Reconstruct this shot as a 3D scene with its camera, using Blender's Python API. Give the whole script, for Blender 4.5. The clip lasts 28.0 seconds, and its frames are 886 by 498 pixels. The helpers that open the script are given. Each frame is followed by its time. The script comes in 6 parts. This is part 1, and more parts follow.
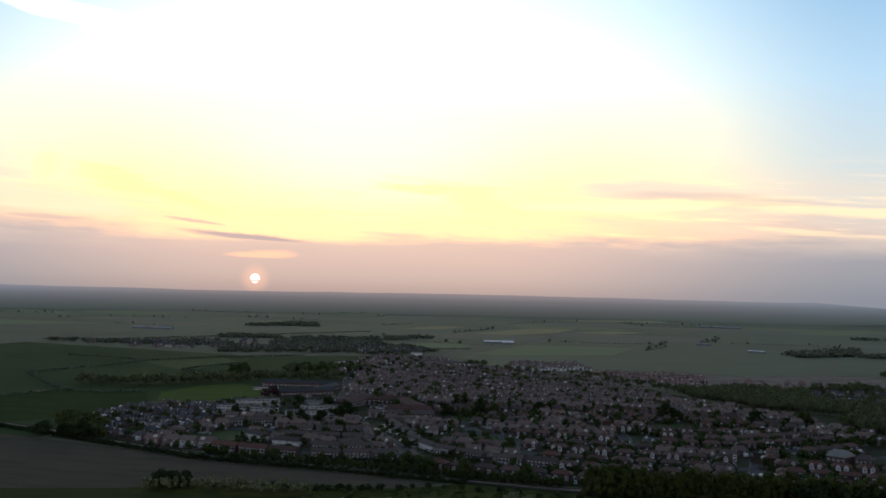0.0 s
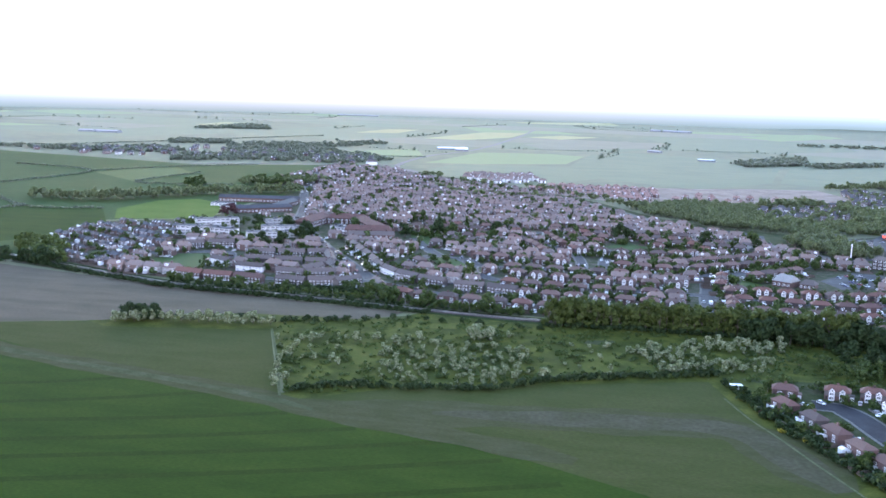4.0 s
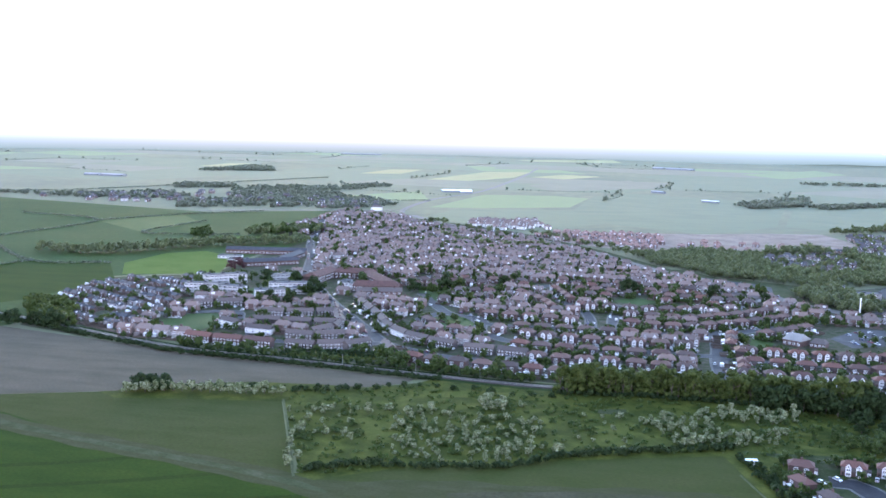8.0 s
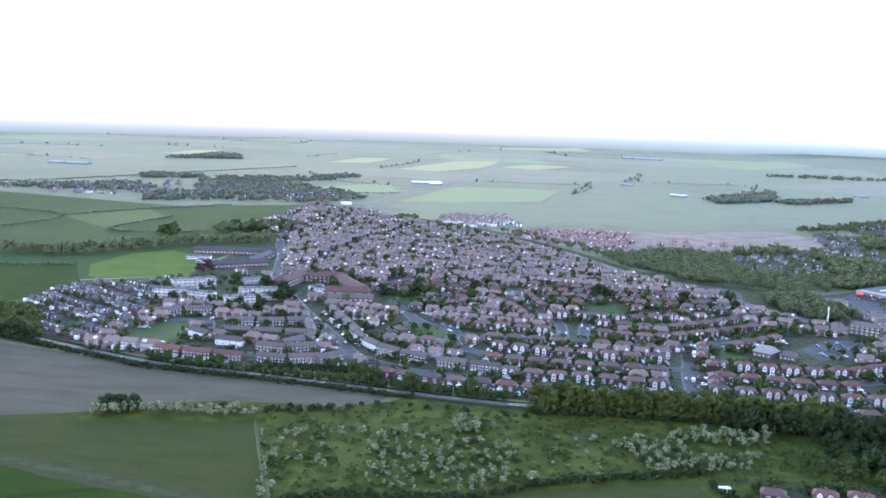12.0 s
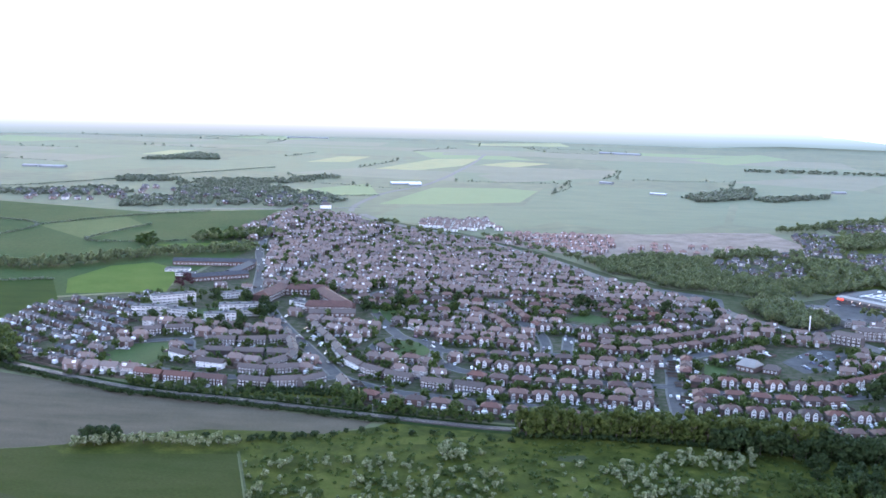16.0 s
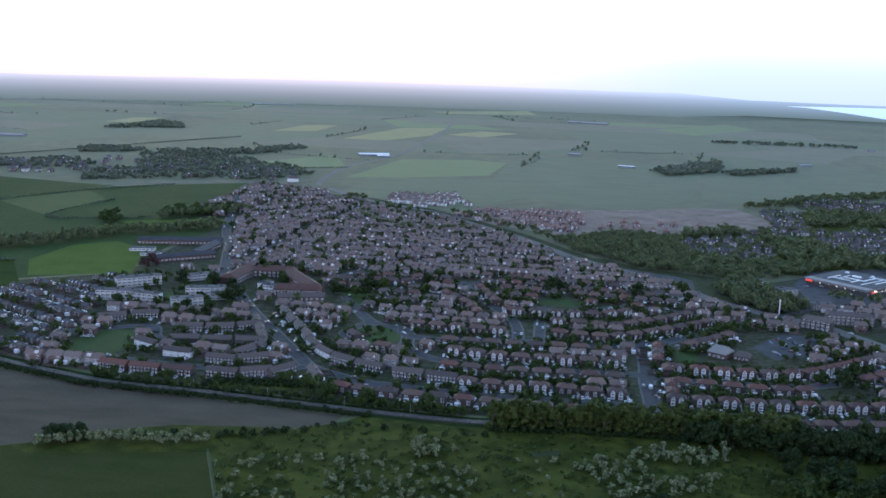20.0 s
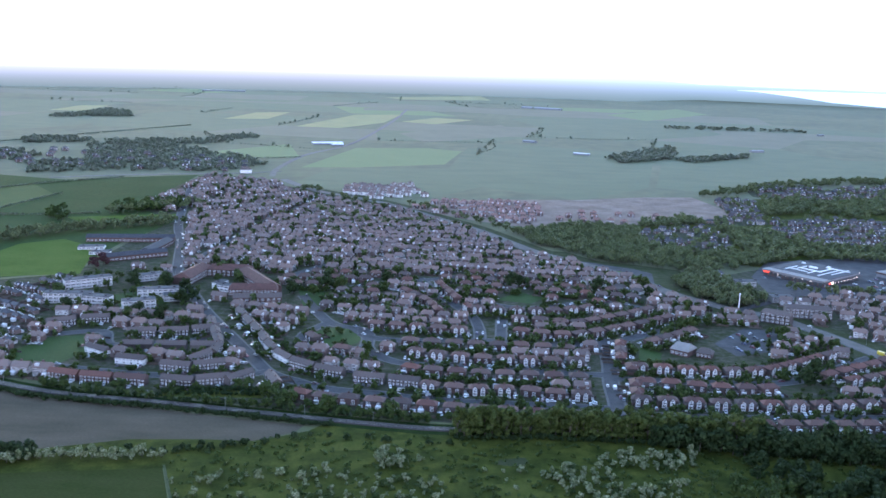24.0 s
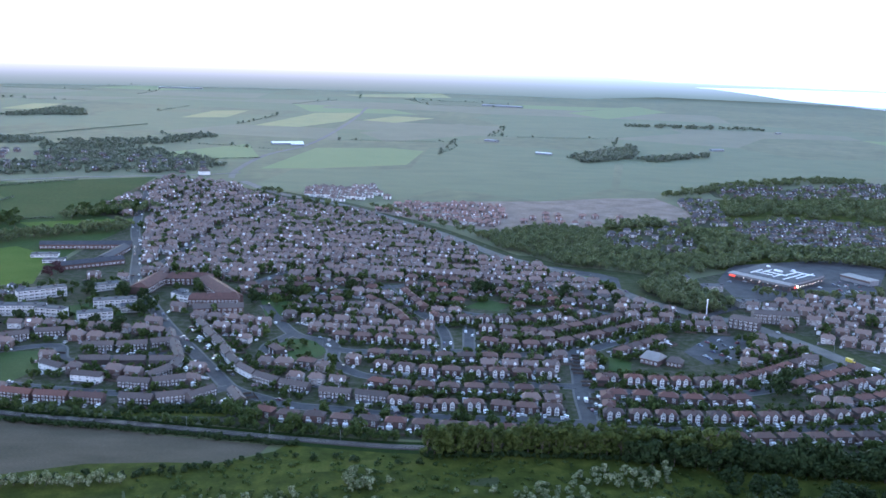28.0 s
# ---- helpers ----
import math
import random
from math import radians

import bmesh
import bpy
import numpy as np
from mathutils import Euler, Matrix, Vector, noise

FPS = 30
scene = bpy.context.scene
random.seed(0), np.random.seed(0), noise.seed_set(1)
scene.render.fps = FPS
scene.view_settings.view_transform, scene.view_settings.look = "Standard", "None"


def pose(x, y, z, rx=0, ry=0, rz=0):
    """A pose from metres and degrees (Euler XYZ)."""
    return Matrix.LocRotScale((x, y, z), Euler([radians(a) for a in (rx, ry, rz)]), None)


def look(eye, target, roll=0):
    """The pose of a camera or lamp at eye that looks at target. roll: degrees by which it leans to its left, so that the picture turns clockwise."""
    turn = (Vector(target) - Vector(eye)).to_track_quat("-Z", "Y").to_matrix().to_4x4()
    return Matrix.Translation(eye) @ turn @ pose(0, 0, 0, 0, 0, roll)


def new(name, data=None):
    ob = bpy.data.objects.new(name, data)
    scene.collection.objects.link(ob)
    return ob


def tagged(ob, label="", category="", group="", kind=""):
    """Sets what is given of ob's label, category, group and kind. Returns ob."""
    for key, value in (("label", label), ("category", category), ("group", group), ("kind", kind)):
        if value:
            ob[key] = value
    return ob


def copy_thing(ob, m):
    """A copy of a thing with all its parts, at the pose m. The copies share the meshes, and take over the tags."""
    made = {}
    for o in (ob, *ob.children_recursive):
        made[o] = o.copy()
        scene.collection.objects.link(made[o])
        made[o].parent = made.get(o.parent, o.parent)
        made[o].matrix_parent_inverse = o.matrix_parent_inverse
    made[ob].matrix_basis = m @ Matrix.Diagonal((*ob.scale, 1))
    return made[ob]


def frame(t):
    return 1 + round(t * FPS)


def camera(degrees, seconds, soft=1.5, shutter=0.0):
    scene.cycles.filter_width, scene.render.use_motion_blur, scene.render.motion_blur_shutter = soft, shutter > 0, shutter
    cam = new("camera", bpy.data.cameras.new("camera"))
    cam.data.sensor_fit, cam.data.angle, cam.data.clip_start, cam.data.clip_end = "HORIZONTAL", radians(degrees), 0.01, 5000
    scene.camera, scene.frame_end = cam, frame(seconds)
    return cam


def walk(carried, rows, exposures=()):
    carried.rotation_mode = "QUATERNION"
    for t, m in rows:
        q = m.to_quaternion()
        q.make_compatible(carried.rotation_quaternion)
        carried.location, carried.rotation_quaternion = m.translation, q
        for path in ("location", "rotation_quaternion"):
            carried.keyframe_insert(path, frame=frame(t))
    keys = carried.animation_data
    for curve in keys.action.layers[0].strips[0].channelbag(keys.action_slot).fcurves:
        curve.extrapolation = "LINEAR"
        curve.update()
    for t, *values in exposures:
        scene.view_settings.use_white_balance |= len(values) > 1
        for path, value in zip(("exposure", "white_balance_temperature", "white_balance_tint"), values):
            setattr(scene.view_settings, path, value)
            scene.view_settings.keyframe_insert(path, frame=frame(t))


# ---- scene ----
cam = camera(48.79, 28.0, soft=1.6)
EXPOSURES = [(0, -2.1, 6200, 8), (0.4, -2.6, 6100, 10), (0.9, -3.1, 6000, 10), (2.4, -3.1, 6000, 10), (2.8, -2.5, 5950, 10), (3.0, -1.9, 5900, 9), (3.3, -0.6, 5900, 10), (3.6, 1.0, 5500, 16), (15.9, 1.0, 5500, 16), (16.3, 0.66, 5450, 14), (16.8, -0.32, 5280, 9), (20.1, -0.33, 5280, 9), (20.6, 0.42, 5150, 13), (28, 0.42, 5130, 13)]
PATH = [
    (0, (41.98, -58.58, 115.04), (18.73, 38.59, 119.25), 1.28),
    (0.5, (41.43, -59.40, 116.68), (18.44, 37.81, 121.27), 1.61),
    (1, (40.33, -60.06, 118.93), (18.55, 37.48, 122.19), 1.56),
    (1.5, (39.54, -60.20, 121.18), (18.45, 37.52, 123.63), 1.69),
    (2, (38.38, -60.14, 123.17), (17.72, 37.68, 125.37), 1.65),
    (2.5, (37.01, -60.12, 124.70), (16.72, 37.79, 126.11), 1.39),
    (2.7, (36.16, -59.65, 126.35), (16.48, 38.09, 118.59), 1.41),
    (3, (34.89, -58.94, 128.82), (16.16, 38.26, 114.63), 1.44),
    (3.5, (33.43, -57.95, 133.44), (15.92, 39.13, 117.03), 1.79),
    (5.5, (30.71, -58.93, 145.16), (12.99, 38.22, 129.40), 1.84),
    (6, (29.89, -58.56, 147.40), (11.78, 38.56, 131.89), 1.84),
    (6.5, (28.93, -58.31, 149.54), (10.57, 38.81, 134.30), 1.53),
    (7, (28.16, -57.93, 152.01), (9.62, 39.21, 137.15), 1.52),
    (7.5, (27.53, -57.35, 154.73), (8.98, 39.85, 140.32), 1.66),
    (8, (26.80, -56.56, 157.42), (8.85, 40.95, 144.40), 1.40),
    (8.5, (25.82, -55.60, 159.97), (9.03, 42.28, 148.19), 1.23),
    (9, (25.19, -54.69, 162.36), (9.14, 43.21, 149.79), 1.34),
    (9.5, (24.53, -53.77, 164.75), (9.05, 44.18, 151.84), 1.69),
    (10, (23.96, -52.99, 167.26), (8.76, 44.99, 154.27), 1.72),
    (10.5, (23.34, -52.25, 170.03), (8.61, 45.74, 156.56), 2.00),
    (11, (22.71, -51.63, 172.60), (8.18, 46.31, 158.58), 2.05),
    (11.5, (22.19, -51.09, 175.17), (7.73, 46.81, 160.81), 2.12),
    (12, (21.40, -50.34, 177.88), (6.79, 47.49, 163.17), 1.94),
    (12.5, (20.81, -49.59, 180.30), (6.28, 48.27, 165.70), 1.75),
    (14.5, (18.08, -46.42, 189.04), (4.57, 51.27, 172.47), 2.33),
    (15, (18.03, -45.16, 191.39), (5.09, 52.60, 174.79), 2.25),
    (15.5, (18.18, -43.95, 193.50), (5.55, 53.79, 176.56), 2.13),
    (16, (17.46, -43.13, 195.63), (5.00, 54.88, 180.18), 1.46),
    (16.5, (16.45, -42.09, 197.54), (4.84, 56.05, 182.22), 1.46),
    (17, (15.85, -40.63, 199.68), (4.59, 57.38, 183.34), 1.97),
    (17.5, (15.22, -39.23, 202.10), (4.62, 58.60, 184.32), 2.49),
    (18, (14.68, -37.84, 204.05), (4.32, 59.83, 185.27), 2.32),
    (18.5, (13.77, -36.36, 205.55), (3.51, 61.25, 186.37), 2.09),
    (19, (12.98, -34.92, 207.21), (2.95, 62.75, 188.23), 1.94),
    (19.5, (12.57, -33.31, 208.48), (2.95, 64.41, 189.58), 1.93),
    (20, (11.99, -31.34, 209.57), (3.08, 66.46, 190.67), 1.88),
    (20.5, (11.07, -29.25, 210.82), (2.85, 68.52, 191.50), 1.76),
    (21, (10.16, -27.32, 212.14), (2.52, 70.47, 192.66), 1.83),
    (21.5, (9.21, -25.59, 213.66), (2.03, 72.23, 194.15), 1.61),
    (23.5, (6.60, -18.81, 217.44), (1.71, 79.00, 197.22), 1.51),
    (24, (5.82, -16.34, 218.39), (1.70, 81.47, 197.99), 1.78),
    (24.5, (4.85, -14.19, 219.36), (1.31, 83.64, 198.94), 1.91),
    (25, (4.00, -12.15, 220.50), (1.08, 85.67, 199.92), 1.93),
    (25.5, (3.11, -10.24, 221.52), (0.70, 87.58, 200.86), 1.90),
    (26, (2.53, -8.20, 222.34), (0.53, 89.58, 201.46), 1.89),
    (26.5, (1.78, -6.20, 223.08), (0.18, 91.56, 202.13), 1.60),
    (27, (1.34, -3.98, 223.79), (0.18, 93.78, 202.77), 1.62),
    (27.5, (0.53, -1.87, 224.56), (-0.03, 95.94, 203.75), 1.72),
    (28, (0.00, 0.00, 225.00), (0.00, 97.83, 204.30), 1.94),
]
walk(cam, [(t, look(eye, target, roll)) for t, eye, target, roll in PATH], EXPOSURES)

# ---- world: hazy sky after a fine day, the sun a hand's width over the horizon ----
SUN_AZ, SUN_EL = radians(-24.3), radians(0.44)
SUN_DIR = Vector((math.sin(SUN_AZ) * math.cos(SUN_EL), math.cos(SUN_AZ) * math.cos(SUN_EL), math.sin(SUN_EL)))


def lin(r, g, b):
    """A linear colour from the 0..255 values of a colour chart."""
    return tuple(((v / 255) / 12.92 if v <= 10 else ((v / 255 + 0.055) / 1.055) ** 2.4) for v in (r, g, b)) + (1.0,)


class Nodes:
    """A short hand for node trees."""

    def __init__(self, tree):
        self.tree = tree
        self.tree.nodes.clear()

    def add(self, kind, **given):
        node = self.tree.nodes.new(kind)
        for key, value in given.items():
            if key in node.inputs:
                self.put(node.inputs[key], value)
        return node

    def put(self, socket, value):
        if isinstance(value, bpy.types.NodeSocket):
            self.tree.links.new(value, socket)
        else:
            socket.default_value = value

    def math(self, op, a, b=0.0, c=0.0):
        node = self.tree.nodes.new("ShaderNodeMath")
        node.operation = op
        for n, v in enumerate((a, b, c)):
            self.put(node.inputs[n], v)
        return node.outputs[0]

    def smooth(self, v, a, b, c=0.0, d=1.0):
        node = self.tree.nodes.new("ShaderNodeMapRange")
        node.interpolation_type = "SMOOTHSTEP"
        for n, x in enumerate((v, a, b, c, d)):
            self.put(node.inputs[n], x)
        return node.outputs[0]

    def ramp(self, fac, stops, mode="LINEAR"):
        node = self.tree.nodes.new("ShaderNodeValToRGB")
        node.color_ramp.interpolation = mode
        el = node.color_ramp.elements
        el[0].position, el[0].color = stops[0]
        el[1].position, el[1].color = stops[-1]
        for p, c in stops[1:-1]:
            el.new(p).color = c
        self.put(node.inputs[0], fac)
        return node.outputs[0]

    def mix(self, fac, a, b, mode="MIX"):
        node = self.tree.nodes.new("ShaderNodeMix")
        node.data_type, node.blend_type = "RGBA", mode
        self.put(node.inputs[0], fac)
        self.put(node.inputs[6], a)
        self.put(node.inputs[7], b)
        return node.outputs[2]

    def noise(self, vec, scale, detail=3.0, rough=0.5):
        node = self.tree.nodes.new("ShaderNodeTexNoise")
        self.put(node.inputs["Scale"], scale)
        node.inputs["Detail"].default_value, node.inputs["Roughness"].default_value = detail, rough
        if vec is not None:
            self.put(node.inputs["Vector"], vec)
        return node.outputs[0]


SKY = 8.4
world = bpy.data.worlds.new("world")
scene.world = world
world.use_nodes = True
n = Nodes(world.node_tree)
co = n.add("ShaderNodeTexCoord")
sep = n.add("ShaderNodeSeparateXYZ", Vector=co.outputs["Generated"])
az = n.math("ARCTAN2", sep.outputs[0], sep.outputs[1])
el = n.math("ARCSINE", n.math("MULTIPLY", sep.outputs[2], 0.99999))
azd, eld = n.math("MULTIPLY", az, 57.2958), n.math("MULTIPLY", el, 57.2958)
flat = n.tree.nodes.new("ShaderNodeCombineXYZ")
n.put(flat.inputs[0], n.math("MULTIPLY", azd, 0.11))
n.put(flat.inputs[1], n.math("MULTIPLY", n.math("ADD", eld, n.math("MULTIPLY", azd, 0.03)), 0.75))
cloud = n.noise(flat.outputs[0], 1.0, 6.0, 0.58)
ragged = n.math("SUBTRACT", cloud, 0.5)
band = n.math("MULTIPLY", n.smooth(eld, 1.2, 3.5), n.smooth(eld, 9.5, 5.0))
bend = n.math("MULTIPLY", ragged, n.math("MULTIPLY", band, 3.6))
up = n.math("DIVIDE", n.math("ADD", n.math("ADD", eld, bend), 4.0), 94.0)
at = lambda d: (d + 4.0) / 94.0  # noqa: E731
warm = n.ramp(up, [(0.0, lin(98, 90, 92)), (at(-1.4), lin(108, 97, 99)), (at(-0.5), lin(124, 108, 108)), (at(0.6), lin(152, 130, 124)), (at(2.0), lin(170, 142, 131)), (at(2.7), lin(178, 148, 134)),
                   (at(3.3), lin(244, 182, 134)), (at(5.0), lin(255, 196, 134)), (at(7.5), lin(255, 218, 150)), (at(10.0), lin(250, 226, 172)), (at(12.5), lin(226, 222, 196)),
                   (at(16), lin(196, 208, 206)), (at(30), lin(92, 108, 124)), (1.0, lin(40, 52, 68))])
cool = n.ramp(up, [(0.0, lin(84, 90, 102)), (at(-1.2), lin(92, 97, 110)), (at(0.0), lin(95, 100, 112)), (at(2.0), lin(120, 116, 122)), (at(3.6), lin(168, 150, 140)),
                   (at(5.5), lin(176, 166, 154)), (at(8.0), lin(158, 166, 168)), (at(12), lin(142, 164, 180)), (at(18), lin(112, 142, 168)), (at(32), lin(80, 96, 114)), (1.0, lin(38, 50, 66))])
off = n.math("ABSOLUTE", n.math("ADD", azd, 18.0))
sky = n.mix(n.smooth(off, 6.0, 29.0), warm, cool)
# the hidden sun's broad glow behind thin cloud
broad = n.math("SQRT", n.math("ADD", n.math("POWER", n.math("DIVIDE", n.math("ADD", azd, 18.5), 15.0), 2.0), n.math("POWER", n.math("DIVIDE", n.math("SUBTRACT", eld, 8.8), 6.0), 2.0)))
sky = n.mix(n.math("MULTIPLY", n.smooth(broad, 1.0, 0.1), 0.6), sky, (1.2, 0.93, 0.5, 1))


def streak(azimuth, height, long, thick, tilt=0.0, rag=1.0):
    """How far a direction lies within a ragged bar of cloud."""
    along_it = n.math("DIVIDE", n.math("SUBTRACT", azd, azimuth), long)
    slope = n.math("MULTIPLY", n.math("SUBTRACT", azd, azimuth), tilt)
    across = n.math("DIVIDE", n.math("ADD", n.math("SUBTRACT", n.math("SUBTRACT", eld, height), slope), n.math("MULTIPLY", ragged, rag)), thick)
    return n.smooth(n.math("ADD", n.math("POWER", along_it, 2.0), n.math("POWER", across, 2.0)), 1.0, 0.15)


wisp_at = n.tree.nodes.new("ShaderNodeCombineXYZ")
n.put(wisp_at.inputs[0], n.math("MULTIPLY", azd, 0.06))
n.put(wisp_at.inputs[1], n.math("MULTIPLY", n.math("ADD", eld, n.math("MULTIPLY", azd, 0.05)), 0.9))
wisp = n.noise(wisp_at.outputs[0], 1.6, 6.0, 0.6)
layer = n.math("MULTIPLY", n.smooth(eld, 2.6, 4.0), n.smooth(eld, 8.0, 5.5))
sky = n.mix(n.math("MULTIPLY", n.math("MULTIPLY", n.smooth(wisp, 0.50, 0.66), layer), 0.55), sky, n.mix(n.smooth(off, 8.0, 30.0), lin(255, 214, 142), lin(232, 196, 150)))
sky = n.mix(n.math("MULTIPLY", n.math("MULTIPLY", n.smooth(wisp, 0.46, 0.32), layer), 0.4), sky, lin(196, 164, 146))
GREYS, GOLDS = lin(150, 132, 130), lin(255, 206, 128)
for place_, colour, share in (((-1.5, 6.0, 5.5, 0.75, -0.02), lin(190, 168, 152), 0.75), ((2.0, 5.4, 7.0, 0.5, -0.04), GREYS, 0.35), ((-4.0, 5.05, 8.0, 0.42, 0.02), lin(255, 212, 150), 0.7), ((9.0, 4.7, 6.0, 0.35, -0.03), lin(232, 194, 148), 0.6),
                              ((-31.5, 5.5, 3.4, 0.6, -0.2, 3.4), GOLDS, 0.8), ((-28.0, 4.6, 3.0, 0.45, -0.22, 3.0), GOLDS, 0.7), ((-21.0, 4.2, 7.0, 0.3, 0.0, 3.0), lin(255, 212, 134), 0.6), ((-35.7, 6.4, 0.9, 0.8, 0.3, 3.0), lin(255, 214, 130), 0.35), ((-35.0, 4.4, 5.0, 0.8, -0.1), lin(206, 184, 152), 0.5),
                              ((-35.0, 14.6, 3.8, 0.6, -0.05), lin(255, 236, 190), 0.9), ((-33.4, 14.0, 1.0, 0.6, 0.0), lin(255, 236, 190), 0.7), ((-24.0, 1.75, 2.4, 0.28, 0.02), lin(236, 164, 128), 0.65),
                              ((-24.8, 2.9, 4.2, 0.2, -0.06), lin(138, 122, 124), 0.85), ((-27.8, 3.65, 2.0, 0.12, -0.1), lin(150, 132, 128), 0.7), ((-35.8, 3.5, 2.4, 0.2, -0.05), lin(158, 138, 130), 0.6)):
    sky = n.mix(n.math("MULTIPLY", streak(*place_), share), sky, colour)
# the bright rift: a thin upper bar and a shorter thick one beneath its end
rift = n.math("MAXIMUM", n.math("MAXIMUM", streak(-13.6, 5.95, 5.0, 0.3, -0.02, 1.8), streak(-11.4, 5.3, 2.4, 0.62, -0.2, 2.6)), streak(-10.2, 4.75, 3.0, 0.32, -0.05, 1.8))
sky = n.mix(n.math("MULTIPLY", rift, 0.95), sky, (1.3, 1.2, 0.24, 1))
# unseen sky behind: grey dusk with a bright low band added to light walls
behind = n.ramp(up, [(0.0, lin(112, 112, 120)), (at(3.5), lin(182, 172, 176)), (at(9), lin(146, 143, 153)), (at(16), lin(110, 114, 127)), (at(32), lin(74, 82, 95)), (1.0, lin(38, 49, 64))])
sky = n.mix(n.smooth(off, 42.0, 110.0), sky, behind)
dot = n.tree.nodes.new("ShaderNodeVectorMath")
dot.operation = "DOT_PRODUCT"
n.put(dot.inputs[0], co.outputs["Generated"])
dot.inputs[1].default_value = SUN_DIR
disc = n.smooth(dot.outputs["Value"], math.cos(radians(0.30)), math.cos(radians(0.20)))
# a thin bar of cloud cuts the disc's lower part
disc = n.math("MULTIPLY", disc, n.math("SUBTRACT", 1.0, n.math("MULTIPLY", streak(-24.3, 0.31, 2.0, 0.1, 0.0, 0.1), 0.85)))
glow = n.smooth(dot.outputs["Value"], math.cos(radians(1.1)), 1.0)
sky = n.mix(n.math("MULTIPLY", n.math("POWER", glow, 2.0), 0.2), sky, lin(250, 176, 140))
sky = n.mix(disc, sky, (1.6, 1.25, 1.1, 1))
nish = n.tree.nodes.new("ShaderNodeTexSky")
nish.dust_density, nish.air_density = 0.0, 0.6
nish.sky_type, nish.sun_disc, nish.sun_elevation, nish.sun_rotation = "NISHITA", False, SUN_EL, SUN_AZ
first = n.add("ShaderNodeBackground", Color=sky, Strength=SKY)
second = n.add("ShaderNodeBackground", Color=nish.outputs[0], Strength=0.05)
both = n.tree.nodes.new("ShaderNodeAddShader")
n.put(both.inputs[0], first.outputs[0])
n.put(both.inputs[1], second.outputs[0])
n.put(n.add("ShaderNodeOutputWorld").inputs[0], both.outputs[0])

lamp = bpy.data.lights.new("sun", "SUN")
lamp.energy, lamp.angle, lamp.color = 2.0, radians(0.6), (1.0, 0.62, 0.38)
new("sun", lamp).matrix_world = look(SUN_DIR * 100, (0, 0, 0))


# ---- materials ----
def material(name, colours, rough=0.8, scale=0.2, fine=6.0, spec=0.3, vary="", metal=0.0, stretch=(1, 1, 1), bump=0.0, leak=0.0, glow=0.0, sheen=0.0):
    """colours: two or more, mixed by a coarse noise and shifted by a fine one. vary: 'object' or 'island' picks among them piece by piece."""
    m = bpy.data.materials.new(name)
    m.use_nodes = True
    k = Nodes(m.node_tree)
    place = k.tree.nodes.new("ShaderNodeNewGeometry")
    shift = k.tree.nodes.new("ShaderNodeMapping")
    k.put(shift.inputs[0], place.outputs["Position"])
    shift.inputs["Scale"].default_value = stretch
    coarse, small = k.noise(shift.outputs[0], scale, 4.0, 0.6), k.noise(shift.outputs[0], fine, 3.0, 0.6)
    stops = [(0.3 + 0.4 * a / max(1, len(colours) - 1), (*c, 1)) for a, c in enumerate(colours)]
    if vary:
        who = k.tree.nodes.new("ShaderNodeObjectInfo").outputs["Random"] if vary == "object" else place.outputs["Random Per Island"]
        fac = k.math("ADD", k.math("MULTIPLY", who, 0.62), k.math("MULTIPLY", coarse, 0.38))
        stops = [(0.12 + 0.72 * a / max(1, len(colours) - 1), (*c, 1)) for a, c in enumerate(colours)]
    else:
        fac = coarse
    base = k.ramp(fac, stops)
    base = k.mix(1.0, base, k.ramp(small, [(0.25, (0.72, 0.72, 0.72, 1)), (0.75, (1.2, 1.2, 1.2, 1))]), "MULTIPLY")
    shade = k.add("ShaderNodeBsdfPrincipled", **{"Base Color": base, "Roughness": rough, "Metallic": metal, "Specular IOR Level": spec})
    shade.inputs["Sheen Weight"].default_value, shade.inputs["Sheen Roughness"].default_value = sheen, 0.6
    if bump:
        b = k.tree.nodes.new("ShaderNodeBump")
        b.inputs["Strength"].default_value, b.inputs["Distance"].default_value = bump, 0.3
        k.put(b.inputs["Height"], small)
        k.put(shade.inputs["Normal"], b.outputs[0])
    out = shade.outputs[0]
    if leak:
        thin = k.add("ShaderNodeBsdfTranslucent", Color=base)
        mixer = k.tree.nodes.new("ShaderNodeMixShader")
        mixer.inputs[0].default_value = leak
        k.put(mixer.inputs[1], out)
        k.put(mixer.inputs[2], thin.outputs[0])
        out = mixer.outputs[0]
    if glow:
        k.put(shade.inputs["Emission Color"], base)
        shade.inputs["Emission Strength"].default_value = glow
    k.put(k.tree.nodes.new("ShaderNodeOutputMaterial").inputs[0], out)
    return m


GROUND = material("open_country", [(0.067, 0.077, 0.027), (0.088, 0.096, 0.033), (0.114, 0.113, 0.044)], 0.88, 0.003, 0.03, 0.14, sheen=0.06)
TOWN = material("garden_ground", [(0.028, 0.040, 0.012), (0.046, 0.054, 0.024), (0.07, 0.066, 0.045), (0.105, 0.094, 0.076)], 0.95, 0.16, 0.6, 0.06)
GARDEN = material("back_garden_grass", [(0.022, 0.034, 0.010), (0.036, 0.046, 0.017), (0.062, 0.062, 0.036)], 0.95, 0.12, 0.6, 0.06)
FIELD_MID = material("dark_green_farmland", [(0.030, 0.056, 0.014), (0.042, 0.068, 0.018), (0.056, 0.076, 0.022)], 0.95, 0.006, 0.2, 0.06)
GRASS_LIGHT = material("open_meadow_grass", [(0.052, 0.066, 0.010), (0.072, 0.082, 0.015), (0.092, 0.094, 0.021)], 0.95, 0.1, 0.7, 0.05)
HAY = material("light_hay", [(0.07, 0.095, 0.026), (0.088, 0.11, 0.034)], 0.92, 0.03, 0.4, 0.08)
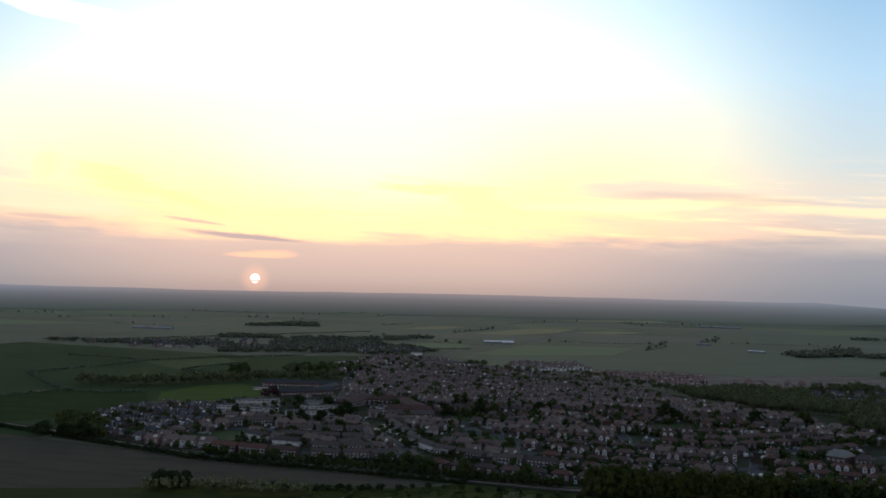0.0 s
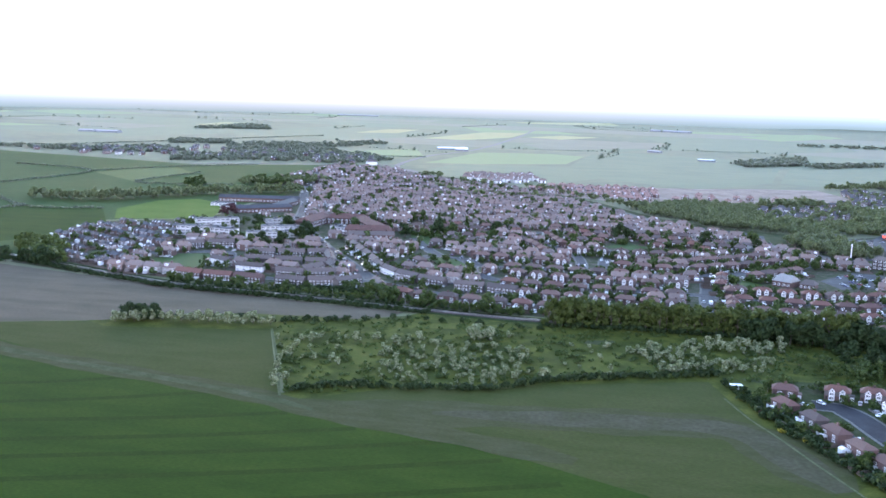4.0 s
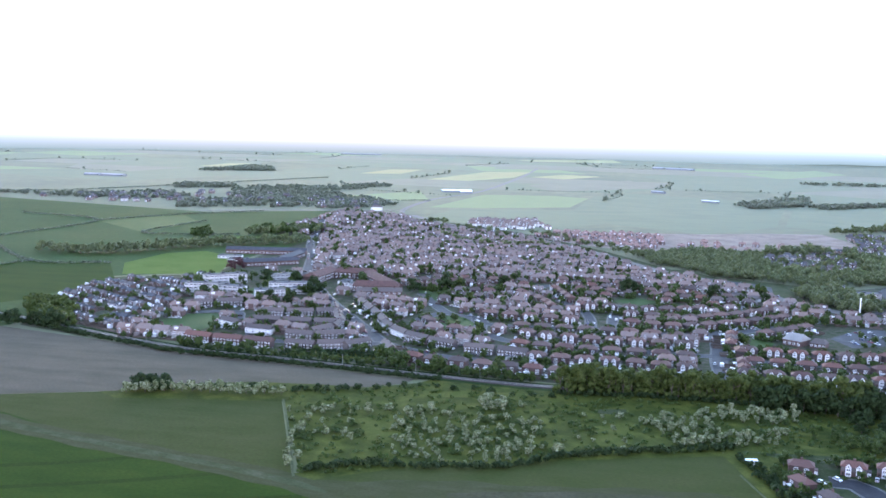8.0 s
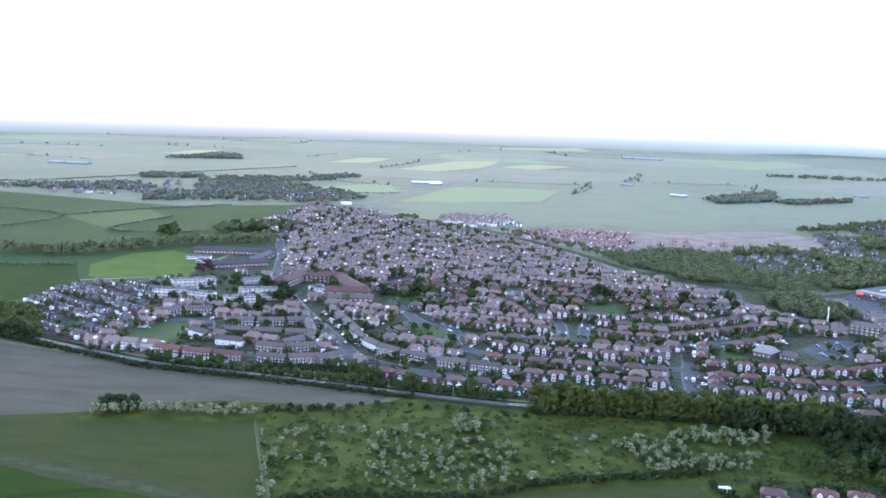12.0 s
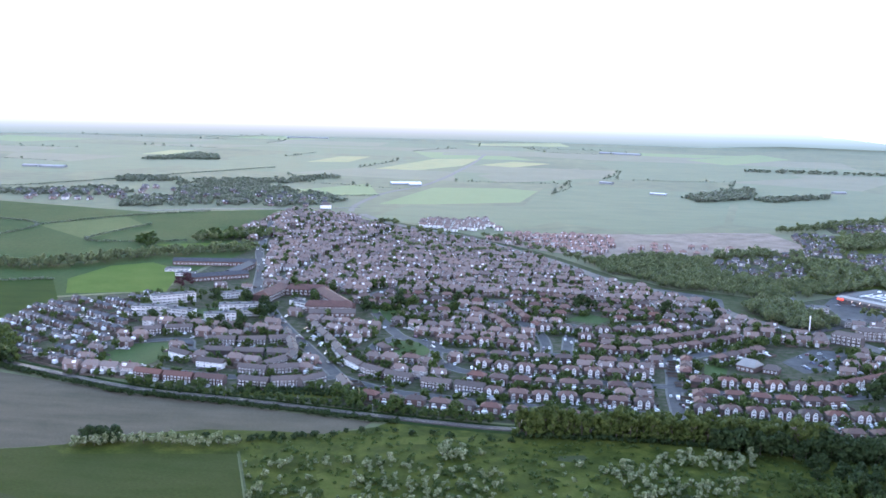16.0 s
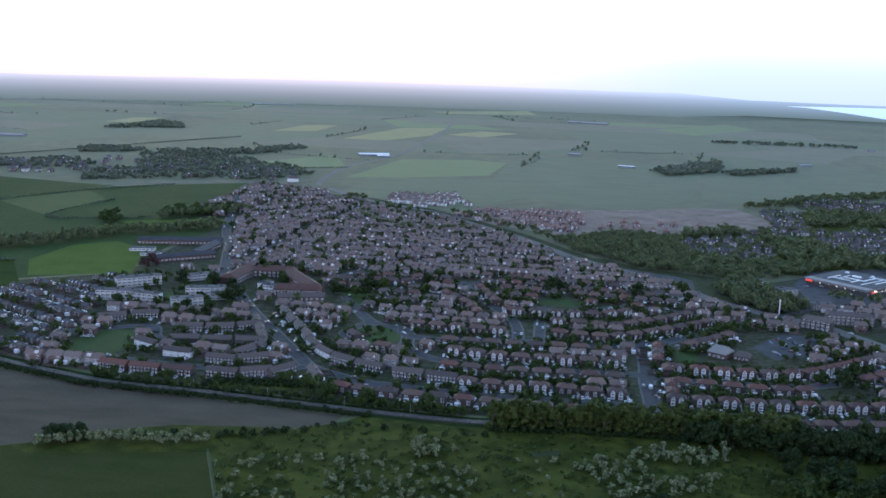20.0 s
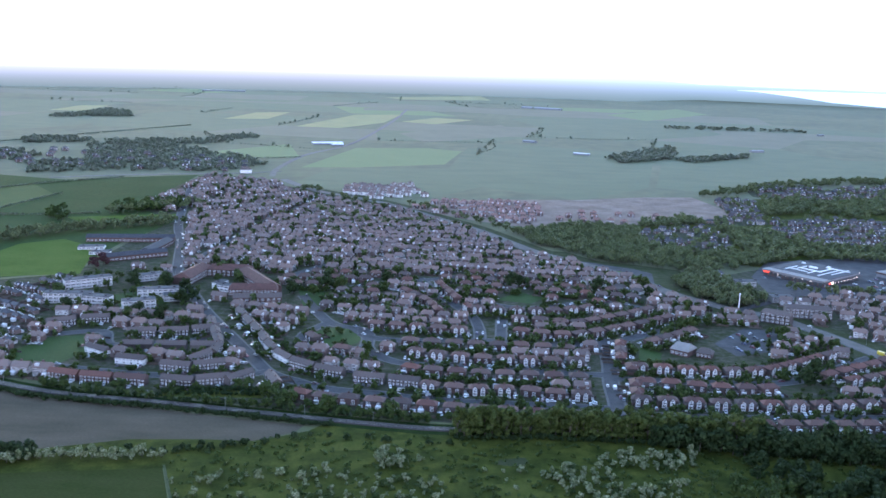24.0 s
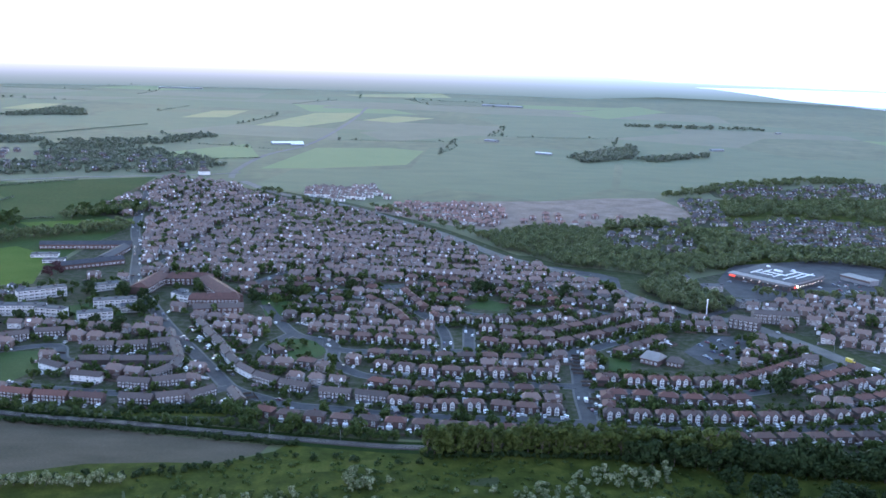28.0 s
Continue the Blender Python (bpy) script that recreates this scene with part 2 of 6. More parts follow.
CROP = material("green_crop", [(0.017, 0.036, 0.002), (0.023, 0.045, 0.003), (0.029, 0.051, 0.004)], 0.95, 0.02, 0.5, 0.05, stretch=(1, 3, 1))
CROP_PALE = material("pale_green_crop", [(0.033, 0.045, 0.007), (0.042, 0.051, 0.011), (0.050, 0.055, 0.015)], 0.95, 0.03, 0.5, 0.06, stretch=(1, 2.5, 1))
TRACKY = material("trodden_field_edge", [(0.034, 0.046, 0.016), (0.052, 0.06, 0.026), (0.074, 0.076, 0.042)], 0.95, 0.12, 0.8, 0.05)
MARGIN = material("dull_field_margin", [(0.036, 0.043, 0.013), (0.046, 0.05, 0.019), (0.056, 0.057, 0.026)], 0.95, 0.06, 0.6, 0.05, stretch=(1, 3, 1))
BARE_CROP = material("thin_worn_crop", [(0.044, 0.047, 0.021), (0.054, 0.053, 0.029), (0.066, 0.062, 0.038)], 0.95, 0.05, 0.5, 0.05)
PATH_SOIL = material("pale_path_soil", [(0.055, 0.068, 0.028), (0.08, 0.09, 0.045), (0.105, 0.11, 0.06)], 0.95, 0.2, 0.8, 0.05)
TARMAC = material("dark_asphalt", [(0.026, 0.026, 0.03), (0.036, 0.036, 0.041), (0.046, 0.046, 0.051)], 0.9, 0.1, 1.5, 0.12)
TRAM = material("tramline_soil", [(0.016, 0.031, 0.002), (0.022, 0.039, 0.003)], 0.95, 0.1, 0.7, 0.05)
SOIL = material("ploughed_soil", [(0.072, 0.063, 0.042), (0.094, 0.08, 0.055), (0.112, 0.094, 0.066)], 0.95, 0.02, 0.6, 0.05, stretch=(1, 3, 1))
EARTH = material("bare_building_soil", [(0.15, 0.115, 0.088), (0.22, 0.168, 0.132), (0.27, 0.215, 0.175)], 0.9, 0.03, 0.3, 0.1)
MEADOW = material("rough_meadow", [(0.024, 0.034, 0.006), (0.053, 0.063, 0.011), (0.092, 0.098, 0.018)], 0.95, 0.07, 0.7, 0.05, bump=0.6)
MOWN = material("mown_grass", [(0.066, 0.105, 0.014), (0.08, 0.12, 0.018), (0.092, 0.128, 0.022)], 0.95, 0.03, 0.6, 0.05)
GREEN = material("park_grass", [(0.034, 0.062, 0.012), (0.048, 0.078, 0.017)], 0.85, 0.05, 0.6, 0.12)
RAPE = material("rape_in_flower", [(0.17, 0.17, 0.045), (0.22, 0.21, 0.055)], 0.86, 0.02, 0.4, 0.17, sheen=0.07)
ROAD = material("worn_asphalt", [(0.05, 0.048, 0.05), (0.072, 0.07, 0.072), (0.09, 0.088, 0.09)], 0.9, 0.1, 1.5, 0.15)
ROAD_PALE = material("pale_worn_asphalt", [(0.13, 0.12, 0.11), (0.16, 0.148, 0.135), (0.19, 0.175, 0.16)], 0.92, 0.1, 1.5, 0.08)
FALLOW = material("far_dull_crop", [(0.09, 0.09, 0.036), (0.105, 0.10, 0.044), (0.12, 0.112, 0.052)], 0.86, 0.01, 0.3, 0.17, sheen=0.07)
# leaf green paled by colour and sheen, standing in for haze
LEAF_HAZED = material("hazed_far_leaves", [(0.105, 0.125, 0.075), (0.125, 0.145, 0.085), (0.145, 0.165, 0.095)], 0.7, 0.1, 0.6, 0.3, vary="island", leak=0.5, sheen=0.5)
PASTURE_FAR = material("far_pasture", [(0.10, 0.138, 0.024), (0.115, 0.15, 0.03)], 0.86, 0.02, 0.4, 0.17, sheen=0.07)
FLAT_WALL = material("weathered_white_render", [(0.42, 0.42, 0.41), (0.56, 0.55, 0.54), (0.64, 0.63, 0.62)], 0.8, 0.3, 4.0, 0.2)
CONCRETE = material("pale_concrete", [(0.22, 0.21, 0.2), (0.3, 0.29, 0.27)], 0.8, 0.1, 2.0)
PAVING = material("paving", [(0.10, 0.095, 0.09), (0.14, 0.135, 0.13)], 0.9, 0.3, 2.0, 0.2)
BALLAST = material("railway_ballast", [(0.075, 0.068, 0.063), (0.11, 0.10, 0.093)], 0.95, 0.2, 3.0, 0.05)
STEEL = material("rail_steel", [(0.25, 0.23, 0.21), (0.34, 0.32, 0.3)], 0.35, 1.0, 5.0, 0.5, metal=0.9)
WATER = material("sea_water", [(0.10, 0.13, 0.15), (0.13, 0.16, 0.18)], 0.25, 0.01, 0.1, 0.5, bump=0.15)
SAND = material("beach_sand", [(0.3, 0.26, 0.2), (0.36, 0.31, 0.24)], 0.9, 0.02, 0.3)
LEAF = material("tree_leaves", [(0.034, 0.055, 0.013), (0.056, 0.084, 0.019), (0.084, 0.115, 0.028)], 0.6, 0.3, 2.0, 0.2, vary="island", leak=0.3)
LEAF_DARK = material("dark_tree_leaves", [(0.018, 0.03, 0.010), (0.028, 0.046, 0.014), (0.04, 0.06, 0.018)], 0.7, 0.3, 2.0, 0.15, vary="island", leak=0.2)
LEAF_FRESH = material("fresh_tree_leaves", [(0.048, 0.07, 0.015), (0.072, 0.097, 0.02), (0.098, 0.12, 0.027)], 0.6, 0.3, 2.0, 0.2, vary="island", leak=0.3)
# lighter copy of the leaf green; the lightening stands in for haze
LEAF_FAR = material("haze_lightened_tree_leaves", [(0.09, 0.115, 0.04), (0.115, 0.14, 0.05), (0.14, 0.165, 0.06)], 0.7, 0.1, 0.6, 0.3, vary="island", leak=0.4, sheen=0.15)
LEAF_RED = material("copper_leaves", [(0.05, 0.022, 0.025), (0.08, 0.035, 0.035)], 0.6, 0.3, 2.0, 0.25, vary="island", leak=0.2)
BLOSSOM = material("hawthorn_blossom", [(0.06, 0.08, 0.027), (0.15, 0.18, 0.078), (0.27, 0.295, 0.16), (0.42, 0.44, 0.30)], 0.8, 0.4, 2.0, 0.1, vary="island", leak=0.25)
GORSE = material("yellow_broom", [(0.10, 0.12, 0.02), (0.4, 0.34, 0.04)], 0.7, 0.4, 2.0, 0.2, vary="island", leak=0.2)
BARK = material("bark", [(0.07, 0.055, 0.04), (0.12, 0.10, 0.08)], 0.9, 1.0, 6.0)
BRICK = material("red_brick", [(0.075, 0.053, 0.048), (0.108, 0.072, 0.063), (0.15, 0.097, 0.083)], 0.85, 0.4, 8.0, vary="object")
RENDER = material("white_render", [(0.74, 0.73, 0.71), (0.82, 0.81, 0.79), (0.87, 0.86, 0.84)], 0.7, 0.5, 5.0, vary="object")
TIMBER = material("dark_timber", [(0.035, 0.028, 0.024), (0.06, 0.048, 0.04)], 0.7, 0.6, 6.0)
WHITE = material("white_frame_paint", [(0.74, 0.74, 0.74), (0.82, 0.82, 0.82)], 0.45, 1.0, 6.0, 0.5)
GLASS = material("window_glass", [(0.02, 0.022, 0.026), (0.045, 0.048, 0.052), (0.10, 0.10, 0.10), (0.30, 0.295, 0.28)], 0.15, 1.0, 5.0, 0.5, vary="island")
TILE = material("brown_roof_tile", [(0.088, 0.074, 0.07), (0.12, 0.092, 0.082), (0.148, 0.106, 0.09), (0.166, 0.109, 0.09)], 0.88, 0.6, 4.0, 0.1, vary="object")
TILE_RED = material("red_roof_tile", [(0.10, 0.068, 0.06), (0.128, 0.076, 0.064), (0.165, 0.086, 0.066)], 0.8, 0.6, 4.0, 0.2, vary="object")
TILE_GREY = material("grey_roof_tile", [(0.092, 0.08, 0.075), (0.122, 0.104, 0.096), (0.148, 0.122, 0.11)], 0.85, 0.6, 4.0, 0.12, vary="object")
TILE_FAR = material("weathered_roof_tiles", [(0.125, 0.105, 0.098), (0.175, 0.138, 0.122), (0.218, 0.158, 0.132), (0.205, 0.174, 0.158)], 0.88, 0.4, 3.0, 0.1, vary="island", sheen=0.1)
TILE_NEW = material("new_terracotta_tiles", [(0.20, 0.135, 0.115), (0.26, 0.165, 0.135), (0.30, 0.20, 0.17)], 0.75, 0.4, 3.0, 0.3, vary="island")
WALL_FAR = material("mixed_house_walls", [(0.09, 0.064, 0.056), (0.13, 0.086, 0.074), (0.17, 0.12, 0.10), (0.20, 0.145, 0.125), (0.22, 0.17, 0.15), (0.72, 0.71, 0.69)], 0.8, 0.4, 4.0, vary="island")
TILE_BLUE = material("blue_grey_roof_tiles", [(0.058, 0.062, 0.07), (0.08, 0.082, 0.09), (0.10, 0.10, 0.104), (0.125, 0.108, 0.10)], 0.8, 0.4, 3.0, 0.25, vary="island")
EXTENSION = material("rear_extension_walls", [(0.08, 0.08, 0.085), (0.11, 0.09, 0.085), (0.16, 0.12, 0.105), (0.28, 0.27, 0.26), (0.75, 0.75, 0.74)], 0.8, 0.4, 4.0, vary="island")
FENCE = material("weathered_fence_boards", [(0.07, 0.055, 0.045), (0.11, 0.088, 0.07), (0.15, 0.13, 0.11)], 0.85, 0.4, 4.0, 0.15, vary="island")
GABLE_FAR = material("painted_gables_and_dormers", [(0.14, 0.10, 0.09), (0.3, 0.27, 0.25), (0.78, 0.77, 0.76), (0.84, 0.83, 0.82)], 0.7, 0.4, 4.0, vary="island")
SLATE = material("dark_slate", [(0.045, 0.047, 0.055), (0.06, 0.06, 0.068), (0.08, 0.077, 0.08)], 0.75, 0.3, 3.0, 0.2)
TILE_WORKS = material("brown_red_pantiles", [(0.09, 0.056, 0.05), (0.115, 0.068, 0.058), (0.14, 0.08, 0.066)], 0.85, 0.3, 3.0, 0.15)
FELT = material("flat_roof_felt", [(0.085, 0.085, 0.09), (0.12, 0.12, 0.125)], 0.9, 0.2, 3.0, 0.15)
SHEET = material("metal_roof_sheet", [(0.28, 0.29, 0.31), (0.38, 0.39, 0.41)], 0.5, 0.2, 3.0, 0.4, metal=0.2)
CLADDING = material("grey_cladding", [(0.20, 0.20, 0.21), (0.27, 0.27, 0.28)], 0.6, 0.2, 3.0)
CARS = material("car_paint", [(0.03, 0.03, 0.035), (0.10, 0.11, 0.13), (0.30, 0.06, 0.05), (0.08, 0.12, 0.25), (0.5, 0.51, 0.52), (0.8, 0.8, 0.8), (0.84, 0.84, 0.84)], 0.3, 1.0, 5.0, 0.5, vary="object")
CARS_FAR = material("mixed_car_paint", [(0.03, 0.03, 0.035), (0.12, 0.13, 0.15), (0.2, 0.08, 0.08), (0.6, 0.61, 0.62), (0.82, 0.82, 0.82), (0.86, 0.86, 0.86), (0.86, 0.86, 0.86)], 0.3, 1.0, 5.0, 0.5, vary="island")
TYRE = material("tyre_rubber", [(0.02, 0.02, 0.02), (0.03, 0.03, 0.03)], 0.9, 1.0, 5.0)
YELLOW = material("yellow_paint", [(0.6, 0.45, 0.05), (0.7, 0.52, 0.06)], 0.4, 1.0, 5.0, 0.5)
REDSIGN = material("lit_red_sign", [(0.8, 0.06, 0.03), (0.9, 0.08, 0.04)], 0.5, 1.0, 5.0, 0.5, glow=1.3)
LIT = material("lamp_glow", [(1.0, 0.72, 0.5), (1.0, 0.8, 0.62)], 0.5, 1.0, 5.0, 0.5, glow=5.0)
BAY_FAR = material("far_bay_walls", [(0.10, 0.07, 0.062), (0.14, 0.09, 0.08), (0.19, 0.13, 0.115), (0.24, 0.18, 0.16), (0.78, 0.77, 0.76)], 0.8, 0.4, 4.0, vary="island")
DASH = material("brown_pebbledash", [(0.065, 0.055, 0.052), (0.10, 0.085, 0.08), (0.17, 0.15, 0.14)], 0.9, 0.5, 8.0, 0.2, vary="object")
FIELD_FAR = material("far_green_crop", [(0.060, 0.079, 0.020), (0.075, 0.093, 0.025), (0.088, 0.102, 0.030)], 0.86, 0.01, 0.3, 0.17, stretch=(1, 2.5, 1), sheen=0.07)
BAY = material("front_bay_walls", [(0.10, 0.07, 0.06), (0.15, 0.10, 0.085), (0.2, 0.14, 0.12), (0.26, 0.2, 0.18), (0.78, 0.77, 0.76)], 0.8, 0.4, 4.0, vary="object")


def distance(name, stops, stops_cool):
    """A glowing far backdrop with painted haze, fading with height into the sky over it, warm towards the sunset and
    cool to the sea.
    """
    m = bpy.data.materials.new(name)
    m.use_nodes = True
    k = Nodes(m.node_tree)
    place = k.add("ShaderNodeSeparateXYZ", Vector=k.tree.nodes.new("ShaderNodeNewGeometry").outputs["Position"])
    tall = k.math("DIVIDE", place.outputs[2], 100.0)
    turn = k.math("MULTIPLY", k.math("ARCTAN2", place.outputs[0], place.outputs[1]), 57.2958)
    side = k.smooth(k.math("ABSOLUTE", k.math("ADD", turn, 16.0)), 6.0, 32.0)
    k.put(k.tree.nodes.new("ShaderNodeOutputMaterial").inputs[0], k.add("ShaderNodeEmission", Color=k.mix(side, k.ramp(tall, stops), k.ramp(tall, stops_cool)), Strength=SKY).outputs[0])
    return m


VERGE = material("rough_grass_verge", [(0.014, 0.028, 0.006), (0.028, 0.042, 0.010)], 0.95, 0.1, 0.8, 0.05)
# haze painted as emission that brightens with height
HAZE = distance("painted_distant_haze", [(0.0, lin(51, 54, 52)), (0.15, lin(58, 59, 58)), (0.35, lin(68, 67, 68)), (0.65, lin(85, 81, 82)), (0.85, lin(102, 94, 95)), (1.0, lin(112, 100, 101))],
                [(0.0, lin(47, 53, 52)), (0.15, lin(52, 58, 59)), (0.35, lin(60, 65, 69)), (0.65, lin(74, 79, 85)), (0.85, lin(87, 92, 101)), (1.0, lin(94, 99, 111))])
SEA_HAZE = distance("painted_sea_haze", [(0.0, lin(98, 104, 116)), (1.0, lin(100, 104, 118))], [(0.0, lin(98, 108, 124)), (1.0, lin(100, 108, 124))])


# ---- mesh building ----
class Shape:
    """Vertices and faces of one part."""

    def __init__(self):
        self.v, self.f = [], []

    def quad(self, *points):
        a = len(self.v)
        self.v += [tuple(p) for p in points]
        self.f.append(tuple(range(a, a + len(points))))
        return self

    def box(self, x0, y0, z0, x1, y1, z1, under=True):
        a = len(self.v)
        self.v += [(x0, y0, z0), (x1, y0, z0), (x1, y1, z0), (x0, y1, z0), (x0, y0, z1), (x1, y0, z1), (x1, y1, z1), (x0, y1, z1)]
        fs = [(0, 1, 5, 4), (1, 2, 6, 5), (2, 3, 7, 6), (3, 0, 4, 7), (4, 5, 6, 7)] + ([(3, 2, 1, 0)] if under else [])
        self.f += [tuple(a + i for i in f) for f in fs]
        return self

    def roof(self, x0, y0, x1, y1, z, top, inset, thick=0.18):
        """Ridge along x; inset > 0 makes hips, 0 gables."""
        a, ym = len(self.v), (y0 + y1) / 2
        self.v += [(x0, y0, z), (x1, y0, z), (x1, y1, z), (x0, y1, z), (x0 + inset, ym, top), (x1 - inset, ym, top)]
        self.v += [(x0, y0, z - thick), (x1, y0, z - thick), (x1, y1, z - thick), (x0, y1, z - thick)]
        fs = [(0, 1, 5, 4), (2, 3, 4, 5), (1, 2, 5), (3, 0, 4), (6, 7, 1, 0), (7, 8, 2, 1), (8, 9, 3, 2), (9, 6, 0, 3), (9, 8, 7, 6)]
        self.f += [tuple(a + i for i in f) for f in fs]
        return self

    def gable_y(self, x0, x1, y0, y1, z, top):
        """A small roof with its ridge along y, gable towards -y."""
        a, xm = len(self.v), (x0 + x1) / 2
        self.v += [(x0, y0, z), (x1, y0, z), (xm, y0, top), (x0, y1, z), (x1, y1, z), (xm, y1, top)]
        self.f += [(a, a + 2, a + 5, a + 3), (a + 1, a + 4, a + 5, a + 2), (a, a + 1, a + 2), (a + 3, a + 5, a + 4), (a, a + 3, a + 4, a + 1)]
        return self

    def tube(self, p, q, r0, r1, sides=6):
        p, q = Vector(p), Vector(q)
        d = (q - p).normalized()
        s = d.orthogonal().normalized()
        t = d.cross(s)
        a = len(self.v)
        for c, r in ((p, r0), (q, r1)):
            self.v += [tuple(c + r * (math.cos(2 * math.pi * i / sides) * s + math.sin(2 * math.pi * i / sides) * t)) for i in range(sides)]
        self.f += [(a + i, a + (i + 1) % sides, a + sides + (i + 1) % sides, a + sides + i) for i in range(sides)]
        self.f.append(tuple(a + sides + i for i in range(sides)))
        return self

    def put(self, other, x, y, z, turn, scale=1.0, sz=None):
        a, c, s = len(self.v), math.cos(turn), math.sin(turn)
        sz = scale if sz is None else sz
        self.v += [(x + scale * (c * p[0] - s * p[1]), y + scale * (s * p[0] + c * p[1]), z + sz * p[2]) for p in other.v]
        self.f += [tuple(a + i for i in f) for f in other.f]
        return self

    def mesh(self, name, mat):
        me = bpy.data.meshes.new(name)
        me.from_pydata(self.v, [], self.f)
        me.materials.append(mat)
        me.update()
        return me


def part(name, shape, mat, parent, label=""):
    ob = new(name, shape if isinstance(shape, bpy.types.Mesh) else shape.mesh(name, mat))
    ob.parent = parent
    return tagged(ob, label)


def thing(name, label, category, group="", kind=""):
    return tagged(new(name), label, category, group, kind)


def curve(points, step=6.0):
    """A smooth line through the points, with a point every few metres."""
    p = [Vector((x, y)) for x, y in points]
    p = [2 * p[0] - p[1]] + p + [2 * p[-1] - p[-2]]
    out = []
    for i in range(1, len(p) - 2):
        a, b, c, d = p[i - 1 : i + 3]
        m = max(1, int((c - b).length / step))
        for j in range(m):
            t = j / m
            out.append(0.5 * (2 * b + (c - a) * t + (2 * a - 5 * b + 4 * c - d) * t * t + (3 * b - 3 * c + d - a) * t**3))
    return out + [p[-2]]


def normals(line):
    out = []
    for i in range(len(line)):
        d = (line[min(i + 1, len(line) - 1)] - line[max(i - 1, 0)]).normalized()
        out.append(Vector((-d.y, d.x)))
    return out


def ribbon(line, width, z, shift=0.0, depth=0.0, shape=None):
    s, nr = shape or Shape(), normals(line)
    a = len(s.v)
    for p, q in zip(line, nr):
        l, r = p + q * (shift + width / 2), p + q * (shift - width / 2)
        s.v += [(r.x, r.y, z), (l.x, l.y, z)]
    m = len(line)
    s.f += [(a + 2 * i, a + 2 * i + 2, a + 2 * i + 3, a + 2 * i + 1) for i in range(m - 1)]
    if depth:
        b = len(s.v)
        s.v += [(x, y, zz - depth) for x, y, zz in s.v[a : a + 2 * m]]
        s.f += [(b + 2 * i, b + 2 * i + 2, a + 2 * i + 2, a + 2 * i) for i in range(m - 1)]
        s.f += [(a + 2 * i + 1, a + 2 * i + 3, b + 2 * i + 3, b + 2 * i + 1) for i in range(m - 1)]
    return s


def patch(name, points, z, mat, label, category="field"):
    me = bpy.data.meshes.new(name)
    bm = bmesh.new()
    f = bm.faces.new([bm.verts.new((x, y, z)) for x, y in points])
    if f.calc_area() and f.normal.z < 0:
        f.normal_flip()
    bm.normal_update()
    if f.normal.z < 0:
        f.normal_flip()
    bmesh.ops.triangulate(bm, faces=[f])
    bm.to_mesh(me)
    bm.free()
    me.materials.append(mat)
    return tagged(new(name, me), label, category, kind="structure")


def inside(x, y, poly):
    hit = False
    for (x0, y0), (x1, y1) in zip(poly, poly[1:] + poly[:1]):
        if (y0 > y) != (y1 > y) and x < (x1 - x0) * (y - y0) / (y1 - y0) + x0:
            hit = not hit
    return hit


def scatter(poly, count, rng, gap=0.0):
    xs, ys = [p[0] for p in poly], [p[1] for p in poly]
    out, tries = [], 0
    while len(out) < count and tries < count * 60:
        tries += 1
        x, y = rng.uniform(min(xs), max(xs)), rng.uniform(min(ys), max(ys))
        if inside(x, y, poly) and (not gap or all((x - a) ** 2 + (y - b) ** 2 > gap * gap for a, b in out)):
            out.append((x, y))
    return out


# ---- the land: one sheet to the horizon, with fields, roads and water laid on it ----
s = Shape()
RINGS = [0, 40, 120, 250, 400, 600, 850, 1200, 1700, 2400, 3300, 4850]
s.v.append((0, 0, 0))
for r in RINGS[1:]:
    s.v += [(r * math.sin(a * math.pi / 48), r * math.cos(a * math.pi / 48), 0) for a in range(96)]
s.f += [(0, 1 + (a + 1) % 96, 1 + a) for a in range(96)]
for k in range(len(RINGS) - 2):
    b = 1 + 96 * k
    s.f += [(b + a, b + (a + 1) % 96, b + 96 + (a + 1) % 96, b + 96 + a) for a in range(96)]
ground = tagged(new("ground", s.mesh("ground", GROUND)), "hazy green farmland reaching to the horizon", "ground", kind="structure")

# the far distance, haze painted in: glowing land, and the pale sea to its right
def far_strip(label, a0, a1, low, high, mat, radius=4850, name="backdrop"):
    f = Shape()
    steps = max(2, int((a1 - a0) / 1.0))
    for i in range(steps + 1):
        w = radians(a0 + (a1 - a0) * i / steps)
        wave = 7 * noise.noise((6 * math.sin(w), 6 * math.cos(w), 0.3)) + 3 * noise.noise((40 * math.sin(w), 40 * math.cos(w), 0.7)) if high > 20 else 0
        h = high + wave
        f.v += [(radius * math.sin(w), radius * math.cos(w), low), (radius * math.sin(w), radius * math.cos(w), h)]
    f.f += [(2 * i, 2 * i + 1, 2 * i + 3, 2 * i + 2) for i in range(steps)]
    return tagged(new(name, f.mesh(name, mat)), label, "backdrop", kind="structure")


# glowing slope added in place of flat land, so its foot blends in
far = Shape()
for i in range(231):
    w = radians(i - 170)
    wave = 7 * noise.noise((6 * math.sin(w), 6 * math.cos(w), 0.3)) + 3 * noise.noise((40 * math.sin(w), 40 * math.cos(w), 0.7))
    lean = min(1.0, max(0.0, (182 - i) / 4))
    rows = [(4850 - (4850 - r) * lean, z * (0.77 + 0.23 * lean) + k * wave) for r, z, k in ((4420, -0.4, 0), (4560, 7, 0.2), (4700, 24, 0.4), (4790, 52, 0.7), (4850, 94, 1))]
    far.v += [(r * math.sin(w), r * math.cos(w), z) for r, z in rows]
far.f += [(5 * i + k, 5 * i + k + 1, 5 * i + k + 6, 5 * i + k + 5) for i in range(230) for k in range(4)]
